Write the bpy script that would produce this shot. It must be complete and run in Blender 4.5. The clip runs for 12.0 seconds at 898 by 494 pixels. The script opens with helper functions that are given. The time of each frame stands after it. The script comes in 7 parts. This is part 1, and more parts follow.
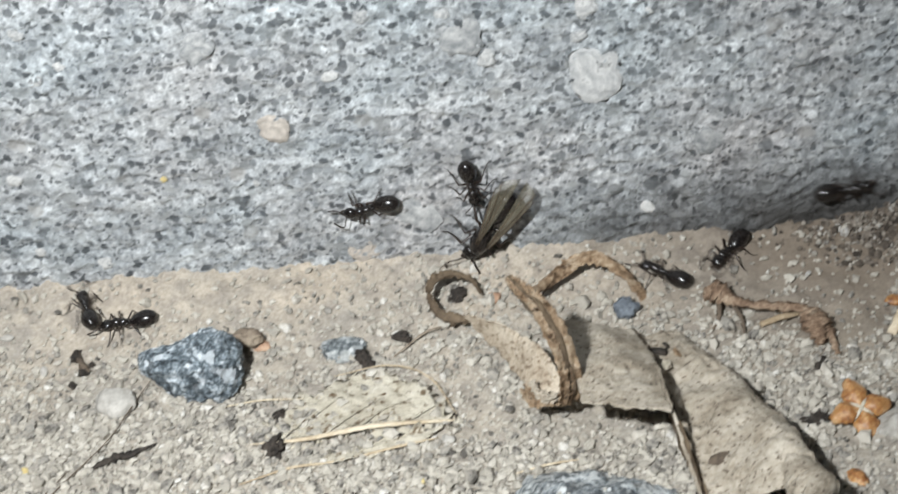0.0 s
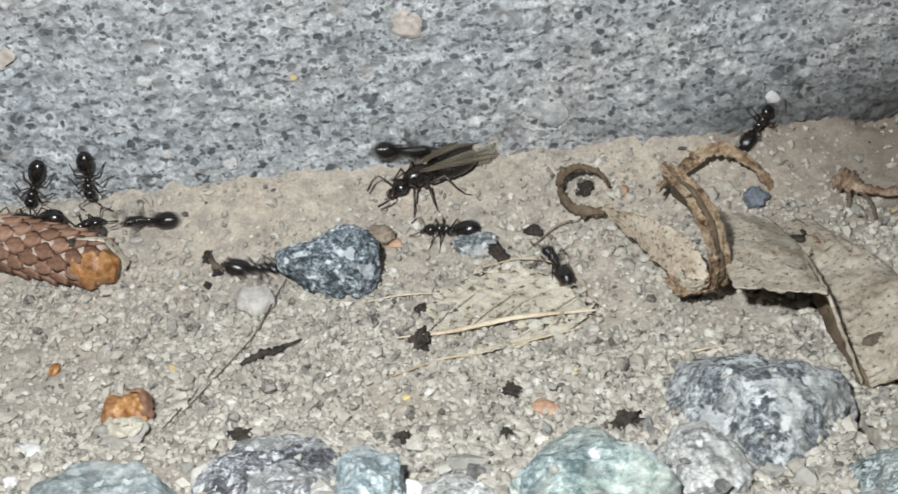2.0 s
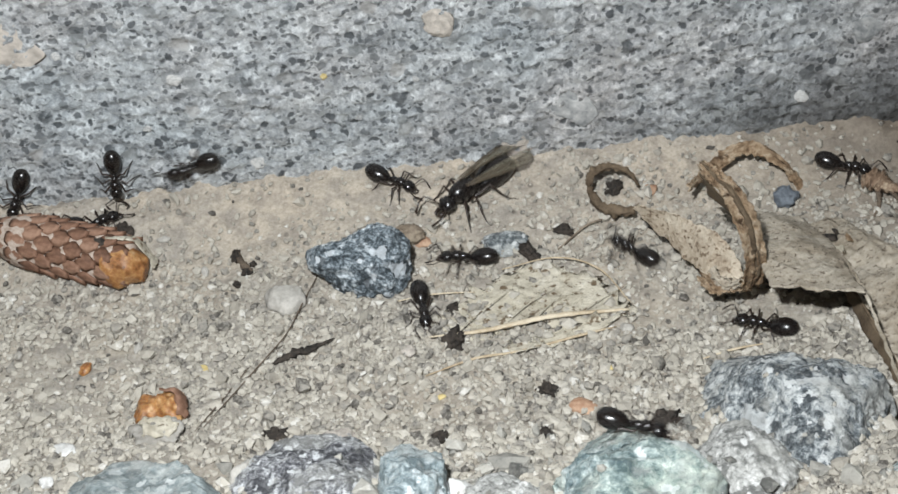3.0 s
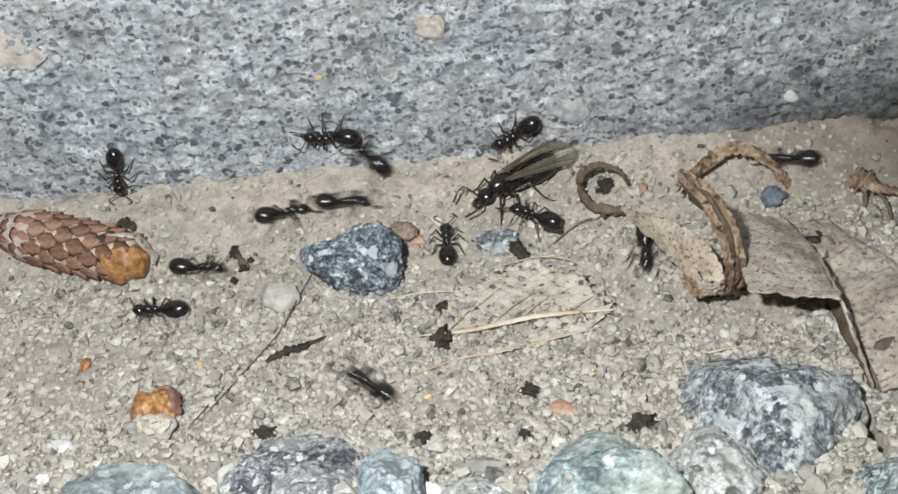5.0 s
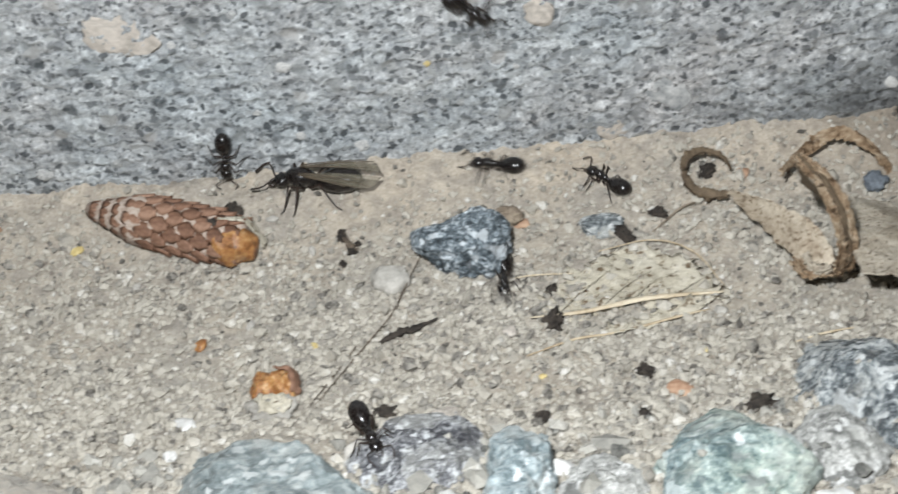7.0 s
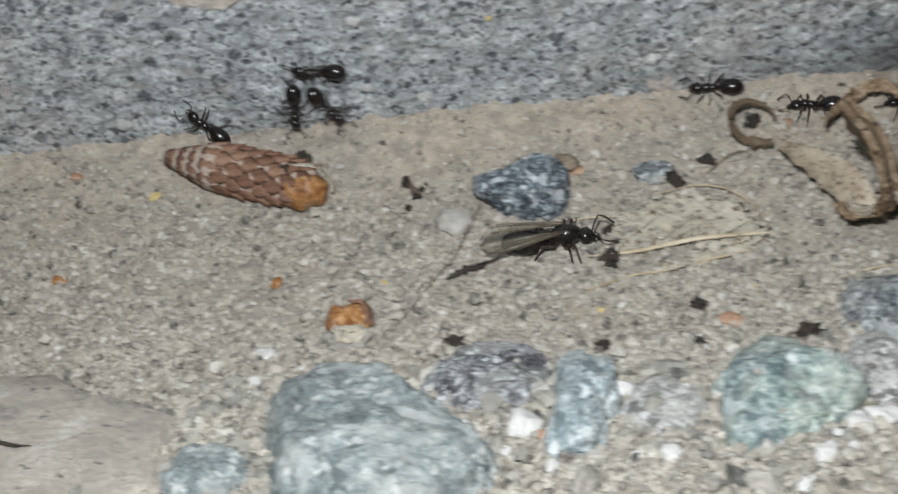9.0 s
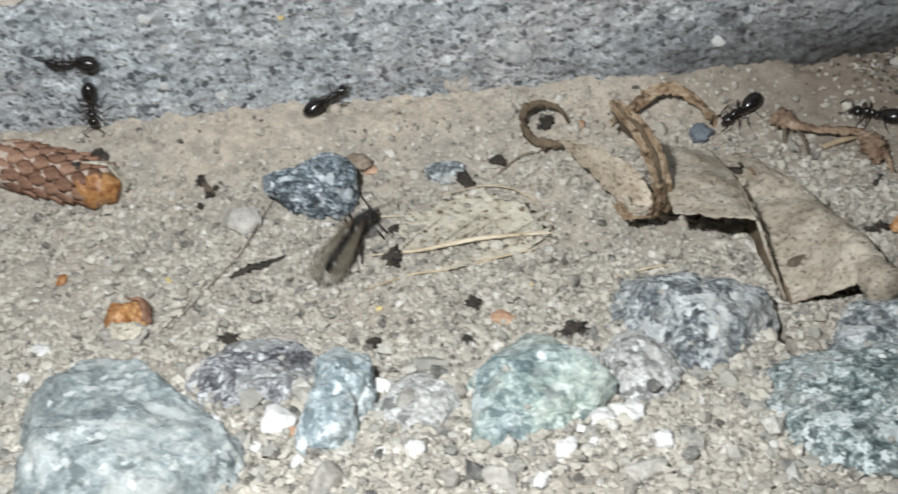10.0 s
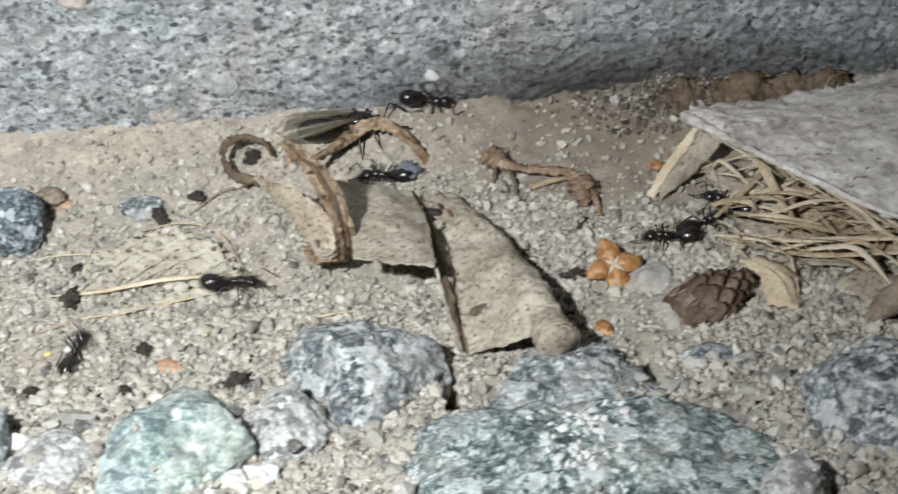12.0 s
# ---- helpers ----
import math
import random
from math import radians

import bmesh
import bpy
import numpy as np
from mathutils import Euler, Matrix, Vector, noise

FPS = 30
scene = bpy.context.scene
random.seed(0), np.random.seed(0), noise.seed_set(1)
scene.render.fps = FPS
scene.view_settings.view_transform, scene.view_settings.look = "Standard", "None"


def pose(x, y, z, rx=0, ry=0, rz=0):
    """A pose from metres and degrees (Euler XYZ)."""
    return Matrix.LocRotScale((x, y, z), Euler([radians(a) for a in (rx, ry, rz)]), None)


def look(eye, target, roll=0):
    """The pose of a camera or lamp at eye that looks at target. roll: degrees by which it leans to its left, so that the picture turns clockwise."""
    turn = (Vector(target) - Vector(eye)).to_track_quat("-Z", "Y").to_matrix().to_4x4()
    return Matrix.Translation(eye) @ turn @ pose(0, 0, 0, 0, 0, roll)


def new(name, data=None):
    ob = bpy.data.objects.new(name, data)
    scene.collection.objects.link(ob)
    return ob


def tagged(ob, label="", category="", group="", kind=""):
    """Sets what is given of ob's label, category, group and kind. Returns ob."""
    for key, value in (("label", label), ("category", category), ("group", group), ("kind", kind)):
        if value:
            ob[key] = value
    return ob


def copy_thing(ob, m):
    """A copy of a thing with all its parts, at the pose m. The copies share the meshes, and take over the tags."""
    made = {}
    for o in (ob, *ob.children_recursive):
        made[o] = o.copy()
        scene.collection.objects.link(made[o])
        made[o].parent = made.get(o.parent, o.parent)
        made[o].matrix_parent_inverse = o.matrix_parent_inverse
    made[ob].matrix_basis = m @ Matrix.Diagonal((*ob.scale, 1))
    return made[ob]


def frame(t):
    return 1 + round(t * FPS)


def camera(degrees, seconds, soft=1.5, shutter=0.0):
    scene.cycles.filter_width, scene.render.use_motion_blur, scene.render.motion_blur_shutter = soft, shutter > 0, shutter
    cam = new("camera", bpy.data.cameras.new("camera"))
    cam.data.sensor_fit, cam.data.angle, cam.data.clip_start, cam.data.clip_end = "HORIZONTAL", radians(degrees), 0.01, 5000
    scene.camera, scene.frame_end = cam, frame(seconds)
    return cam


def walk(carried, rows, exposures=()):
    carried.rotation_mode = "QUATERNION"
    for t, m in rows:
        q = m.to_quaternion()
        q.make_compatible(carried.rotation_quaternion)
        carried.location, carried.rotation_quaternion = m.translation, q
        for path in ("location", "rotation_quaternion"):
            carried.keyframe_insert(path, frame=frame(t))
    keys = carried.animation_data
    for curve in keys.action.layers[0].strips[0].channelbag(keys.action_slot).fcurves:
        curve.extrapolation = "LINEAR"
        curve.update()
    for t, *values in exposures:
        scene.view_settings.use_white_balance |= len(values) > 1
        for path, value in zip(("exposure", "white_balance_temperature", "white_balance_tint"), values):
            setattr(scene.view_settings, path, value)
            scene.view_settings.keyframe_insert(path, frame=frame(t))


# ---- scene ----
MM = 0.001


# The camera: a phone with a long lens, held about 15 cm off.
cam = camera(29.65, 12.0, soft=1.6, shutter=0.5)
PATH = [
    (0, (0.03375, -0.11183, 0.10167), (0.02852, -0.00095, 0.00079), -6.42),
    (0.5, (0.03384, -0.11362, 0.09988), (0.02549, -0.00382, -0.00197), -7.88),
    (1, (0.02984, -0.11390, 0.10056), (0.02239, -0.00621, -0.00359), -8.00),
    (1.5, (0.02462, -0.11397, 0.10126), (0.01942, -0.00750, -0.00428), -7.45),
    (2, (0.02043, -0.11368, 0.10134), (0.01656, -0.00739, -0.00443), -7.08),
    (2.5, (0.01773, -0.11299, 0.10082), (0.01453, -0.00658, -0.00486), -6.85),
    (3, (0.01621, -0.11337, 0.10135), (0.01404, -0.00709, -0.00448), -6.43),
    (3.4, (0.01614, -0.11345, 0.10223), (0.01391, -0.00763, -0.00406), -6.43),
    (3.8, (0.01711, -0.11333, 0.10354), (0.01403, -0.00831, -0.00352), -6.72),
    (4.2, (0.01865, -0.11309, 0.10489), (0.01429, -0.00897, -0.00299), -7.19),
    (4.6, (0.02031, -0.11284, 0.10590), (0.01457, -0.00943, -0.00261), -7.69),
    (5, (0.02161, -0.11264, 0.10619), (0.01470, -0.00949, -0.00250), -8.10),
    (5.5, (0.02279, -0.11248, 0.10557), (0.01466, -0.00902, -0.00274), -8.49),
    (6, (0.02436, -0.11226, 0.10472), (0.01442, -0.00846, -0.00311), -9.19),
    (6.5, (0.02211, -0.11300, 0.10517), (0.01287, -0.00905, -0.00258), -8.90),
    (7, (0.01366, -0.11451, 0.10792), (0.00533, -0.01171, -0.00100), -8.65),
    (7.2, (0.01146, -0.11502, 0.10768), (0.00127, -0.01210, -0.00097), -9.49),
    (7.5, (0.00795, -0.11612, 0.10725), (-0.00392, -0.01286, -0.00090), -10.21),
    (7.8, (0.00428, -0.11759, 0.10678), (-0.00797, -0.01378, -0.00080), -10.28),
    (8.1, (0.00154, -0.11923, 0.10665), (-0.01022, -0.01497, -0.00054), -9.96),
    (8.4, (0.00079, -0.12085, 0.10726), (-0.01003, -0.01654, 0.00001), -9.48),
    (8.8, (0.00477, -0.12260, 0.10989), (-0.00491, -0.01944, 0.00143), -9.02),
    (9, (0.00913, -0.12326, 0.11207), (-0.00014, -0.02127, 0.00247), -8.92),
    (9.5, (0.01998, -0.12441, 0.11335), (0.01108, -0.02336, 0.00285), -8.75),
    (10, (0.02232, -0.12463, 0.11096), (0.01898, -0.02247, 0.00117), -6.17),
    (10.5, (0.02501, -0.12301, 0.11010), (0.02571, -0.02127, -0.00013), -4.29),
    (11, (0.03125, -0.12053, 0.11021), (0.03251, -0.01986, -0.00098), -4.08),
    (11.5, (0.03760, -0.11960, 0.10909), (0.03926, -0.01840, -0.00161), -3.71),
    (12, (0.04224, -0.11890, 0.10817), (0.04641, -0.01729, -0.00209), -2.40),
]
EXPOSURES = [(0, 0.12), (0.5, 0.1), (1.5, -0.03), (2.5, -0.18), (3.2, -0.22), (5, -0.12), (6, -0.02), (7, -0.16), (7.6, -0.38), (8.8, -0.66), (9, -0.61), (9.5, -0.26), (10.5, -0.2), (11, -0.03), (12, 0.06)]
walk(cam, [(t, look(eye, target, roll)) for t, eye, target, roll in PATH], EXPOSURES)

# Night: a faint sky and one small torch beside the camera.
world = bpy.data.worlds.new("night")
scene.world = world
world.use_nodes = True
world.node_tree.nodes["Background"].inputs[0].default_value = (0.55, 0.62, 0.75, 1)
world.node_tree.nodes["Background"].inputs[1].default_value = 0.004
torch = bpy.data.lights.new("torch", "SPOT")
torch.energy, torch.color, torch.shadow_soft_size = 1.42, (0.95, 1.0, 1.03), 0.0026
torch.spot_size, torch.spot_blend = radians(104), 1.0
new("torch", torch).matrix_world = look((0.004, -0.100, 0.120), (-0.009, -0.022, 0.005))


# ---- materials ----
def nodes_of(name):
    m = bpy.data.materials.new(name)
    m.use_nodes = True
    return m, m.node_tree.nodes, m.node_tree.links, m.node_tree.nodes["Principled BSDF"]


def ramp(nt, stops, constant=False):
    r = nt.new("ShaderNodeValToRGB")
    e = r.color_ramp.elements
    while len(e) < len(stops):
        e.new(0.5)
    for item, (p, c) in zip(e, stops):
        item.position = p
        item.color = (*c, 1) if len(c) == 3 else c
    if constant:
        r.color_ramp.interpolation = "CONSTANT"
    return r


def noise_tex(nt, ln, coords, scale, detail=6, rough=0.6):
    n = nt.new("ShaderNodeTexNoise")
    n.inputs["Scale"].default_value, n.inputs["Detail"].default_value, n.inputs["Roughness"].default_value = scale, detail, rough
    ln.new(coords, n.inputs["Vector"])
    return n


def voronoi(nt, ln, coords, scale, feature="F1"):
    v = nt.new("ShaderNodeTexVoronoi")
    v.feature = feature
    v.inputs["Scale"].default_value = scale
    ln.new(coords, v.inputs["Vector"])
    return v


def mixed(nt, ln, fac, a, b, kind="MIX"):
    m = nt.new("ShaderNodeMix")
    m.data_type, m.blend_type = "RGBA", kind
    for socket, value in ((m.inputs[0], fac), (m.inputs[6], a), (m.inputs[7], b)):
        if isinstance(value, (int, float)):
            socket.default_value = value
        elif isinstance(value, tuple):
            socket.default_value = (*value, 1)
        else:
            ln.new(value, socket)
    return m.outputs[2]


def bumped(nt, ln, bsdf, height, strength, distance):
    b = nt.new("ShaderNodeBump")
    b.inputs["Strength"].default_value, b.inputs["Distance"].default_value = strength, distance
    ln.new(height, b.inputs["Height"])
    ln.new(b.outputs[0], bsdf.inputs["Normal"])


def mottled(name, stops, coarse, fine, rough=0.8, bump=0.5, depth=0.0002, stain=None, spec=0.3, island=False, through_light=0.0, per_object=False):
    """A surface that varies at two scales (features per metre), with fine relief and, if given, stains of another colour."""
    m, nt, ln, bsdf = nodes_of(name)
    co = nt.new("ShaderNodeTexCoord").outputs["Object"]
    a, b = noise_tex(nt, ln, co, coarse), noise_tex(nt, ln, co, fine, 8, 0.7)
    s = nt.new("ShaderNodeMath")
    s.operation = "ADD"
    h = nt.new("ShaderNodeMath")
    h.operation = "MULTIPLY_ADD"
    ln.new(b.outputs[0], h.inputs[0])
    h.inputs[1].default_value, h.inputs[2].default_value = 0.9, -0.45
    ln.new(a.outputs[0], s.inputs[0])
    ln.new(h.outputs[0], s.inputs[1])
    value = s.outputs[0]
    if island or per_object:
        rnd = nt.new("ShaderNodeNewGeometry").outputs["Random Per Island"] if island else nt.new("ShaderNodeObjectInfo").outputs["Random"]
        k = nt.new("ShaderNodeMath")
        k.operation = "MULTIPLY_ADD"
        ln.new(rnd, k.inputs[0])
        k.inputs[1].default_value = 0.9 if island else 0.35
        j = nt.new("ShaderNodeMath")
        j.operation = "ADD"
        j.inputs[1].default_value = -0.45 if island else -0.17
        ln.new(value, j.inputs[0])
        ln.new(j.outputs[0], k.inputs[2])
        value = k.outputs[0]
    r = ramp(nt, stops)
    ln.new(value, r.inputs[0])
    colour = r.outputs[0]
    if stain:
        c = noise_tex(nt, ln, co, stain[0], 4, 0.6)
        sr = ramp(nt, [(stain[1], (0, 0, 0)), (min(1, stain[1] + 0.06), (1, 1, 1))])
        ln.new(c.outputs[0], sr.inputs[0])
        colour = mixed(nt, ln, sr.outputs[0], colour, stain[2])
    ln.new(colour, bsdf.inputs["Base Color"])
    rr = ramp(nt, [(0.3, (rough - 0.12,) * 3), (0.7, (min(1, rough + 0.12),) * 3)])
    ln.new(b.outputs[0], rr.inputs[0])
    ln.new(rr.outputs[0], bsdf.inputs["Roughness"])
    bsdf.inputs["Specular IOR Level"].default_value = spec
    bumped(nt, ln, bsdf, b.outputs[0], bump, depth)
    if through_light:
        bsdf.inputs["Subsurface Weight"].default_value = through_light
        bsdf.inputs["Subsurface Radius"].default_value = (0.001, 0.0006, 0.0003)
    return m


def concrete_material():
    """Washed concrete: pale cement between dark and light mineral grains, with a few larger ones."""
    m, nt, ln, bsdf = nodes_of("washed_concrete")
    co = nt.new("ShaderNodeTexCoord").outputs["Object"]
    wob = noise_tex(nt, ln, co, 900, 3)
    shifted = nt.new("ShaderNodeMixRGB")
    shifted.blend_type = "LINEAR_LIGHT"
    shifted.inputs[0].default_value = 0.0005
    ln.new(co, shifted.inputs[1])
    ln.new(wob.outputs["Color"], shifted.inputs[2])
    co2 = shifted.outputs[0]
    fine = noise_tex(nt, ln, co, 2400, 6, 0.75)
    patch = noise_tex(nt, ln, co, 330, 4, 0.6)
    cement = ramp(nt, [(0.25, (0.2, 0.203, 0.21)), (0.43, (0.37, 0.374, 0.377)), (0.55, (0.56, 0.56, 0.556)), (0.66, (0.8, 0.8, 0.785))])
    both = nt.new("ShaderNodeMath")
    both.operation = "MULTIPLY_ADD"
    ln.new(patch.outputs[0], both.inputs[0])
    both.inputs[1].default_value = 0.55
    half = nt.new("ShaderNodeMath")
    half.operation = "MULTIPLY_ADD"
    ln.new(fine.outputs[0], half.inputs[0])
    half.inputs[1].default_value, half.inputs[2].default_value = 0.85, -0.2
    ln.new(half.outputs[0], both.inputs[2])
    ln.new(both.outputs[0], cement.inputs[0])
    colour = cement.outputs[0]
    pits = None
    # mineral grains of three sizes, the largest scarce
    for scale, share, blend, stops in ((2100, 0.5, 0.74, [(0.0, (0.035, 0.04, 0.045)), (0.45, (0.11, 0.114, 0.118)), (0.75, (0.29, 0.29, 0.29)), (1.0, (0.62, 0.61, 0.6))]),
                                       (1150, 0.55, 0.88, [(0.0, (0.05, 0.055, 0.06)), (0.35, (0.105, 0.11, 0.114)), (0.65, (0.24, 0.244, 0.247)), (1.0, (0.52, 0.52, 0.505))]),
                                       (620, 0.84, 0.7, [(0.0, (0.06, 0.066, 0.07)), (0.4, (0.16, 0.17, 0.175)), (0.7, (0.27, 0.276, 0.272)), (1.0, (0.48, 0.45, 0.42))])):
        cell = voronoi(nt, ln, co2, scale)
        sep = nt.new("ShaderNodeSeparateColor")
        ln.new(cell.outputs["Color"], sep.inputs[0])
        chosen = ramp(nt, [(share, (0, 0, 0)), (share + 0.02, (blend,) * 3)])
        ln.new(sep.outputs[0], chosen.inputs[0])
        near = ramp(nt, [(0.38, (1, 1, 1)), (0.52, (0, 0, 0))])
        ln.new(cell.outputs["Distance"], near.inputs[0])
        tone = ramp(nt, stops)
        ln.new(sep.outputs[1], tone.inputs[0])
        mask = mixed(nt, ln, 1.0, chosen.outputs[0], near.outputs[0], "MULTIPLY")
        colour = mixed(nt, ln, mask, colour, tone.outputs[0])
        pits = mask if pits is None else mixed(nt, ln, 1.0, pits, mask, "LIGHTEN")
    # broad tint
    broad = noise_tex(nt, ln, co, 60, 3)
    bt = ramp(nt, [(0.3, (0.88, 0.95, 0.99)), (0.7, (1.0, 0.97, 0.96))])
    ln.new(broad.outputs[0], bt.inputs[0])
    colour = mixed(nt, ln, 1.0, colour, bt.outputs[0], "MULTIPLY")
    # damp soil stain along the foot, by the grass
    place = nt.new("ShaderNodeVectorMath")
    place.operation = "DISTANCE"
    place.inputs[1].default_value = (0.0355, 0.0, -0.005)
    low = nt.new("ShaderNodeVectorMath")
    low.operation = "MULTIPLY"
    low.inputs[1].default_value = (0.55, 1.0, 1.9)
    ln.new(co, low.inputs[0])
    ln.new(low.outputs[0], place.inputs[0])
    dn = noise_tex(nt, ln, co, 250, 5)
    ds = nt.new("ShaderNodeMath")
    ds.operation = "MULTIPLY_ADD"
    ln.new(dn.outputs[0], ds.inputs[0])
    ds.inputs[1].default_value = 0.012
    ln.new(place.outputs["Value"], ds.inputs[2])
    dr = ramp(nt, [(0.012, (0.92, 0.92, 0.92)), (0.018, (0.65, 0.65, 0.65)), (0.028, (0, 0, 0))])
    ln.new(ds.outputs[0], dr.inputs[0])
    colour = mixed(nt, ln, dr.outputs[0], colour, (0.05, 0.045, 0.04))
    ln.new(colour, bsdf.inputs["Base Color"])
    bsdf.inputs["Roughness"].default_value = 0.75
    bsdf.inputs["Specular IOR Level"].default_value = 0.35
    relief = mixed(nt, ln, 0.26, fine.outputs[0], pits, "SUBTRACT")
    bumped(nt, ln, bsdf, relief, 0.7, 0.0004)
    return m


def soil_material():
    """Pale dusty soil with fine sand, greyer away from the wall."""
    m, nt, ln, bsdf = nodes_of("dusty_soil")
    co = nt.new("ShaderNodeTexCoord").outputs["Object"]
    broad, mid, fine = noise_tex(nt, ln, co, 90, 4), noise_tex(nt, ln, co, 700, 5), noise_tex(nt, ln, co, 3000, 8, 0.75)
    r1 = ramp(nt, [(0.3, (0.33, 0.295, 0.25)), (0.5, (0.5, 0.455, 0.395)), (0.7, (0.64, 0.595, 0.53))])
    ln.new(fine.outputs[0], r1.inputs[0])
    r2 = ramp(nt, [(0.35, (0.72, 0.72, 0.74)), (0.6, (1, 1, 1))])
    ln.new(mid.outputs[0], r2.inputs[0])
    c = mixed(nt, ln, 1.0, r1.outputs[0], r2.outputs[0], "MULTIPLY")
    r3 = ramp(nt, [(0.35, (0.86, 0.88, 0.9)), (0.65, (1.0, 0.98, 0.95))])
    ln.new(broad.outputs[0], r3.inputs[0])
    c = mixed(nt, ln, 1.0, c, r3.outputs[0], "MULTIPLY")
    speck = voronoi(nt, ln, co, 1100)
    ss = nt.new("ShaderNodeSeparateColor")
    ln.new(speck.outputs["Color"], ss.inputs[0])
    sm = ramp(nt, [(0.88, (0, 0, 0)), (0.9, (0.8, 0.8, 0.8))])
    ln.new(ss.outputs[0], sm.inputs[0])
    sd = ramp(nt, [(0.2, (1, 1, 1)), (0.35, (0, 0, 0))])
    ln.new(speck.outputs["Distance"], sd.inputs[0])
    c = mixed(nt, ln, mixed(nt, ln, 1.0, sm.outputs[0], sd.outputs[0], "MULTIPLY"), c, (0.17, 0.15, 0.13))
    split = nt.new("ShaderNodeSeparateXYZ")
    ln.new(co, split.inputs[0])
    band = nt.new("ShaderNodeMath")
    band.operation = "MULTIPLY_ADD"
    ln.new(mid.outputs[0], band.inputs[0])
    band.inputs[1].default_value = 0.006
    ln.new(split.outputs[1], band.inputs[2])
    br = ramp(nt, [(0.0, (0, 0, 0)), (0.02, (1, 1, 1))])
    shift = nt.new("ShaderNodeMath")
    shift.inputs[1].default_value = 0.018
    ln.new(band.outputs[0], shift.inputs[0])
    ln.new(shift.outputs[0], br.inputs[0])
    # warmer dust by the wall; beyond it darkened as shade between the grains
    c = mixed(nt, ln, 1.0, c, mixed(nt, ln, br.outputs[0], (0.88, 0.865, 0.84), (1.0, 0.955, 0.905)), "MULTIPLY")
    place = nt.new("ShaderNodeVectorMath")
    place.operation = "DISTANCE"
    place.inputs[1].default_value = (0.064, 0.004, -0.001)
    ln.new(co, place.inputs[0])
    wet = nt.new("ShaderNodeMath")
    wet.operation = "MULTIPLY_ADD"
    ln.new(noise_tex(nt, ln, co, 260, 5).outputs[0], wet.inputs[0])
    wet.inputs[1].default_value = 0.012
    ln.new(place.outputs["Value"], wet.inputs[2])
    wr = ramp(nt, [(0.014, (0.82, 0.82, 0.82)), (0.033, (0, 0, 0))])
    ln.new(wet.outputs[0], wr.inputs[0])
    c = mixed(nt, ln, wr.outputs[0], c, (0.15, 0.115, 0.085))
    ln.new(c, bsdf.inputs["Base Color"])
    bsdf.inputs["Roughness"].default_value = 0.95
    bsdf.inputs["Specular IOR Level"].default_value = 0.15
    bumped(nt, ln, bsdf, mixed(nt, ln, 0.4, fine.outputs[0], mid.outputs[0]), 0.7, 0.0003)
    return m


def weighted(nt, ln, terms, offset):
    """offset plus the sum of each (output, weight), the outputs taken about one half."""
    total = None
    for out, k in terms:
        n = nt.new("ShaderNodeMath")
        n.operation = "MULTIPLY_ADD"
        ln.new(out, n.inputs[0])
        n.inputs[1].default_value = k
        if total is None:
            n.inputs[2].default_value = offset - 0.5 * sum(w for _, w in terms)
        else:
            ln.new(total, n.inputs[2])
        total = n.outputs[0]
    return total


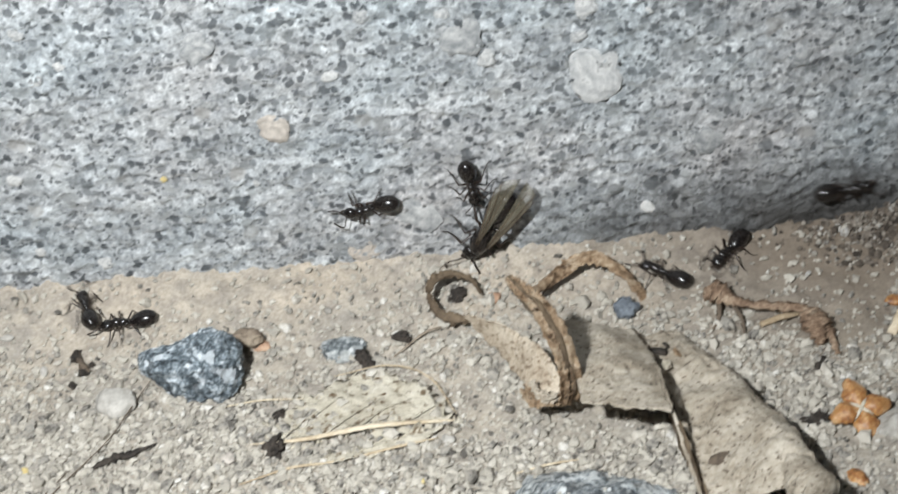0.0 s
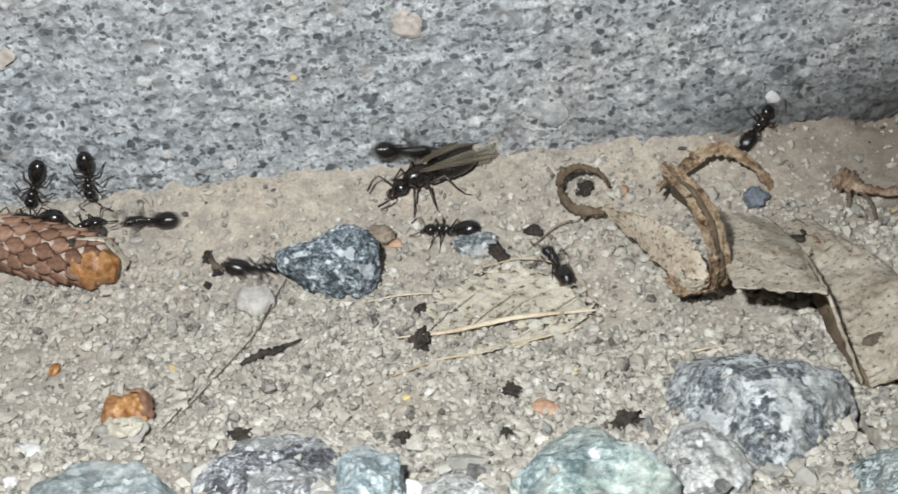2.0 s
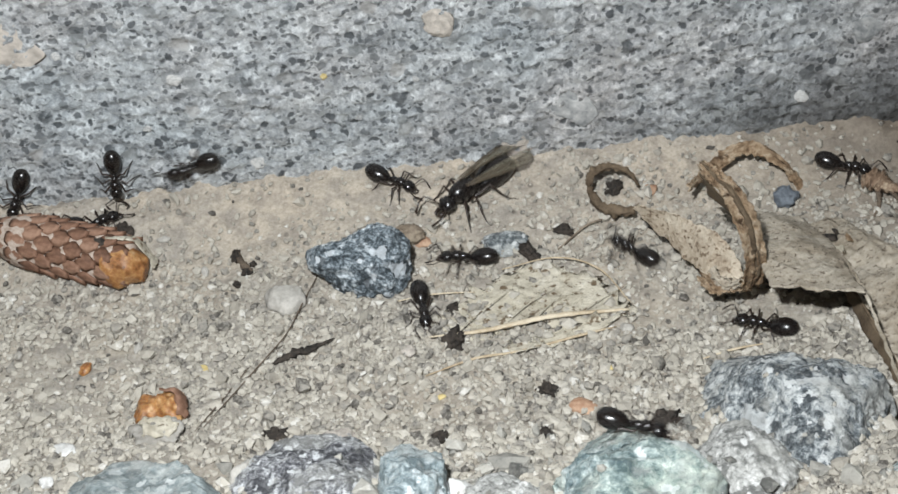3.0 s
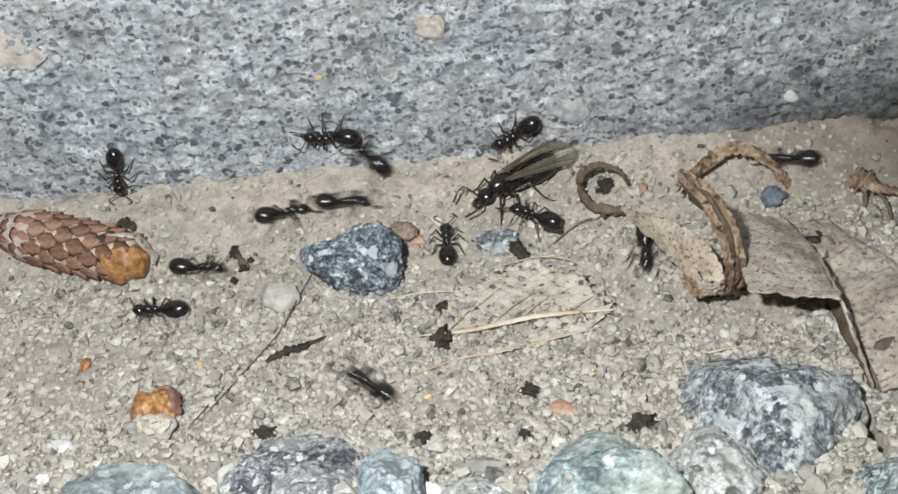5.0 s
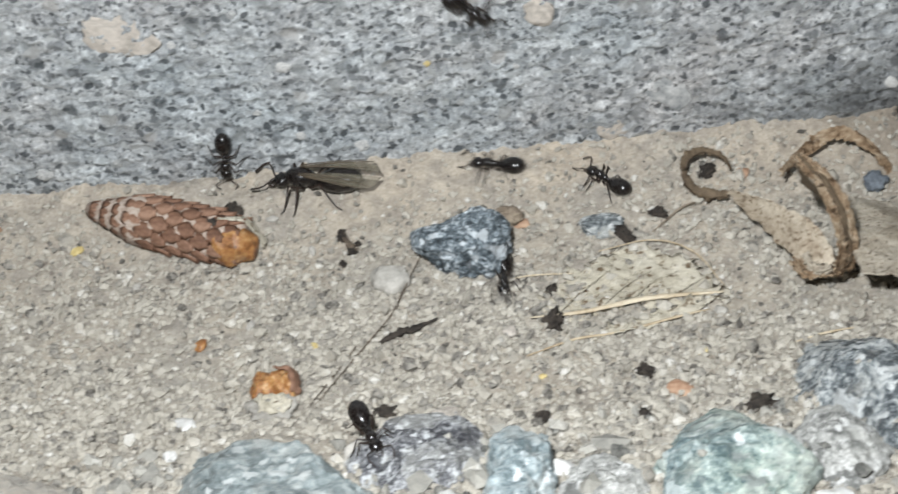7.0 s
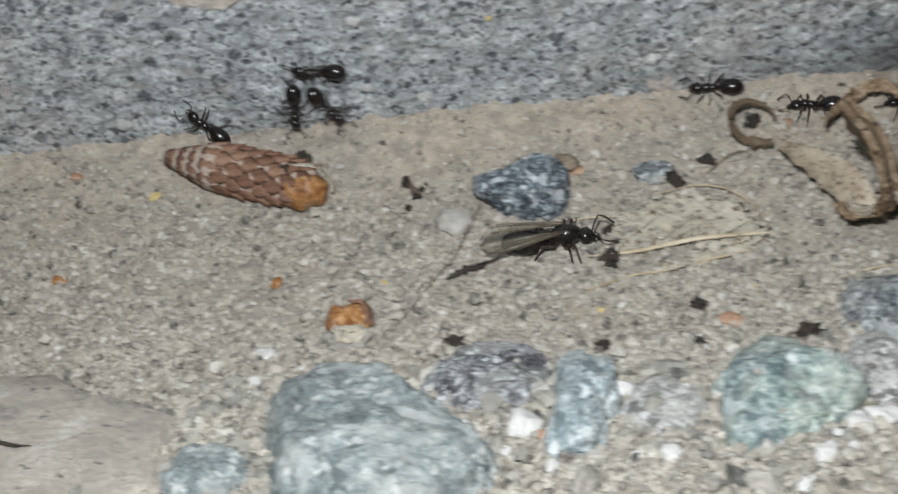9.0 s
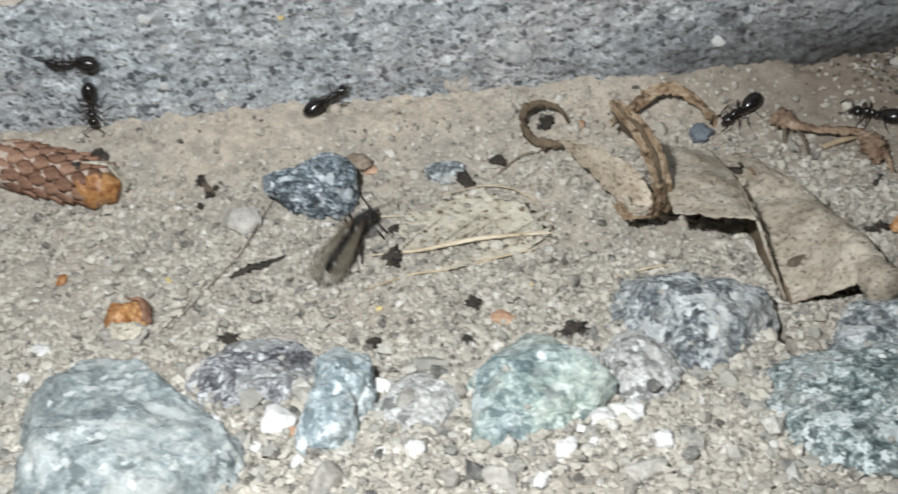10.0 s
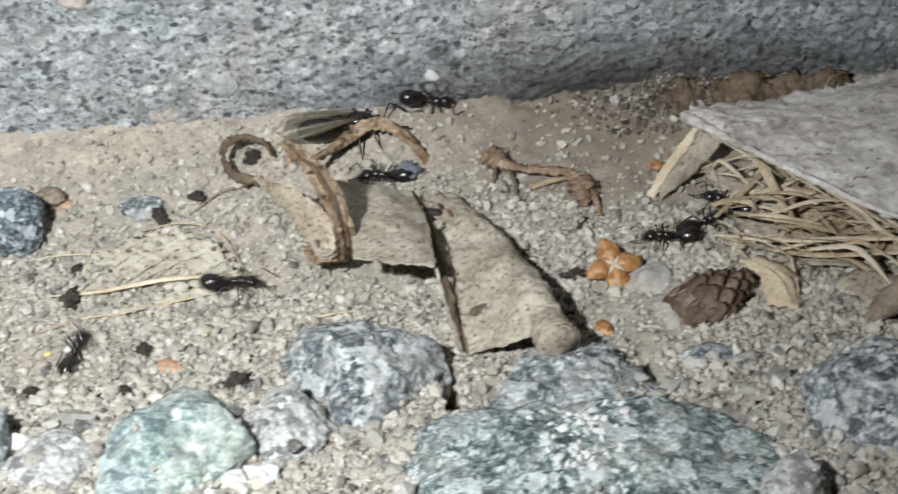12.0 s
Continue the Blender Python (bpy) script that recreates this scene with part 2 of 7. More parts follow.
def rock_material(name, dark, mid_c, light, speck_c, scale=420, tint=None, rough=0.65, dust=0.3, grains=0.14, contrast=1.0, flecks=0.06):
    """Crystalline rock: blotches, mottling and grain in one ramp of minerals, single dark crystals, pale flecks and dust."""
    m, nt, ln, bsdf = nodes_of(name)
    co = nt.new("ShaderNodeTexCoord").outputs["Object"]
    a, b, f = noise_tex(nt, ln, co, scale * 0.7, 5, 0.6), noise_tex(nt, ln, co, scale * 3.2, 10, 0.75), noise_tex(nt, ln, co, scale * 7, 5, 0.75)
    a.inputs["Distortion"].default_value, b.inputs["Distortion"].default_value = 1.2, 0.9
    value = weighted(nt, ln, [(a.outputs[0], 0.7 * contrast), (b.outputs[0], 1.5 * contrast), (f.outputs[0], 1.3 * contrast)], 0.5)
    r = ramp(nt, [(0.2, dark), (0.42, mid_c), (0.6, light), (0.82, speck_c)])
    ln.new(value, r.inputs[0])
    c = r.outputs[0]
    if tint:
        t = noise_tex(nt, ln, co, 130, 5)
        tr = ramp(nt, [(0.4, (1, 1, 1)), (0.6, tint)])
        ln.new(t.outputs[0], tr.inputs[0])
        c = mixed(nt, ln, 1.0, c, tr.outputs[0], "MULTIPLY")
    wob = noise_tex(nt, ln, co, scale * 4, 4)
    bent = nt.new("ShaderNodeMixRGB")
    bent.blend_type = "LINEAR_LIGHT"
    bent.inputs[0].default_value = 0.0007
    ln.new(co, bent.inputs[1])
    ln.new(wob.outputs["Color"], bent.inputs[2])
    for size, share, colour, k in ((3.6, grains, dark, 0.75), (5.5, flecks, speck_c, 0.85), (2.2, flecks * 0.7, speck_c, 0.6)):
        v = voronoi(nt, ln, bent.outputs[0], scale * size)
        vs = nt.new("ShaderNodeSeparateColor")
        ln.new(v.outputs["Color"], vs.inputs[0])
        pick = ramp(nt, [(1 - share - 0.01, (0, 0, 0)), (1 - share + 0.01, (k,) * 3)])
        ln.new(vs.outputs[0], pick.inputs[0])
        c = mixed(nt, ln, pick.outputs[0], c, colour)
    d = noise_tex(nt, ln, co, 260, 9, 0.75)
    dr = ramp(nt, [(0.5, (0, 0, 0)), (0.58, (dust,) * 3)])
    ln.new(d.outputs[0], dr.inputs[0])
    c = mixed(nt, ln, dr.outputs[0], c, (0.56, 0.55, 0.51))
    ln.new(c, bsdf.inputs["Base Color"])
    rr = ramp(nt, [(0.3, (rough + 0.2,) * 3), (0.7, (rough - 0.22,) * 3)])
    ln.new(f.outputs[0], rr.inputs[0])
    ln.new(rr.outputs[0], bsdf.inputs["Roughness"])
    bsdf.inputs["Specular IOR Level"].default_value = 0.5
    bumped(nt, ln, bsdf, value, 0.9, 0.00016)
    return m


def wing_material():
    m, nt, ln, bsdf = nodes_of("smoky_wing")
    co = nt.new("ShaderNodeTexCoord").outputs["Object"]
    n = noise_tex(nt, ln, co, 700, 3)
    r = ramp(nt, [(0.3, (0.16, 0.14, 0.1)), (0.7, (0.32, 0.285, 0.21))])
    ln.new(n.outputs[0], r.inputs[0])
    ln.new(r.outputs[0], bsdf.inputs["Base Color"])
    bsdf.inputs["Roughness"].default_value = 0.28
    bsdf.inputs["Alpha"].default_value = 0.46
    bumped(nt, ln, bsdf, n.outputs[0], 0.3, 0.0001)
    return m


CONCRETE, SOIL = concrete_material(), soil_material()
GRAVEL = mottled("sand_grains", [(0.0, (0.1, 0.09, 0.078)), (0.12, (0.27, 0.25, 0.22)), (0.35, (0.37, 0.337, 0.285)), (0.7, (0.46, 0.422, 0.36)), (0.95, (0.53, 0.49, 0.425)), (1.0, (0.62, 0.59, 0.54))], 500, 3000, 0.9, 0.6, 0.0002, island=True)
GRIT = mottled("pale_grit", [(0.0, (0.11, 0.108, 0.1)), (0.2, (0.26, 0.25, 0.225)), (0.5, (0.37, 0.35, 0.31)), (0.85, (0.47, 0.445, 0.395)), (1.0, (0.62, 0.6, 0.56))], 500, 2500, 0.85, 0.8, 0.0003, island=True)
AGGREGATE = mottled("aggregate_stone", [(0.25, (0.2, 0.21, 0.215)), (0.5, (0.4, 0.4, 0.395)), (0.75, (0.62, 0.61, 0.59))], 700, 2500, 0.7, 0.4, per_object=True)
PEACH = mottled("peach_stone", [(0.3, (0.36, 0.32, 0.28)), (0.7, (0.62, 0.555, 0.49))], 600, 2500, 0.8, 0.8, stain=(1200, 0.6, (0.34, 0.335, 0.325)))
WALL_PALE = mottled("pale_wall_stone", [(0.3, (0.34, 0.345, 0.345)), (0.7, (0.7, 0.69, 0.67))], 700, 2500, 0.8, 0.9, stain=(1300, 0.58, (0.24, 0.24, 0.235)))
WHITE_STONE = mottled("white_stone", [(0.3, (0.55, 0.53, 0.5)), (0.7, (0.78, 0.77, 0.75))], 400, 2500, 0.75, 0.7, stain=(900, 0.66, (0.4, 0.38, 0.34)), spec=0.5)
PALE_STONE = mottled("pale_pebble", [(0.25, (0.26, 0.24, 0.21)), (0.75, (0.52, 0.49, 0.445))], 400, 2500, 0.75, 0.5, stain=(1200, 0.64, (0.25, 0.23, 0.2)), per_object=True)
BLUE_ROCK = rock_material("blue_grey_rock", (0.02, 0.027, 0.032), (0.09, 0.112, 0.128), (0.29, 0.335, 0.365), (0.74, 0.78, 0.81), 330, dust=0.0, grains=0.12, contrast=1.2, flecks=0.04)
GREY_ROCK = rock_material("grey_speckled_rock", (0.06, 0.07, 0.075), (0.19, 0.21, 0.217), (0.38, 0.4, 0.4), (0.74, 0.75, 0.74), 330, dust=0.4, contrast=1.25)
SPECKLED = rock_material("dark_speckled_rock", (0.04, 0.047, 0.053), (0.175, 0.195, 0.207), (0.41, 0.43, 0.43), (0.72, 0.73, 0.72), 300, dust=0.45, contrast=1.2, flecks=0.06)
MAUVE_ROCK = rock_material("purple_grey_rock", (0.045, 0.045, 0.052), (0.15, 0.15, 0.162), (0.35, 0.35, 0.362), (0.76, 0.77, 0.78), 330, dust=0.4, contrast=1.35)
PALE_ROCK = rock_material("pale_mottled_rock", (0.14, 0.14, 0.132), (0.36, 0.355, 0.335), (0.53, 0.52, 0.495), (0.78, 0.77, 0.75), 330, dust=0.45, grains=0.16)
GREEN_ROCK = rock_material("green_rock", (0.075, 0.112, 0.12), (0.215, 0.272, 0.277), (0.38, 0.44, 0.437), (0.72, 0.76, 0.75), 240, tint=(0.97, 1.0, 0.88), dust=0.35, grains=0.06, contrast=0.95, flecks=0.04)
DARK_GREEN = rock_material("dark_green_rock", (0.035, 0.052, 0.053), (0.135, 0.177, 0.173), (0.34, 0.395, 0.385), (0.76, 0.8, 0.79), 330, dust=0.35, grains=0.1, contrast=1.35, flecks=0.08)
PALE_BLUE = rock_material("pale_blue_rock", (0.11, 0.145, 0.155), (0.255, 0.31, 0.325), (0.43, 0.49, 0.502), (0.76, 0.8, 0.81), 260, dust=0.35, grains=0.06, contrast=1.0)
TEAL_ROCK = rock_material("teal_grey_rock", (0.095, 0.115, 0.118), (0.205, 0.24, 0.243), (0.33, 0.365, 0.362), (0.56, 0.58, 0.57), 260, dust=0.35, grains=0.08, contrast=0.8, flecks=0.05)
SLAB = mottled("tan_sandstone", [(0.25, (0.26, 0.235, 0.21)), (0.42, (0.42, 0.385, 0.34)), (0.58, (0.5, 0.445, 0.38)), (0.78, (0.64, 0.61, 0.56))], 170, 1500, 0.9, 0.9, 0.0004, stain=(700, 0.63, (0.2, 0.185, 0.165)))
LEAF = mottled("dry_leaf", [(0.25, (0.23, 0.185, 0.135)), (0.42, (0.36, 0.305, 0.235)), (0.6, (0.47, 0.41, 0.33)), (0.8, (0.6, 0.54, 0.45))], 300, 1800, 0.8, 0.8, 0.0004, stain=(2600, 0.575, (0.15, 0.115, 0.085)))
LEAF_BROWN = mottled("veined_brown_leaf", [(0.25, (0.28, 0.21, 0.145)), (0.45, (0.47, 0.385, 0.29)), (0.65, (0.6, 0.515, 0.405)), (0.8, (0.7, 0.63, 0.52))], 350, 2200, 0.8, 0.8, 0.0004, stain=(2400, 0.56, (0.21, 0.15, 0.1)))
LEAF_ROLL = mottled("rolled_leaf_edge", [(0.25, (0.11, 0.065, 0.036)), (0.45, (0.28, 0.185, 0.11)), (0.6, (0.42, 0.305, 0.2)), (0.8, (0.58, 0.48, 0.36))], 500, 2000, 0.75, 0.9, 0.0005, stain=(800, 0.6, (0.075, 0.042, 0.022)))
# brown of withered scraps, also used to colour in shade in the leaf's gaps
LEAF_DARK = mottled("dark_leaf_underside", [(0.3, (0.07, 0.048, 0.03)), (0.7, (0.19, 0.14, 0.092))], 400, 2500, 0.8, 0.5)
BROWN_SPOT = mottled("brown_spot", [(0.3, (0.08, 0.06, 0.045)), (0.7, (0.17, 0.13, 0.095))], 900, 3000, 0.85, 0.5)
STRAW = mottled("straw", [(0.25, (0.3, 0.22, 0.135)), (0.5, (0.5, 0.4, 0.275)), (0.75, (0.66, 0.57, 0.43))], 300, 2500, 0.65, 0.4, per_object=True)
SKELETON = mottled("skeleton_leaf", [(0.25, (0.42, 0.37, 0.28)), (0.5, (0.57, 0.515, 0.41)), (0.75, (0.7, 0.645, 0.54))], 500, 2200, 0.9, 0.8, 0.0004, stain=(1500, 0.57, (0.17, 0.12, 0.075)))
BARK = mottled("grey_bark", [(0.25, (0.3, 0.265, 0.24)), (0.42, (0.52, 0.47, 0.43)), (0.58, (0.64, 0.595, 0.55)), (0.75, (0.78, 0.74, 0.7))], 300, 1500, 0.85, 0.8, 0.0004, stain=(1100, 0.6, (0.22, 0.19, 0.17)))
CONE_SCALE = mottled("red_brown_scale", [(0.2, (0.11, 0.055, 0.034)), (0.5, (0.21, 0.112, 0.072)), (0.8, (0.34, 0.205, 0.14))], 500, 2500, 0.65, 0.5, per_object=True)
CONE_DARK = mottled("dark_brown_scale", [(0.2, (0.055, 0.033, 0.022)), (0.5, (0.13, 0.085, 0.06)), (0.8, (0.28, 0.205, 0.155))], 500, 2500, 0.7, 0.6, per_object=True)
CONE_CORE = mottled("pale_scale_edge", [(0.3, (0.3, 0.22, 0.17)), (0.7, (0.56, 0.47, 0.4))], 700, 3000, 0.85, 0.5)
AMBER = mottled("amber_husk", [(0.25, (0.11, 0.042, 0.014)), (0.42, (0.29, 0.125, 0.042)), (0.6, (0.46, 0.25, 0.1)), (0.78, (0.64, 0.46, 0.29))], 520, 2200, 0.4, 0.4, through_light=0.3, spec=0.5)
RUST = mottled("rust_chip", [(0.3, (0.3, 0.165, 0.1)), (0.7, (0.5, 0.34, 0.235))], 600, 2500, 0.75, 0.4)
YELLOW = mottled("yellow_flake", [(0.3, (0.48, 0.36, 0.14)), (0.7, (0.68, 0.56, 0.28))], 700, 3000, 0.6, 0.3)
BLACK_CRUMB = mottled("black_crumb", [(0.3, (0.014, 0.011, 0.009)), (0.7, (0.07, 0.055, 0.043))], 900, 3000, 0.7, 0.8, 0.0003, spec=0.4)
DAMP = mottled("damp_soil", [(0.0, (0.05, 0.04, 0.032)), (0.4, (0.13, 0.105, 0.083)), (0.75, (0.23, 0.195, 0.16)), (0.92, (0.36, 0.325, 0.275)), (1.0, (0.5, 0.48, 0.45))], 500, 2500, 0.85, 0.8, 0.0003, island=True)
BLUE_LUMP = mottled("blue_grey_lump", [(0.3, (0.085, 0.096, 0.112)), (0.7, (0.2, 0.224, 0.25))], 700, 3000, 0.8, 0.6)
TWIG = mottled("dry_stem", [(0.3, (0.15, 0.11, 0.08)), (0.7, (0.34, 0.28, 0.21))], 500, 3000, 0.8, 0.6)
RED_TWIG = mottled("red_brown_stem", [(0.3, (0.07, 0.04, 0.025)), (0.5, (0.22, 0.145, 0.095)), (0.75, (0.46, 0.36, 0.26))], 500, 3000, 0.8, 0.6)
BLACK_SHELL = mottled("black_chitin", [(0.3, (0.006, 0.005, 0.005)), (0.7, (0.016, 0.012, 0.01))], 900, 4000, 0.24, 0.12, 0.00004, spec=0.6)
LEG_SHELL = mottled("dark_leg_chitin", [(0.3, (0.012, 0.008, 0.006)), (0.7, (0.04, 0.025, 0.018))], 900, 4000, 0.35, 0.12, 0.00004, spec=0.5)
WING = wing_material()
WING_VEIN = mottled("wing_vein", [(0.3, (0.05, 0.035, 0.025)), (0.7, (0.12, 0.09, 0.06))], 900, 3000, 0.5, 0.2)


# ---- building helpers (millimetres in, metres out) ----
def part(name, bm, material, parent=None, label=""):
    me = bpy.data.meshes.new(name)
    for f in bm.faces:
        f.smooth = True
    bm.to_mesh(me)
    bm.free()
    me.materials.append(material)
    ob = new(name, me)
    ob.parent = parent
    if label:
        ob["label"] = label
    return ob


def thing(name, m, label, category, group="", kind=""):
    e = new(name)
    e.empty_display_size = 0.002
    e.matrix_world = m
    return tagged(e, label, category, group, kind)


def at(x, y, z, rx=0, ry=0, rz=0):
    return pose(x * MM, y * MM, z * MM, rx, ry, rz)


PROFILE_Y = np.array([0, 10, 16, 23, 31, 37, 42, 48, 54, 62, 75, 200, 1000], float)
PROFILE_Z = np.array([-1.2, -2.0, -1.3, -0.2, 1.7, 4.6, 7.4, 10.5, 13.0, 15.0, 16.5, 17.0, 17.0])


CRACKS = [[(60.6, -35.8), (60.6, -38.2), (60.2, -43.0)], [(45.2, -36.6), (45.0, -39.6), (45.2, -42.4)]]


def crack_depth(x, y):
    """How deep the ground is split at a place, in millimetres."""
    deep = 0.0
    if -45 < y < -34 and 43 < x < 63:
        x += 0.35 * noise.noise((y * 0.9, x * 0.2, 2.0))
        for line in CRACKS:
            for (x1, y1), (x2, y2) in zip(line, line[1:]):
                k = max(0.0, min(1.0, ((x - x1) * (x2 - x1) + (y - y1) * (y2 - y1)) / ((x2 - x1) ** 2 + (y2 - y1) ** 2)))
                deep = max(deep, min(4.5, 15 * (0.72 - math.hypot(x - x1 - k * (x2 - x1), y - y1 - k * (y2 - y1)))))
    return deep


def level(x, y):
    """The soil's height at a place, in millimetres."""
    z = float(np.interp(-y, PROFILE_Y, PROFILE_Z))
    if abs(x) > 300 or y < -300:
        return z
    z += 0.55 * noise.noise((x * 0.08, y * 0.08, 3.1)) + 0.22 * noise.noise((x * 0.31, y * 0.31, 7.7))
    z += 0.12 * noise.noise((x * 1.1, y * 1.1, 6.6)) + 0.06 * noise.noise((x * 2.5, y * 2.5, 1.9))
    # dust heaped in lumps against the wall
    heap = max(0.0, 1 + y / 4.5)
    z -= crack_depth(x, y)
    # damp soil banked up at the wall's foot
    z += 1.2 * math.exp(-(((x - 70) / 8) ** 2)) * max(0.0, 1 + y / 6)
    loose = max(0.0, min(1.0, (-y - 1) / 9))
    z += loose * (0.3 * noise.noise((x * 0.8, y * 0.8, 9.4)) + 0.16 * noise.noise((x * 1.7, y * 1.7, 4.2)))
    return z + heap * (0.5 + 0.9 * noise.noise((x * 0.22, y * 0.3, 1.3)) + 0.45 * noise.noise((x * 0.62, y * 0.62, 5.3)) + 0.4 * noise.noise((x * 1.9, y * 1.9, 2.3)) + 0.25 * noise.noise((x * 4.1, y * 4.1, 8.3)))


def catmull(points, n):
    p = [Vector(q) for q in points]
    p = [2 * p[0] - p[1], *p, 2 * p[-1] - p[-2]]
    out = []
    for k in range(n):
        s = k / (n - 1) * (len(p) - 3)
        i = min(int(s), len(p) - 4)
        t = s - i
        a, b, c, d = p[i : i + 4]
        out.append(0.5 * (2 * b + (c - a) * t + (2 * a - 5 * b + 4 * c - d) * t * t + (3 * b - a - 3 * c + d) * t**3))
    return out


def tube(bm, points, radii, sides=6, n=0, flat=1.0, rough=0.0, seed=0.0):
    """A closed tube in millimetres along points, radii from end to end; flat squeezes it in height."""
    pts = catmull(points, n) if n else [Vector(p) for p in points]
    rings = []
    for k, p in enumerate(pts):
        way = (pts[min(k + 1, len(pts) - 1)] - pts[max(k - 1, 0)]).normalized()
        side = way.cross((0, 0, 1))
        side = side.normalized() if side.length > 1e-3 else Vector((1, 0, 0))
        up = side.cross(way)
        r = float(np.interp(k / (len(pts) - 1), np.linspace(0, 1, len(radii)), radii))
        ring = []
        for s in range(sides):
            a = 2 * math.pi * s / sides
            rr = r * (1 + rough * noise.noise((k * 0.9 + seed, math.cos(a) * 1.3, math.sin(a) * 1.3)))
            ring.append(bm.verts.new((p + rr * (math.cos(a) * side + flat * math.sin(a) * up)) * MM))
        rings.append(ring)
    for a, b in zip(rings, rings[1:]):
        for s in range(sides):
            bm.faces.new((a[s], a[(s + 1) % sides], b[(s + 1) % sides], b[s]))
    bm.faces.new(rings[0][::-1])
    bm.faces.new(rings[-1])
    return bm


def egg(bm, centre, radii, turn=0.0, rings=10, sides=14, taper=0.0, lift=0.0):
    """An ellipsoid in millimetres, lengthwise along x; taper narrows its front; turn tips it about y."""
    c, rot = Vector(centre), Matrix.Rotation(radians(turn), 3, "Y")
    rows = []
    for i in range(rings + 1):
        u = math.pi * i / rings
        x, r = -math.cos(u), math.sin(u)
        w = 1 - taper * x
        n = 1 if i in (0, rings) else sides
        rows.append([bm.verts.new((c + rot @ Vector((x * radii[0], r * w * radii[1] * math.cos(6.2832 * s / sides), r * w * radii[2] * math.sin(6.2832 * s / sides) + lift * x * x))) * MM) for s in range(n)])
    for a, b in zip(rows, rows[1:]):
        for s in range(sides):
            t = (s + 1) % sides
            if len(a) == 1:
                bm.faces.new((a[0], b[t], b[s]))
            elif len(b) == 1:
                bm.faces.new((a[s], a[t], b[0]))
            else:
                bm.faces.new((a[s], a[t], b[t], b[s]))
    return bm


def loft(bm, left, right, bulge=0.0, nu=24, nv=12, thick=0.15, wave=0.15, seed=0.0, ragged=0.25, droop=0.0, skew=1.0):
    """A thin dry sheet in millimetres between two edges, humped between them, with wrinkles and an uneven rim."""
    a, b = catmull(left, nu), catmull(right, nu)
    top, low = [], []
    for i in range(nu):
        rt, rl = [], []
        for j in range(nv):
            u, v = i / (nu - 1), j / (nv - 1)
            p = a[i].lerp(b[i], v)
            q = p * 0.35
            p = p + Vector((0, 0, bulge * math.sin(math.pi * v**skew) * (0.75 + 0.25 * math.sin(math.pi * u)) * (1 - droop * u**5)))
            p = p + Vector((noise.noise((q.x + seed, q.y, 1)), noise.noise((q.x, q.y + seed, 2)), noise.noise((q.x, q.y, seed + 3)) * 2 + 0.9 * noise.noise((q.x * 3.2, q.y * 3.2, seed + 6)) + 0.5 * noise.noise((q.x * 7, q.y * 7, seed))) ) * wave
            e = max(abs(2 * u - 1), abs(2 * v - 1)) ** 10
            p = p + ragged * e * Vector((noise.noise((p.x * 1.7, p.y * 1.7, seed)), noise.noise((p.y * 1.7, p.x * 1.7, seed + 9)), 0.3 * noise.noise((p.x, p.y, seed))))
            rt.append(bm.verts.new(p * MM))
            rl.append(bm.verts.new((p - Vector((0, 0, thick))) * MM))
        top.append(rt)
        low.append(rl)
    for i in range(nu - 1):
        for j in range(nv - 1):
            bm.faces.new((top[i][j], top[i + 1][j], top[i + 1][j + 1], top[i][j + 1]))
            bm.faces.new((low[i][j], low[i][j + 1], low[i + 1][j + 1], low[i + 1][j]))
    for i in range(nu - 1):
        bm.faces.new((top[i][0], low[i][0], low[i + 1][0], top[i + 1][0]))
        bm.faces.new((top[i][-1], top[i + 1][-1], low[i + 1][-1], low[i][-1]))
    for j in range(nv - 1):
        bm.faces.new((top[0][j], top[0][j + 1], low[0][j + 1], low[0][j]))
        bm.faces.new((top[-1][j], low[-1][j], low[-1][j + 1], top[-1][j + 1]))
    bmesh.ops.recalc_face_normals(bm, faces=bm.faces)
    return bm


def stone_mesh(bm, radii, seed, cuts=9, bumps=0.14, sub=4, fine=0.05, shift=(0, 0, 0)):
    """A broken stone in millimetres: a ball cut by chance planes, then roughened at two scales."""
    rnd = random.Random(seed)
    planes = []
    for _ in range(cuts):
        d = Vector((rnd.gauss(0, 1), rnd.gauss(0, 1), rnd.gauss(0, 1))).normalized()
        planes.append((d, rnd.uniform(0.62, 0.9)))
    for v in bmesh.ops.create_icosphere(bm, subdivisions=sub, radius=1.0)["verts"]:
        p = v.co.copy()
        for d, far in planes:
            over = p.dot(d) - far
            if over > 0:
                p -= d * over * 0.92
        n = p.normalized()
        p += n * (bumps * noise.noise(p * 1.6 + Vector((seed, 0, 0))) + fine * noise.noise(p * 6 + Vector((0, seed, 0))) + fine * 0.5 * noise.noise(p * 14))
        v.co = Vector((p.x * radii[0] + shift[0], p.y * radii[1] + shift[1], p.z * radii[2] + shift[2])) * MM
    return bm


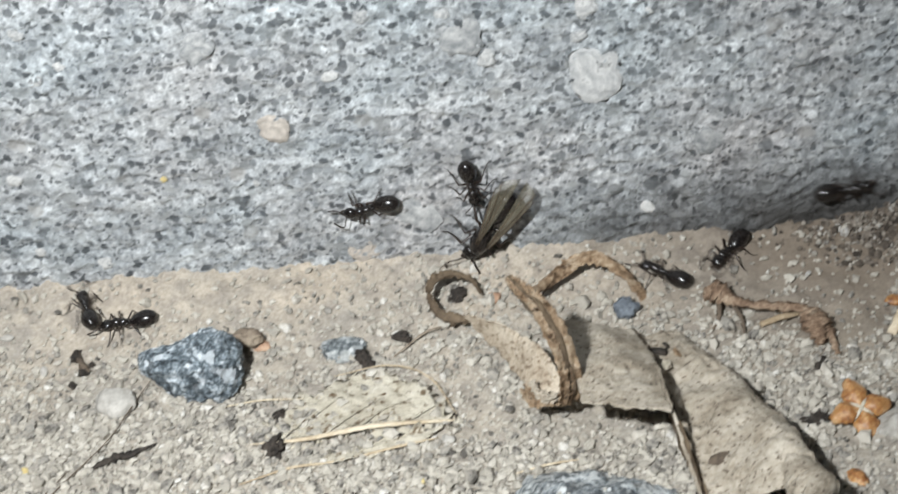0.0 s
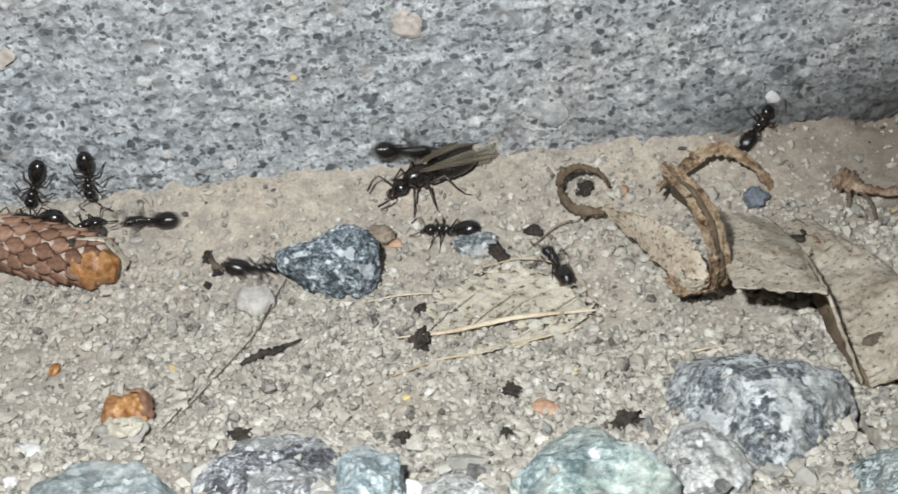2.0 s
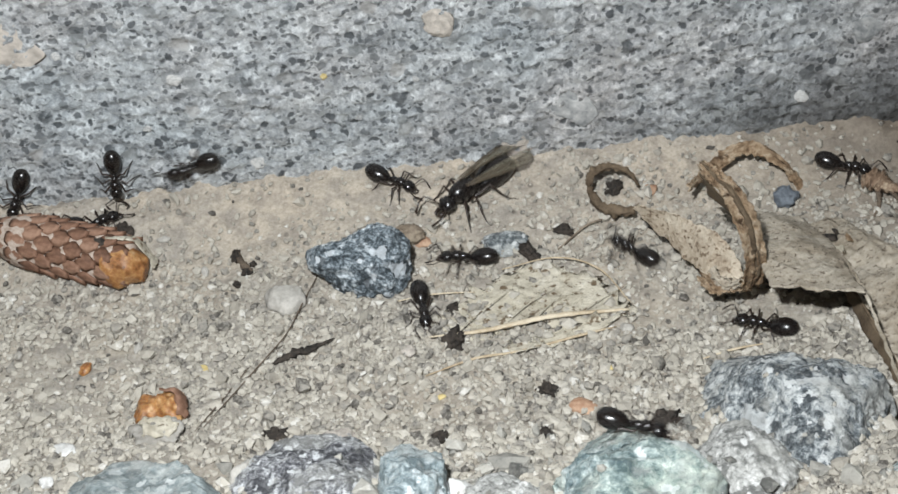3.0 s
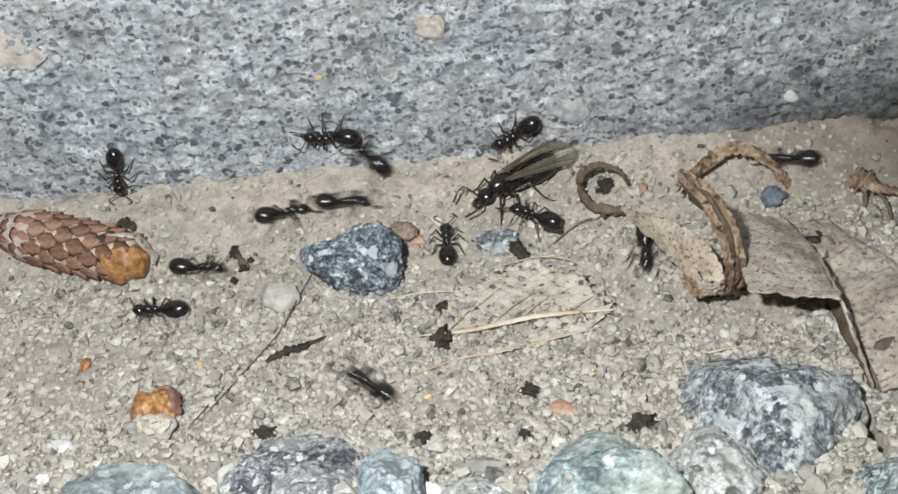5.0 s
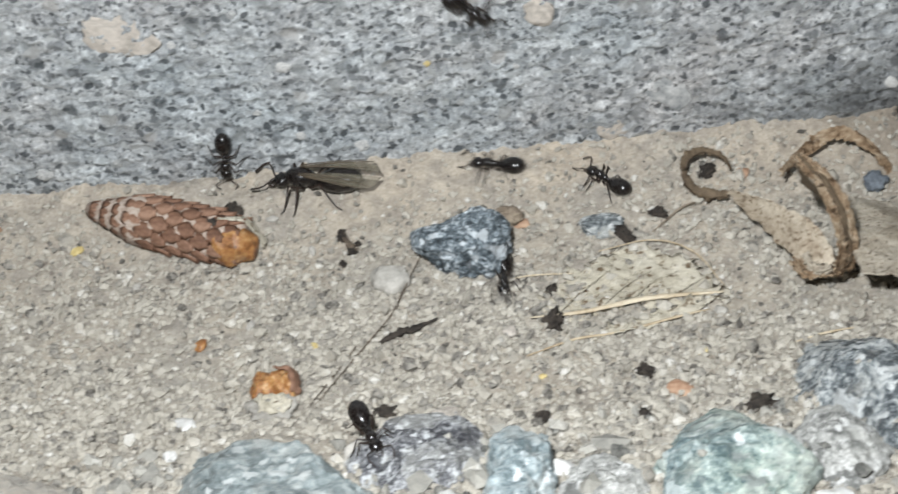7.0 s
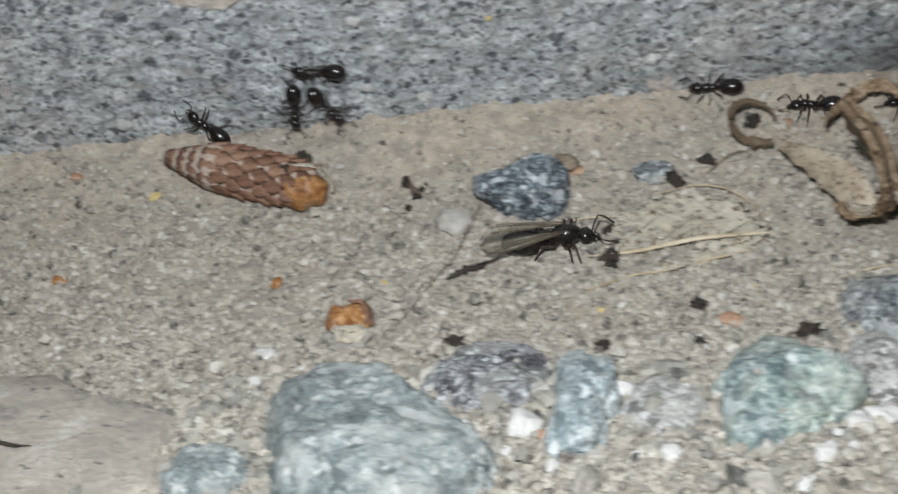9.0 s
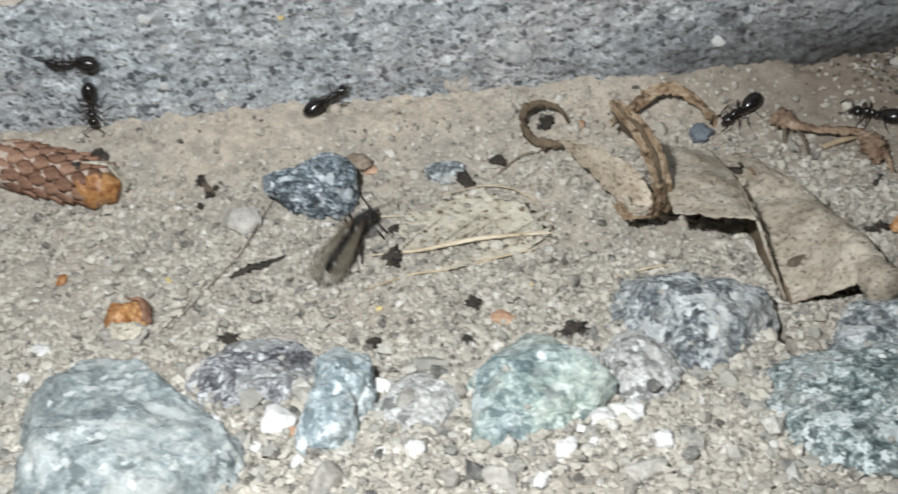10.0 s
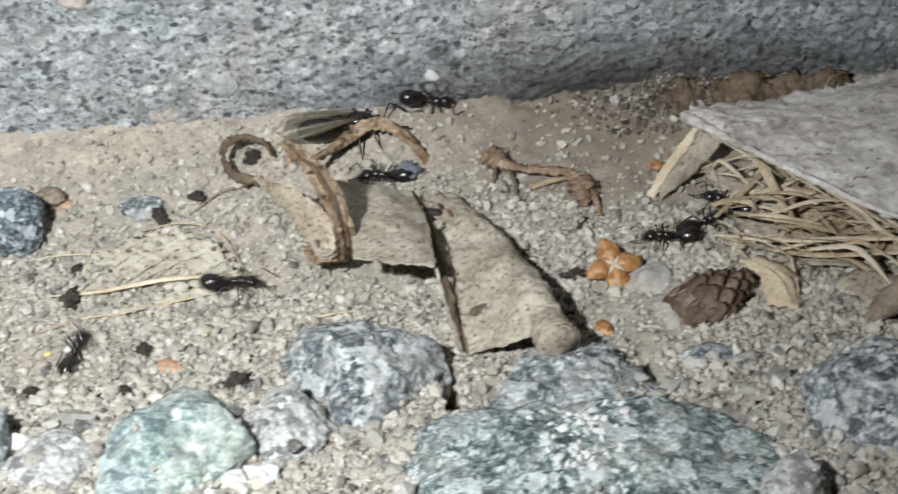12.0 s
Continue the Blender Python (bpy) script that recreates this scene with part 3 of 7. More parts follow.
def crumb_mesh(bm, size, seed):
    """A ragged clot of soil in millimetres, knobbly all round."""
    for v in bmesh.ops.create_icosphere(bm, subdivisions=4, radius=1.0)["verts"]:
        n = v.co.normalized()
        w = n + Vector((seed * 1.7, 0, 0))
        r = 0.8 + 0.5 * noise.noise(w * 1.5) + 0.4 * noise.noise(w * 3.4) + 0.2 * noise.noise(w * 7) + 0.08 * noise.noise(w * 15)
        r = max(0.25, r)
        v.co = Vector((n.x * size[0] * r, n.y * size[1] * r, n.z * size[2] * r)) * MM
    return bm


def lobed_stone(bm, lobes, depth, seed, cuts=16, bumps=0.12, sub=5, fine=0.09, reach=(0.72, 0.95)):
    """A broken stone in millimetres whose broad side has these radii at even angles, faceted and roughened."""
    rnd = random.Random(seed)
    planes = []
    for _ in range(cuts):
        d = Vector((rnd.gauss(0, 1), rnd.gauss(0, 1), rnd.gauss(0, 0.9))).normalized()
        planes.append((d, rnd.uniform(*reach)))
    ring = list(lobes) + [lobes[0]]
    bmesh.ops.create_icosphere(bm, subdivisions=sub, radius=1.0)
    for v in bm.verts:
        q = v.co.copy()
        for d, far in planes:
            over = q.dot(d) - far
            if over > 0:
                q -= d * over * 0.9
        a = math.atan2(q.y, q.x) % (2 * math.pi)
        r = float(np.interp(a, np.linspace(0, 2 * math.pi, len(ring)), ring))
        flat = min(1.0, math.hypot(q.x, q.y))
        k = flat**0.8 / max(flat, 1e-6)
        p = Vector((q.x * k * r, q.y * k * r, q.z * depth))
        mean = sum(lobes) / len(lobes)
        w = p / mean
        p += p.normalized() * mean * (bumps * noise.noise(w * 1.8 + Vector((seed, 0, 0))) + fine * noise.noise(w * 6 + Vector((0, seed, 0))) + 0.6 * fine * noise.noise(w * 13))
        v.co = p * MM
    return bm


def bedded_stone(bm, lobes, height, seed, cuts=26, bumps=0.05, fine=0.035, sub=6):
    """A broken rock in millimetres, bedded in a slope: these radii at even angles in its plane, chipped in facets and roughened."""
    rnd = random.Random(seed)
    planes = []
    for _ in range(cuts):
        d = Vector((rnd.gauss(0, 1), rnd.gauss(0, 1), abs(rnd.gauss(0.3, 0.8)))).normalized()
        planes.append((d, rnd.uniform(0.66, 0.93)))
    ring = list(lobes) + [lobes[0]]
    mean = sum(lobes) / len(lobes)
    bmesh.ops.create_icosphere(bm, subdivisions=sub, radius=1.0)
    shift = Vector((seed * 3.7, seed * 1.3, 0))
    for v in bm.verts:
        q = v.co.copy()
        for d, far in planes:
            over = q.dot(d) - far
            if over > 0:
                q -= d * over * 0.94
        a = math.atan2(q.y, q.x) % (2 * math.pi)
        r = float(np.interp(a, np.linspace(0, 2 * math.pi, len(ring)), ring)) * 1.12
        p = Vector((q.x * r, q.y * r, q.z * height * 1.45))
        w = p / 5.0 + shift
        away = Vector((p.x / mean, p.y / mean, p.z / height)).normalized()
        cell = noise.voronoi(w * 1.5)[0]
        cell2 = noise.voronoi(w * 4.2 + Vector((3, 5, 1)))[0]
        chip = min(0.35, cell[1] - cell[0]) - 0.2
        grain = min(0.3, cell2[1] - cell2[0]) - 0.15
        rough = 14 * bumps * noise.noise(w * 1.1) + 15 * fine * (chip + 0.7 * grain) + 9 * fine * noise.noise(w * 3.3) + 6 * fine * noise.noise(w * 8) + 3.5 * fine * noise.noise(w * 19)
        v.co = (p + away * rough) * MM
    return bm


def grid_mesh(name, xs, ys, at_xy, material):
    """A sheet over the lines xs by ys, with at_xy giving each corner."""
    verts = [at_xy(x, y) for x in xs for y in ys]
    n = len(ys)
    faces = [(i * n + j, (i + 1) * n + j, (i + 1) * n + j + 1, i * n + j + 1) for i in range(len(xs) - 1) for j in range(n - 1)]
    me = bpy.data.meshes.new(name)
    me.from_pydata(verts, [], faces)
    me.materials.append(material)
    me.polygons.foreach_set("use_smooth", [True] * len(faces))
    return new(name, me)


# ---- the setting ----
def build_ground():
    far = [-6000, -2500, -1000, -400, -200, -110]
    xs = np.concatenate([far, np.arange(-60, 95.1, 0.4), [140, 200, 400, 1000, 2500, 6000]])
    ys = np.concatenate([[-6000, -2500, -1000, -500, -250, -140, -95], np.arange(-70, 3.1, 0.4)])
    ob = grid_mesh("ground", xs, ys, lambda x, y: (x * MM, y * MM, level(x, y) * MM), SOIL)
    return tagged(ob, "pale dusty sandy soil along a concrete kerb", "ground", kind="structure")


def build_wall():
    def front(x, z):
        dent = 0.0
        if -60 < x < 95 and -6 < z < 42:
            dent = 0.3 * noise.noise((x * 0.12, z * 0.12, 6)) + 0.12 * noise.noise((x * 1.1, z * 1.1, 4))
            # grains of two sizes, some standing proud and some washed out
            for size, depth, off in ((0.95, 0.2, 2.0), (1.9, 0.17, 9.0)):
                far, spot = noise.voronoi((x * size, z * size * 1.2, off))
                lift = noise.cell(spot[0] * 3.1 + Vector((0.5, 0.5, off)))
                dent += depth * lift * min(1.0, (far[1] - far[0]) * 4)
        return (x * MM, -dent * MM - 0.02 * z * MM, z * MM)

    xs = np.concatenate([[-6000, -1000, -300, -120], np.arange(-62, 96.1, 0.27), [150, 300, 1000, 6000]])
    zs = np.concatenate([[-40, -12], np.arange(-5, 36, 0.27), [45, 60, 90, 120]])
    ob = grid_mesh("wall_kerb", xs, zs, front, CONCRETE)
    bm = bmesh.new()
    bm.from_mesh(ob.data)
    bm.verts.ensure_lookup_table()
    n = len(zs)
    corner = [bm.verts[0], bm.verts[(len(xs) - 1) * n], bm.verts[len(xs) * n - 1], bm.verts[n - 1]]
    back = [bm.verts.new((v.co.x, 0.15, v.co.z)) for v in corner]
    bm.faces.new((corner[3], corner[2], back[2], back[3]))
    bm.faces.new(back[::-1])
    bm.faces.new((corner[0], corner[3], back[3], back[0]))
    bm.faces.new((corner[2], corner[1], back[1], back[2]))
    bm.to_mesh(ob.data)
    bm.free()
    tagged(ob, "grey washed-concrete kerb face with exposed dark and pale grains", "kerb", kind="structure")
    # larger grains that stand out of the cement
    rnd = random.Random(5)
    shapes = []
    for k in range(6):
        bm = bmesh.new()
        stone_mesh(bm, (1, 1, 1), 60 + k, 8, 0.4, 3, 0.12)
        me = bpy.data.meshes.new("aggregate_stone")
        for f in bm.faces:
            f.smooth = True
        bm.to_mesh(me)
        bm.free()
        me.materials.append(AGGREGATE)
        shapes.append(me)
    marked = [(42.0, 18.2, 2.0, 2.6, WALL_PALE), (41.3, 24.8, 1.2, 1.0, WALL_PALE), (15.1, 15.0, 1.2, 1.3, PEACH), (31.1, 22.6, 1.8, 1.7, AGGREGATE), (33.3, 20.6, 0.7, 0.8, WALL_PALE),
              (46.2, 3.0, 0.55, 0.7, WHITE_STONE), (21.0, 0.4, 1.2, 1.2, PEACH), (-20.7, 17.0, 3.2, 2.4, PEACH), (4.9, 10.6, 0.28, 0.28, YELLOW), (51.0, 10.1, 1.4, 1.4, AGGREGATE),
              (26.1, 4.3, 1.7, 2.1, AGGREGATE), (-31.9, 1.5, 0.8, 0.7, WALL_PALE), (10.2, 23.8, 1.5, 1.2, AGGREGATE), (58.6, 17.9, 1.0, 0.9, AGGREGATE)]
    for k in range(60):
        s = rnd.uniform(0.25, 0.7)
        x, z = rnd.uniform(-60, 95), rnd.uniform(0, 38)
        if x < 50 or z > 16:
            marked.append((x, z, s, s * rnd.uniform(0.7, 1.2), AGGREGATE))
    for k, (x, z, rx, rz, m) in enumerate(marked):
        me = shapes[k % 6]
        if m is not AGGREGATE:
            me = me.copy()
            me.materials[0] = m
        g = new("aggregate_stone", me)
        g.parent = ob
        y = -0.02 * z
        depth = 0.16 * min(rx, 1.2)
        g.matrix_world = at(x, y + depth * 0.3 - 0.13, z, 0, rnd.uniform(0, 360), 0) @ Matrix.Diagonal((rx * 1.1, depth, rz * 1.1, 1))
    return ob


def build_gravel(name, label, seed, count, near, far, size, spread, most, material, graph=None, about=None):
    """Loose grains on the soil, thicker away from the wall: small broken lumps in one heap."""
    rng = np.random.default_rng(seed)
    bm = bmesh.new()
    bmesh.ops.create_icosphere(bm, subdivisions=1, radius=1)
    base = np.array([v.co[:] for v in bm.verts])
    tris = np.array([[v.index for v in f.verts] for f in bm.faces])
    bm.free()
    place = []
    while len(place) < count:
        x, y = rng.uniform(-60, 95), rng.uniform(far, near)
        if about:
            x = rng.normal(*about)
        thick = np.interp(-y, [0, 6, 12, 20, 64], [0.22, 0.3, 0.55, 1, 1])
        patch = 0.4 + 1.7 * noise.noise((x * 0.09, y * 0.12, 11)) - (1.3 if math.hypot(x - 65, y) < 15 else 0)
        # little has gathered on the skeleton leaf
        if math.hypot((x - 20.5) / 8.6, (y + 18.2) / 3.9) < 1:
            patch -= 0.75
        if rng.random() < (thick * max(0.3, min(1, patch + 0.5)) if about is None else 1 + y / 6) and crack_depth(x, y) < 0.5:
            z = level(x, y)
            top = surface_height(graph, x, y, "rock") if graph else z
            # some grit has lodged on the rocks and banked up against them
            if top < z + 0.7 or rng.random() < 0.05:
                place.append((x, y, top, 1 if top < z + 1 else 0.5))
    verts, faces = [], []
    for k, (x, y, z, share) in enumerate(place):
        r = share * float(np.clip(rng.lognormal(size, spread), 0.1, most))
        q = base * (1 + rng.uniform(-0.45, 0.45, (len(base), 1))) * (r * rng.uniform(0.6, 1.3, 3) * (1, 1, 0.9))
        a = rng.uniform(0, 6.283)
        c, s = math.cos(a), math.sin(a)
        q = q @ np.array([[c, s, 0], [-s, c, 0], [0, 0, 1]])
        q += (x, y, z + r * rng.uniform(0.1, 0.9))
        verts.append(q * MM)
        faces.append(tris + k * len(base))
    me = bpy.data.meshes.new(name)
    me.from_pydata(np.concatenate(verts).tolist(), [], np.concatenate(faces).tolist())
    me.materials.append(material)
    return tagged(new(name, me), label, "gravel", kind="stuff")


# ---- stones ----
def stone(name, centre, radii, seed, material, label, category="stone", group="", turn=0, cuts=9, bumps=0.14, sub=4, fine=0.05, tip=0):
    bm = bmesh.new()
    stone_mesh(bm, radii, seed, cuts, bumps, sub, fine)
    ob = part(name, bm, material)
    ob.matrix_world = at(*centre, tip, 0, turn)
    return tagged(ob, label, category, group)


def build_stones():
    bm = bmesh.new()
    lobed_stone(bm, (3.9, 3.9, 4.0, 4.0, 3.8, 3.5, 3.1, 2.9, 2.9, 3.2, 4.2, 6.0, 6.2, 4.8, 4.2, 3.9, 3.7, 3.6, 3.7, 3.9, 4.4, 4.9, 4.5, 4.1), 3.2, 24, 30, 0.05, 6, 0.06, (0.7, 0.93))
    s = part("jagged_stone", bm, BLUE_ROCK)
    s.matrix_world = at(7.2, -12.9, 0.5, 43)
    tagged(s, "jagged blue-grey broken stone lying on the soil", "stone")
    stone("soil_crumb", (10.8, -8.6, -0.9), (1.3, 0.9, 0.8), 31, TWIG, "dark brown soil crumb behind a blue-grey stone", "crumb", cuts=10, bumps=0.5, fine=0.2)
    stone("white_pebble", (0.1, -15.2, -0.6), (1.7, 1.7, 1.2), 8, PALE_STONE, "small off-white rounded pebble", "pebble", cuts=5)
    # centre in plan, radii at even angles in the plane of the slope, height over the soil
    big = [
        ("grey_rock", (-5.8, -48.5), (8.6, 7.3, 6.4, 9.5, 13.6, 10.6, 8.9, 9.7, 11.9, 13.0, 12.9, 10.6), 3.4, 40, TEAL_ROCK, "large pale grey speckled rock half in the soil"),
        ("grey_rock", (2.2, -39.8), (5.9, 5.8, 6.0, 5.3, 5.1, 5.4, 5.5, 4.8, 4.4, 4.8, 6.0, 6.4), 1.5, 41, MAUVE_ROCK, "dark purple-grey speckled rock beside larger rocks"),
        ("blue_chip_stone", (10.5, -45.8), (2.9, 3.0, 4.8, 6.5, 5.0, 2.6, 2.6, 2.9, 5.4, 6.7, 3.2, 2.8), 2.6, 43, PALE_BLUE, "pale blue-grey angular stone chip"),
        ("green_rock", (25.0, -45.6), (5.2, 4.8, 6.8, 10.2, 7.3, 5.9, 5.2, 6.8, 10.2, 8.2, 5.8, 5.6), 2.6, 44, GREEN_ROCK, "pale green-grey rock with a pointed top"),
        ("speckled_rock", (38.5, -35.9), (7.2, 6.2, 7.0, 9.6, 10.8, 8.4, 7.2, 6.6, 6.8, 9.4, 8.1, 7.9), 2.8, 45, SPECKLED, "broad dark and white speckled granite rock"),
        ("lump_rock", (32.9, -43.3), (3.0, 2.6, 3.3, 5.2, 4.6, 4.0, 3.6, 3.4, 4.0, 5.6, 4.4, 3.5), 1.8, 46, PALE_ROCK, "pale grey and white lump of rock in the soil"),
        ("dark_green_rock", (52.7, -50.6), (14.6, 11.6, 6.4, 5.8, 7.8, 13.0, 14.6, 13.0, 9.8, 9.8, 10.2, 13.2), 2.0, 47, DARK_GREEN, "long dark green rock with white crystals"),
        ("flat_rock", (53.5, -39.6), (6.6, 6.3, 5.6, 4.9, 4.7, 4.5, 5.3, 6.1, 5.2, 5.2, 6.0, 6.9), 1.5, 48, GREY_ROCK, "low flat grey rock by the dry leaf"),
        ("grey_rock", (75.4, -46.7), (6.7, 8.1, 8.6, 6.5, 5.3, 5.4, 5.8, 7.0, 7.5, 8.0, 6.3, 5.4), 3.2, 49, SPECKLED, "blue-grey rock at the end of the row"),
        ("pale_rock", (67.2, -56.2), (2.4, 2.6, 2.7, 2.4, 2.0, 2.2, 2.4, 2.9, 3.1, 3.0, 3.0, 2.8), 2.2, 50, PALE_ROCK, "small pale rock beside a dark green one"),
        ("grey_rock", (-17.6, -51.6), (2.6, 3.0, 3.6, 4.3, 4.2, 3.0, 3.1, 3.4, 4.0, 4.3, 4.6, 3.0), 1.4, 42, TEAL_ROCK, "small grey rock beside a larger one"),
        ("grey_lump", (16.2, -45.6), (3.2, 3.0, 3.6, 4.2, 3.6, 3.0, 3.2, 3.4, 4.0, 4.6, 3.6, 3.0), 1.0, 52, PALE_ROCK, "low crumbly grey lump of soil and stone"),
    ]
    for name, (x, y), lobes, height, seed, m, label in big:
        bm = bmesh.new()
        bedded_stone(bm, lobes, height, seed)
        made = part(name, bm, m)
        fall = math.degrees(math.atan2(float(np.interp(-y + 5, PROFILE_Y, PROFILE_Z) - np.interp(-y - 5, PROFILE_Y, PROFILE_Z)), 10))
        made.matrix_world = at(x, y, float(np.interp(-y, PROFILE_Y, PROFILE_Z)) + 0.5, -fall)
        tagged(made, label, "rock", "rocks along the soil")
        if name == "dark_green_rock":
            # a nest of white crystals on its face
            rnd = random.Random(3)
            bm = bmesh.new()
            stone_mesh(bm, (1, 1, 1), 7, 12, 0.05, 2, 0.0)
            first = part("crystal", bm, WHITE_STONE, made)
            first.data.polygons.foreach_set("use_smooth", [False] * len(first.data.polygons))
            for k in range(90):
                if k:
                    crystal = new("crystal", first.data)
                    crystal.parent = made
                else:
                    crystal = first
                u, v = rnd.gauss(1.4, 1.9), rnd.gauss(-2.2, 3.2)
                hit, where, _, _ = made.ray_cast(Vector((u, v, 30)) * MM, Vector((0, 0, -1)))
                s = rnd.uniform(0.16, 0.5)
                crystal.matrix_basis = Matrix.Translation(where) @ Euler((rnd.random() * 6, rnd.random() * 6, 0)).to_matrix().to_4x4() @ Matrix.Diagonal((s, s * rnd.uniform(0.5, 1), s * 0.5, 1))
    rocks = [
        ("brown_stone", (4.3, -34.0, 2.9), (2.3, 1.5, 1.2), 51, PEACH, "small translucent brownish stone"),
        ("grey_pebble", (19.0, -10.2, -1.75), (2.4, 1.6, 0.75), 53, GREY_ROCK, "small flat pale blue-grey pebble"),
        ("pale_rock", (62.6, -25.4, 0.4), (2.6, 2.2, 1.3), 54, PALE_STONE, "pale dusty lump beside an orange flower husk"),
        ("grey_rock", (65.5, -38.4, 5.2), (2.4, 2.2, 1.0), 57, GREY_ROCK, "small grey rock set in the soil"),
    ]
    for name, c, r, seed, m, label in rocks:
        stone(name, c, r, seed, m, label, "rock", "rocks along the soil", turn=(seed * 37) % 50 - 25, cuts=12, bumps=0.17, fine=0.07)
    whites = [(6.6, -47.4, 1.5, 1.5), (6.9, -41.4, 1.1, 1.2), (32.6, -50.2, 1.2, 1.5), (27.7, -54.0, 0.8, 1.2), (29.7, -53.5, 0.4, 0.5), (17.0, -53.0, 0.8, 0.8), (-0.6, -38.3, 1.5, 0.9), (-15.3, -36.6, 0.6, 0.6),
              (36.0, -44.8, 1.4, 1.6), (30.6, -50.6, 1.0, 1.0), (14.6, -52.7, 0.4, 0.5), (1.6, -48.3, 0.8, 1.3), (1.9, -50.8, 0.9, 1.6), (23.0, -56.7, 1.5, 0.9), (32.9, -57.0, 1.7, 1.0), (10.6, -56.0, 2.2, 1.0),
              (14.6, -43.4, 1.0, 1.0), (25.7, -57.2, 0.6, 0.7), (29.0, -51.6, 0.4, 0.4), (5.3, -50.4, 0.5, 0.5), (34.6, -54.0, 0.9, 0.8), (19.4, -56.4, 0.9, 0.8), (8.6, -53.0, 0.6, 0.6)]
    for k, (x, y, a, b) in enumerate(whites):
        x -= 1.0
        stone("white_chip", (x, y, level(x, y) + (1.6 if k in (11, 12) else 0.45)), (a, b, a * 0.7), 70 + k, PALE_STONE if k in (6, 13, 14, 15, 21) else WHITE_STONE, "small bright white quartz chip", "stone chip", "white chips among the rocks", turn=k * 40, cuts=16, bumps=0.2, sub=4, fine=0.08)
    stone("pale_blue_chip", (-16.3, -31.9, 2.2), (1.3, 1.1, 0.7), 90, WHITE_STONE, "small bluish-white square chip", "stone chip", turn=20, cuts=12, sub=3)
    # a flat slab, cracked across
    bm = bmesh.new()
    bedded_stone(bm, (18.5, 13.0, 12.4, 13.7, 20.0, 25.0, 20.4, 15.2, 14.1, 15.5, 22.0, 27.0), 2.2, 91, 30, 0.02, 0.02, 6)
    lay = at(-38.4, -43.7, 8.2, -23)

    def crack_line(w):
        return -45.7 + 0.8 * noise.noise((w.x * 0.45, 0.4, 0)) - 0.14 * (w.x + 37)

    for _ in range(3):
        near = [e for e in bm.edges if all(-52 < (lay @ v.co / MM).x < -31 and abs((lay @ v.co / MM).y - crack_line(lay @ v.co / MM)) < 1.3 and v.co.z > 0 for v in e.verts)]
        bmesh.ops.subdivide_edges(bm, edges=near, cuts=1, use_grid_fill=True)
    for v in bm.verts:
        w = lay @ v.co / MM
        half = 0.5 * min(1, max(0.0, (-31.6 - w.x) / 4)) * (0.75 + 0.7 * noise.noise((w.x * 0.9, 3, 0)))
        d = abs(w.y - crack_line(w))
        if -51 < w.x and d < half and v.co.z > 0:
            v.co += Vector((0, -0.6, -1.9)) * MM * min(1, (half - d) / 0.1)
    slab = part("sandstone_slab", bm, SLAB)
    slab.matrix_world = lay
    tagged(slab, "flat tan sandstone slab with a dark crack", "stone slab")
    # a black strip laid in the groove stands for the crack's shade
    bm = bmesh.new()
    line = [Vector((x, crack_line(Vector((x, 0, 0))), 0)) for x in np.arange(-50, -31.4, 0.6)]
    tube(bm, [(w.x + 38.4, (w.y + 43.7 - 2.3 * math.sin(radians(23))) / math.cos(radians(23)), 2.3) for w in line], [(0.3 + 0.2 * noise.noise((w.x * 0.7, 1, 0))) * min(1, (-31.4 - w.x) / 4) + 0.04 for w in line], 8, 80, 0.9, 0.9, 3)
    part("crack_soil", bm, BLACK_CRUMB, slab, "black strip standing for the shade in the crack")
    # pebbles strewn over the soil
    rnd = random.Random(12)
    first = None
    for k in range(60):
        x, y = rnd.uniform(-45, 85), rnd.uniform(-55, -3)
        if first is None or k % 7 == 0:
            first = stone("pebble", (x, y, level(x, y) + 0.15), (rnd.uniform(0.35, 0.65), rnd.uniform(0.3, 0.5), 0.35), 100 + k, PALE_STONE, "small pale angular pebble on the soil", "pebble", "strewn pebbles", cuts=7, sub=3)
        else:
            copy_thing(first, at(x, y, level(x, y) + 0.15, 0, 0, rnd.uniform(0, 360)))


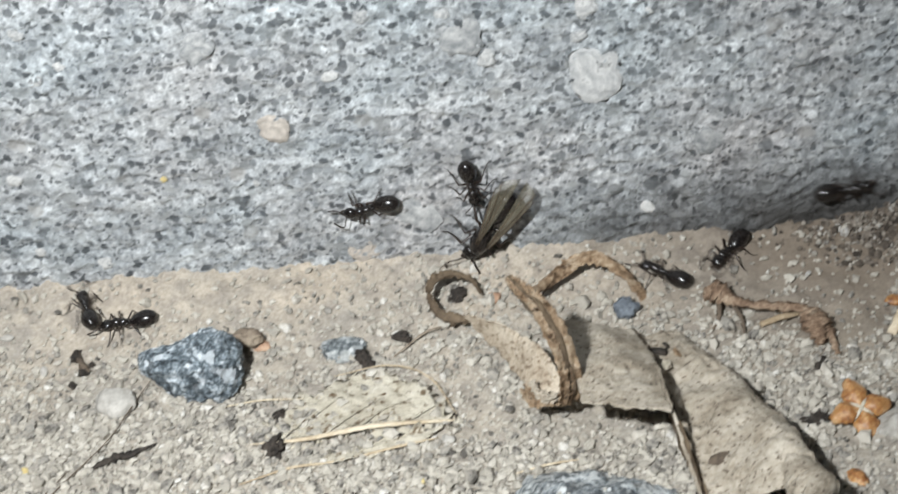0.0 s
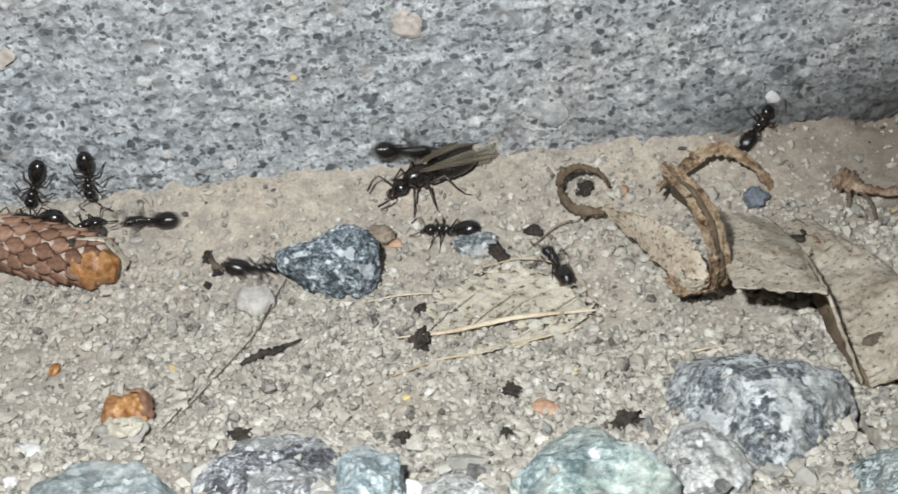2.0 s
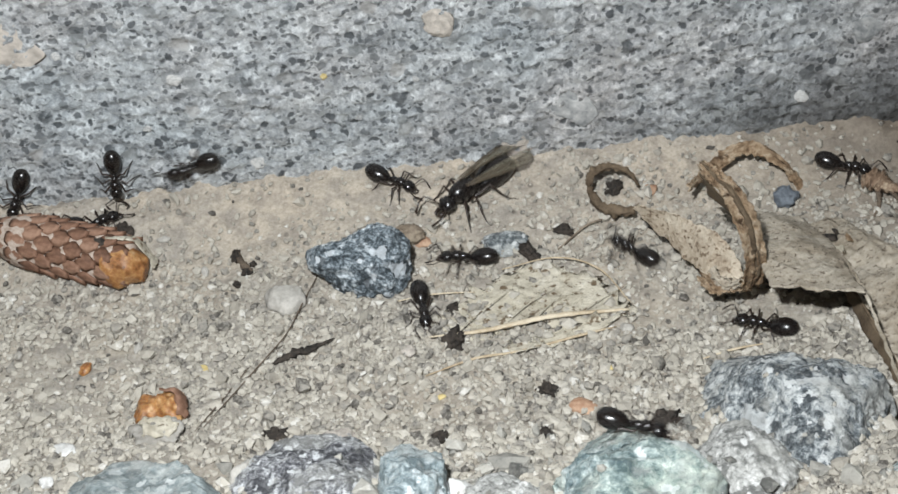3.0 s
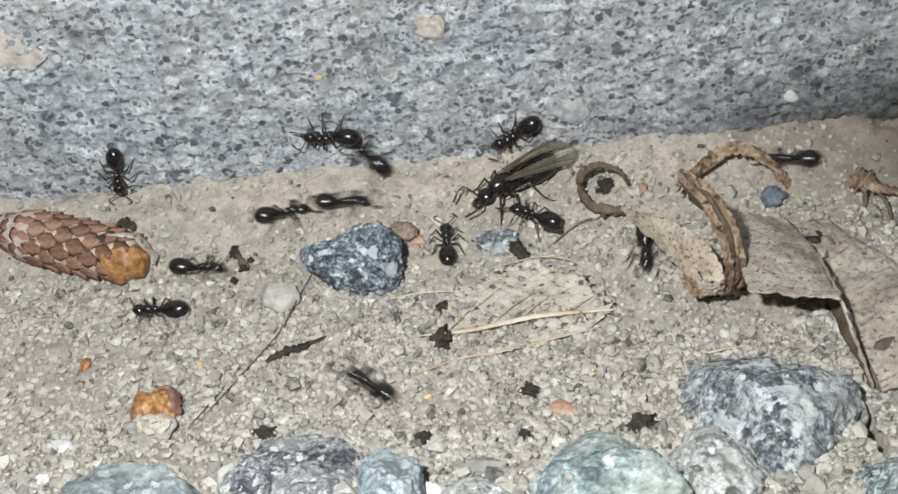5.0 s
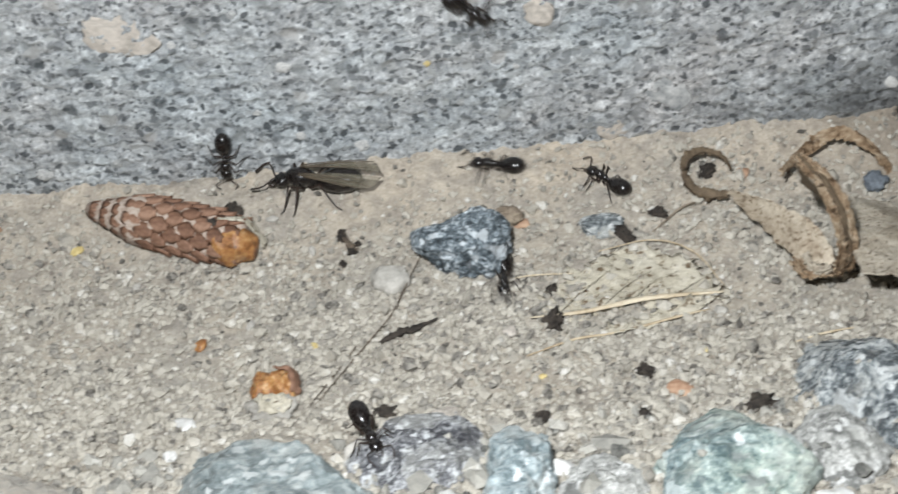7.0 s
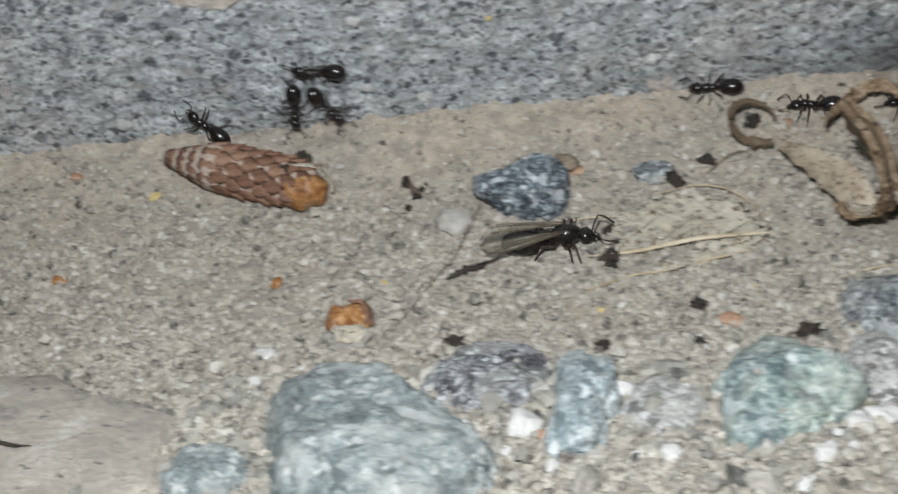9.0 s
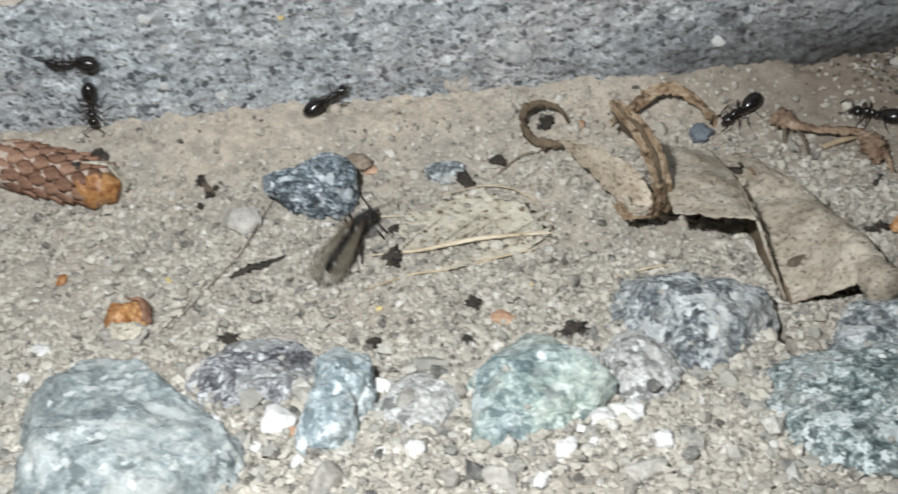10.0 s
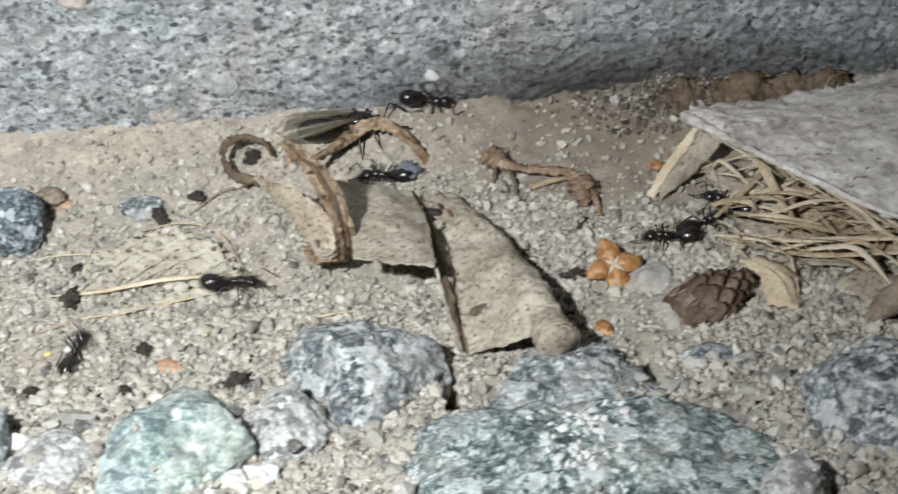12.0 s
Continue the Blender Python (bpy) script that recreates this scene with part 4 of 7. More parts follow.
def build_chips():
    for x, y, r, m, label, name in [(11.9, -8.8, 0.9, RUST, "small rusty orange chip of stone", "rust_chip"), (23.2, -33.0, 1.2, RUST, "rusty orange-pink chip of stone", "rust_chip"), (-16.1, -21.2, 0.75, AMBER, "small translucent amber chip on sand", "amber_chip"),
                                    (-6.4, -22.6, 0.6, YELLOW, "tiny yellow flake on the sand", "yellow_flake"), (25.5, -28.2, 0.7, YELLOW, "tiny yellow flake on the sand", "yellow_flake"), (12.6, -28.7, 0.4, YELLOW, "tiny yellow flake on the sand", "yellow_flake"),
                                    (10.2, -23.0, 0.8, PEACH, "small pale peach flake", "peach_flake"), (58.2, -31.3, 1.0, AMBER, "small orange-brown husk chip", "amber_chip"), (66.2, -9.2, 0.9, AMBER, "small orange husk chip on soil", "amber_chip"),
                                    (32.1, -5.4, 0.9, RUST, "small rust-brown chip by the dry leaf", "rust_chip"), (-36.7, -17.9, 0.9, AMBER, "small translucent amber chip on sand", "amber_chip"), (-37.0, -4.0, 0.8, RUST, "small rusty chip of stone", "rust_chip"),
                                    (-28.9, -7.3, 0.7, YELLOW, "small dull yellow flake", "yellow_flake"), (6.8, -48.6, 0.6, RUST, "small rust-red chip among rocks", "rust_chip")]:
        stone(name, (x, y, level(x, y) + 0.2), (r, r * 0.7, r * 0.45), int(x * 7 + 300), m, label, "chip", turn=x * 30, cuts=8, sub=3)
    crumbs = [(0.1, -32.5, 1.15, 0.9), (12.5, -35.0, 0.8, 0.9), (20.1, -36.3, 1.0, 0.7), (20.9, -30.0, 1.0, 0.8), (28.8, -36.3, 1.6, 1.1), (14.0, -22.3, 1.4, 1.2), (20.9, -11.9, 1.5, 0.9), (24.1, -9.7, 1.0, 0.7),
              (13.9, -18.4, 1.0, 0.6), (-4.4, -8.3, 0.9, 0.6), (-3.4, -10.8, 0.5, 0.5), (56.6, -23.8, 1.5, 1.0), (58.6, -16.4, 0.9, 0.6), (66.0, -29.4, 0.8, 0.6), (-2.9, -9.4, 0.4, 0.4), (29.0, -4.9, 1.0, 0.9), (-14.6, -4.6, 1.4, 1.1), (-4.2, -12.0, 0.5, 0.4)]
    for k, (x, y, a, b) in enumerate(crumbs):
        bm = bmesh.new()
        crumb_mesh(bm, (a * 0.92, b * 0.82, 0.7 * b), 200 + k)
        crumb = part("soil_crumb", bm, BLACK_CRUMB)
        crumb.matrix_world = at(x, y, level(x, y) + 0.3, 0, 0, k * 50)
        tagged(crumb, "small black crumb of soil", "crumb", "black crumbs")
    stone("blue_lump", (43.3, -8.6, -1.0), (1.0, 0.9, 1.0), 230, BLUE_LUMP, "knobbly blue-grey crumb behind the dry leaf", "crumb", cuts=3, bumps=0.45, fine=0.15)


# ---- plant remains ----
def ruffle(bm, points, width, across=(1, 0, 0), folds=2.0, depth=0.5, thick=0.14, n=60, seed=0.0, nv=12, tear=0.5):
    """A crumpled ribbon of dry leaf in millimetres: furrowed along its length, torn along its rims."""
    path, side = catmull(points, n), Vector(across).normalized()
    top, low = [], []
    for i, p in enumerate(path):
        way = (path[min(i + 1, n - 1)] - path[max(i - 1, 0)]).normalized()
        off = (side - way * side.dot(way)).normalized()
        up = off.cross(way)
        up = up if up.z >= 0 else -up
        u = i / (n - 1)
        w = float(np.interp(u, np.linspace(0, 1, len(width)), width))
        rt, rl = [], []
        for j in range(nv):
            v = 2 * j / (nv - 1) - 1
            rim = abs(v) ** 6
            q = p + off * w * v * (1 + tear * rim * noise.noise((i * 0.35, v * 2, seed)))
            q = q + up * (depth * math.cos(math.pi * folds * v + 2.6 * noise.noise((i * 0.07, 0, seed))) * (0.6 + 0.5 * noise.noise((i * 0.12, v, seed + 2))) + 0.5 * depth * noise.noise((i * 0.3, v * 2.5, seed + 5)) + 0.25 * depth * noise.noise((i * 0.8, v * 6, seed + 7)))
            rt.append(bm.verts.new(q * MM))
            rl.append(bm.verts.new((q - up * thick) * MM))
        top.append(rt)
        low.append(rl)
    for i in range(n - 1):
        for j in range(nv - 1):
            bm.faces.new((top[i][j], top[i + 1][j], top[i + 1][j + 1], top[i][j + 1]))
            bm.faces.new((low[i][j], low[i][j + 1], low[i + 1][j + 1], low[i + 1][j]))
        bm.faces.new((top[i][0], low[i][0], low[i + 1][0], top[i + 1][0]))
        bm.faces.new((top[i][-1], top[i + 1][-1], low[i + 1][-1], low[i][-1]))
    for j in range(nv - 1):
        bm.faces.new((top[0][j], top[0][j + 1], low[0][j + 1], low[0][j]))
        bm.faces.new((top[-1][j], low[-1][j], low[-1][j + 1], top[-1][j + 1]))
    bmesh.ops.recalc_face_normals(bm, faces=bm.faces)
    return bm


def build_dry_leaf():
    leaf = thing("dry_leaf", at(0, 0, 0), "curled tan dry leaf with rolled brown edges on the soil", "leaf")

    def sheet(name, material, label, left, right, bulge, nu, nv, **more):
        bm = bmesh.new()
        loft(bm, left, right, bulge, nu, nv, **more)
        return part(name, bm, material, leaf, label)

    def ribbon(name, material, label, points, width, across, folds, depth, thick, n, seed, nv, tear):
        bm = bmesh.new()
        ruffle(bm, points, width, across, folds, depth, thick, n, seed, nv, tear)
        return part(name, bm, material, leaf, label)

    sheet("blade", LEAF_BROWN, "mottled brown outer blade with fine veins", [(29.8, -12.4, 3.4), (31.6, -13.8, 1.6), (33.4, -17.2, 1.5), (34.9, -21.6, 2.9)],
          [(30.4, -13.0, 4.2), (33.6, -15.3, 4.4), (35.8, -18.6, 5.2), (36.8, -20.6, 4.4), (37.2, -21.8, 3.2)], 0.5, 90, 50, seed=1, wave=0.2)
    # the rolled edge: three folds side by side, parting at the top
    crest = [(33.5, -21.3, 15.9), (33.9, -21.4, 15.4), (34.5, -21.6, 14.6), (35.5, -21.9, 13.4), (36.7, -22.8, 11.0), (37.4, -23.2, 8.3), (37.6, -23.0, 5.6), (37.3, -22.6, 3.2)]
    # the middle fold is coloured dark for the shaded slot between two ridges
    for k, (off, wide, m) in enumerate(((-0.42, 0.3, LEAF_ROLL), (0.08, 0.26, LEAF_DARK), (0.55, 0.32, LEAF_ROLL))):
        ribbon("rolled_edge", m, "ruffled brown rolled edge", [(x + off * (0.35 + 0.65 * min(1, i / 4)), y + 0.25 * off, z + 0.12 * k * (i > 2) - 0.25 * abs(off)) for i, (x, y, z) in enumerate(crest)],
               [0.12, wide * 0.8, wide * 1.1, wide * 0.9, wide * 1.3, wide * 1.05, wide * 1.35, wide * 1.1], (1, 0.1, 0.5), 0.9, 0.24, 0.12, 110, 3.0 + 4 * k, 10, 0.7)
    # dark colour here stands in for the shade behind the roll
    sheet("inner_wall", LEAF_DARK, "inner side under the rolled edge, coloured dark for its shade", [(33.6, -20.6, 14.4), (36.9, -22.2, 10.2), (37.9, -22.8, 6.2), (37.9, -22.4, 3.3)], [(34.6, -18.6, 10.0), (37.4, -20.4, 7.6), (38.3, -22.0, 5.4), (38.4, -22.0, 2.6)], 0.0, 30, 10, seed=14, wave=0.12)
    ribbon("crumpled_corner", LEAF_ROLL, "torn crumpled corner", [(34.2, -19.6, 2.2), (34.7, -21.6, 2.9), (36.0, -22.3, 3.2), (37.6, -22.2, 3.3)], [0.4, 0.6, 0.7, 0.55], (0.2, 1, 0.1), 1.8, 0.45, 0.12, 50, 9.0, 16, 1.0)
    ribbon("crumpled_corner", LEAF, "torn crumpled corner", [(34.6, -21.2, 4.4), (35.4, -22.3, 3.6), (36.6, -22.9, 4.2)], [0.3, 0.5, 0.3], (0.5, 0.2, 1), 1.4, 0.3, 0.1, 36, 19.0, 12, 1.4)
    sheet("blade", LEAF, "flat grey-tan middle blade, lifted off the soil", [(36.8, -11.6, 1.6), (37.8, -17.2, 4.6), (38.3, -26.2, 7.0)], [(43.2, -13.4, 1.4), (44.3, -18.6, 4.0), (44.7, -28.8, 8.0)], 0.3, 60, 40, seed=4, wave=0.2)
    end_blade = sheet("blade", LEAF, "rolled grey-tan end blade", [(43.5, -12.4, -0.1), (45.1, -20.1, 1.9), (46.1, -27.4, 3.6), (46.6, -32.0, 3.9), (47.0, -34.6, 4.0)],
                      [(48.0, -13.0, -0.8), (50.4, -18.3, 1.0), (52.5, -25.2, 4.1), (53.9, -31.5, 7.0), (54.4, -36.4, 8.2)], 1.4, 100, 54, seed=7, wave=0.3, ragged=0.12, droop=0.5, skew=2.0)
    bm = bmesh.new()
    tube(bm, [(52.2, -28.0, 4.2), (52.9, -32.0, 6.0), (53.3, -35.4, 7.3), (53.6, -37.0, 7.9), (53.8, -37.5, 8.1)], [0.3, 1.0, 1.4, 1.6, 1.75, 1.5], 24, 44, 0.9, 0.2, 5)
    part("curled_tip", bm, LEAF, leaf, "flared tube-like tip")
    # shade of the gap between the blades, put in as a dark sheet
    sheet("fold", LEAF_DARK, "fold between the blades, coloured dark as the shaded gap", [(44.9, -18.5, 1.7), (45.95, -27.4, 3.4), (46.9, -34.2, 3.8)], [(44.75, -18.4, 1.0), (45.6, -27.2, 2.0), (46.65, -34.0, 3.0)], 0.0, 30, 6, seed=12, wave=0.08)
    sheet("lip", LEAF, "pale upturned lip along the fold", [(44.5, -19.6, 4.2), (44.75, -27.0, 7.6), (45.5, -31.4, 6.6), (46.4, -34.2, 4.2)], [(44.36, -19.6, 4.1), (44.58, -26.9, 7.4), (45.3, -31.3, 6.4), (46.25, -34.1, 4.0)], 0.0, 44, 6, seed=13, wave=0.1, thick=0.1, ragged=0.25)
    # rib coloured dark, in place of the shade between lip and blade
    bm = bmesh.new()
    tube(bm, [(43.6, -12.6, 0.5), (44.3, -15.4, 1.2), (44.9, -18.4, 1.75), (45.95, -27.4, 3.55), (46.9, -34.0, 3.9)], [0.12, 0.22, 0.12, 0.1, 0.08], 6, 40, 0.8, 0.9, 2)
    part("rib", bm, LEAF_DARK, leaf)
    ribbon("arched_strip", LEAF_ROLL, "yellow-brown arched strip of torn leaf", [(34.8, -9.6, 2.2), (36.6, -6.6, 0.6), (38.2, -5.0, 0.6), (39.8, -4.3, 1.2), (41.6, -4.7, 1.4), (43.5, -5.6, 0.4), (44.9, -6.4, -1.2), (45.2, -6.9, -2.4)],
           [0.3, 0.45, 0.6, 0.65, 0.55, 0.5, 0.45, 0.35], (0.15, 1, 0.6), 0.8, 0.25, 0.16, 90, 6.0, 14, 0.6)
    ribbon("curled_tendril", LEAF_DARK, "dark ring-shaped curl", [(31.0, -5.9, -0.5), (30.2, -5.0, 0.4), (28.9, -4.7, 0.9), (27.6, -5.2, 1.2), (26.8, -6.2, 1.0), (26.6, -7.2, 0.5), (27.2, -8.2, -0.1), (28.4, -8.9, -0.3), (30.2, -9.6, 0.1)],
           [0.08, 0.25, 0.3, 0.42, 0.4, 0.55, 0.4, 0.55, 0.3], (0.1, 0.5, 1), 0.9, 0.3, 0.12, 90, 8.0, 12, 0.9)
    bm = bmesh.new()
    stone_mesh(bm, (0.72, 0.95, 0.14), 71, 4, 0.25, 3, 0.15)
    spot = part("spot", bm, BROWN_SPOT, leaf, "round dark brown spot")
    hit, where, normal, _ = end_blade.ray_cast(Vector((48.0, -30.3, 30)) * MM, Vector((0, 0, -1)))
    spot.matrix_world = Matrix.Translation(where) @ normal.to_track_quat("Z", "Y").to_matrix().to_4x4()
    # two torn flakes, and two black ones painted in as the dark of holes
    for k, (x, y, z) in enumerate([(45.2, -16.4, 1.5), (45.5, -18.6, 2.1), (46.6, -17.2, 2.0), (45.9, -15.6, 1.3)]):
        bm = bmesh.new()
        stone_mesh(bm, (0.75 - 0.15 * k, 0.42, 0.16), 240 + k, 5, 0.6, 3, 0.2)
        f = part("torn_flake", bm, (BLACK_CRUMB, SKELETON, LEAF_ROLL, BLACK_CRUMB)[k], leaf)
        f.matrix_world = at(x, y, z + 0.15, 20 * k, 15, 40 * k)


def build_skeleton_leaf():
    leaf = thing("skeleton_leaf", at(0, 0, 0.3), "thin decayed straw-coloured leaf pressed into the sand", "leaf")

    def on(x, y, up=0.25):
        return (x, y, level(x, y) + up)

    bm = bmesh.new()
    loft(bm, [on(13.5, -18.8, -0.05), on(18.4, -14.4, 0.02), on(23.4, -13.8, 0.05), on(28.3, -19.4, 0.2)], [on(12.6, -21.6, -0.05), on(17.0, -21.9, 0.05), on(22.2, -21.0, 0.12), on(28.6, -20.4, 0.2)], 0.0, 60, 34, 0.08, 0.2, 15, 1.6)
    part("blade", bm, SKELETON, leaf)
    bm = bmesh.new()
    tube(bm, [on(12.0, -22.0, 0.5), on(16.5, -22.0, 0.7), on(22.0, -20.9, 0.8), on(28.3, -20.5, 0.4)], [0.06, 0.22, 0.26, 0.12], 8, 36, 0.6, 0.5)
    part("midrib", bm, STRAW, leaf, "pale straw midrib")
    bm = bmesh.new()
    tube(bm, [on(18.4, -13.9, 0.5), on(23.0, -13.4, 0.6), on(26.4, -15.2, 0.6), on(28.5, -19.8, 0.4)], [0.05, 0.08, 0.09, 0.05], 6, 30, 0.8, 0.6)
    part("rim", bm, STRAW, leaf)
    bm = bmesh.new()
    loft(bm, [on(17.6, -24.0, 0.1), on(21.0, -22.6, 0.2), on(24.6, -21.6, 0.25), on(28.2, -20.8, 0.2)], [on(16.8, -25.2, 0.0), on(20.6, -24.3, 0.15), on(24.6, -23.1, 0.2), on(27.6, -21.6, 0.15)], 0.0, 50, 16, 0.08, 0.2, 25, 1.3)
    part("blade", bm, SKELETON, leaf, "torn lower half of the blade")
    for k in range(4):
        bm = bmesh.new()
        x0 = 14.5 + 2.9 * k + 0.6 * (k % 2)
        tube(bm, [on(x0, -21.7 + 0.25 * k, 0.5), on(x0 + 2.1, -19.2 + 0.3 * (k % 3), 0.5), on(x0 + 4.6, -16.6 - 0.3 * k, 0.35)], [0.07, 0.06, 0.03], 5, 10, 0.8)
        part("vein", bm, SKELETON, leaf)


def straw_thing(name, points, radii, material, label, category="straw", sides=6, flat=0.7, rough=0.3, seed=0):
    bm = bmesh.new()
    tube(bm, points, radii, sides, 6 * len(points), flat, rough, seed)
    ob = part(name, bm, material)
    return tagged(ob, label, category)


def build_straws():
    def on(x, y, up=0.25):
        return (x, y, level(x, y) + up)

    straw_thing("straw", [on(11.5, -26.5), on(15.5, -25.3, 0.6), on(19.0, -24.6, 0.6), on(24.6, -23.0, 0.5), on(27.0, -22.2, 0.3)], [0.06, 0.14, 0.11, 0.15, 0.05], STRAW, "thin pale straw lying in the sand")
    straw_thing("straw", [on(32.6, -28.0), on(35.5, -27.2, 0.6), on(38.2, -26.7, 0.4)], [0.06, 0.13, 0.06], STRAW, "short pale straw by a speckled rock")
    straw_thing("straw", [on(23.3, -11.6), on(26.0, -9.6, 0.6), on(28.0, -8.4, 0.4)], [0.05, 0.11, 0.05], TWIG, "short pale straw near the dry leaf")
    straw_thing("straw", [on(9.5, -16.5), on(12.5, -16.4, 0.6), on(16.0, -16.6, 0.5)], [0.06, 0.1, 0.05], STRAW, "thin short straw by a blue-grey stone")
    straw_thing("straw", [on(54.4, -11.2), on(56.5, -10.6, 0.7), on(58.0, -10.0, 0.5)], [0.3, 0.35, 0.2], STRAW, "short white straw under a brown stem")
    straw_thing("thin_stem", [on(2.9, -11.8), on(1.6, -16.0, 0.6), on(0.3, -19.9, 0.5), on(-2.3, -24.2, 0.5), on(-5.6, -30.4, 0.5)], [0.03, 0.07, 0.06, 0.07, 0.03], BROWN_SPOT, "thin brown dry stem on the sand", "stem")
    straw_thing("thin_stem", [on(-2.6, -23.2), on(-4.6, -27.2, 0.5), on(-6.2, -30.8, 0.4)], [0.03, 0.08, 0.03], BROWN_SPOT, "thin brown dry stem on the sand", "stem")
    straw_thing("dark_shred", [on(-0.9, -23.2), on(1.0, -22.3, 0.6), on(2.4, -22.0, 0.6), on(4.3, -20.8, 0.4)], [0.1, 0.42, 0.3, 0.08], BLACK_CRUMB, "dark brown shred of bark", "bark shred", 8, 0.5, 1.3, 4)
    straw_thing("dark_shred", [on(-4.6, -7.6), on(-3.9, -9.2, 0.4), on(-3.0, -10.6, 0.3)], [0.3, 0.35, 0.2], BROWN_SPOT, "small dark shred of bark on dust", "bark shred", 7, 0.5, 0.8, 6)
    # a dead stem with a swollen head
    stem = thing("dead_stem", at(0, 0, 0), "reddish-brown withered stem with a swollen end", "stem")
    for name, pts, radii, m in [("stalk", [on(50.8, -8.0, 1.2), on(53.8, -9.6, 1.6), on(58.1, -10.4, 1.5), on(59.6, -12.2, 1.0), on(60.0, -15.6, 0.3)], [0.6, 0.45, 0.4, 0.42, 0.2], RED_TWIG),
                                ("head", [on(50.3, -7.4, 0.6), on(51.2, -8.0, 1.5), on(52.4, -8.8, 1.3)], [0.5, 1.0, 0.55], RED_TWIG),
                                ("root", [on(51.3, -8.6, 1.2), on(51.0, -10.4, 0.8), on(50.4, -11.2, 0.1)], [0.25, 0.16, 0.08], BROWN_SPOT),
                                ("root", [on(52.4, -9.0, 1.2), on(52.9, -10.8, 0.8), on(52.9, -12.6, 0.1)], [0.25, 0.16, 0.1], BROWN_SPOT),
                                ("withered_leaf", [on(58.2, -10.6, 1.4), on(58.7, -12.6, 1.3), on(58.9, -14.4, 0.5)], [0.35, 1.05, 0.25], RED_TWIG)]:
        bm = bmesh.new()
        tube(bm, pts, radii, 14, 44, 0.7, 1.1, pts[0][0])
        part(name, bm, m, stem)


def scale_mesh(name, material, length, width, thick):
    """One woody scale: a rounded shield, thicker in the middle."""
    bm = bmesh.new()
    rows = []
    for i in range(6):
        u = i / 5
        w = width * (math.sin(math.pi * (0.18 + 0.66 * u))) * (1.0 if u < 0.8 else 0.72)
        rows.append([bm.verts.new(((u - 0.25) * length * MM, v * w / 2 * MM, (thick * (1 - v * v) * (0.4 + 0.6 * u) - 0.25 * thick) * MM)) for v in (-1, -0.5, 0, 0.5, 1)])
    low = bm.verts.new((length * 0.2 * MM, 0, -thick * MM))
    for a, b in zip(rows, rows[1:]):
        for j in range(4):
            bm.faces.new((a[j], b[j], b[j + 1], a[j + 1]))
    rim = [r[0] for r in rows] + rows[-1][1:] + [r[-1] for r in rows[-2::-1]] + rows[0][3:0:-1]
    for p, q in zip(rim, rim[1:] + rim[:1]):
        bm.faces.new((q, p, low))
    for f in bm.faces:
        f.smooth = True
    me = bpy.data.meshes.new(name)
    bm.to_mesh(me)
    bm.free()
    me.materials.append(material)
    return me


def cone(name, m, length, radius, rows, around, material, label, shape, reach=1.45, lift=-4, wide=0.88, inside=None):
    c = thing(name, m, label, "cone")
    bm = bmesh.new()
    tube(bm, [(length * (k / 12 - 0.5), 0, 0) for k in range(13)], [max(0.12, radius * shape(k / 12) * 0.9) for k in range(13)], 12)
    part("core", bm, inside or CONE_CORE, c, "dry inside of the cone")
    me = scale_mesh("scale", material, reach * length / rows, 2 * math.pi * radius / around * wide, 0.34 * radius / 2.4)
    rnd = random.Random(3)
    for i in range(rows):
        u = (i + 0.6) / (rows + 0.6)
        r = radius * shape(u)
        for k in range(around):
            a = 2 * math.pi * (k + 0.5 * (i % 2)) / around
            s = new("scale", me)
            s.parent = c
            w = 0.5 + 0.5 * shape(u)
            s.matrix_basis = Matrix.Translation(Vector((length * (u - 0.5), 0, 0)) * MM) @ Matrix.Rotation(a, 4, "X") @ Matrix.Translation((0, 0, r * 0.86 * MM)) @ Euler((0, radians(lift + rnd.uniform(-3, 3)), radians(rnd.uniform(-6, 6)))).to_matrix().to_4x4() @ Matrix.Diagonal((w, w, w, 1))
    return c


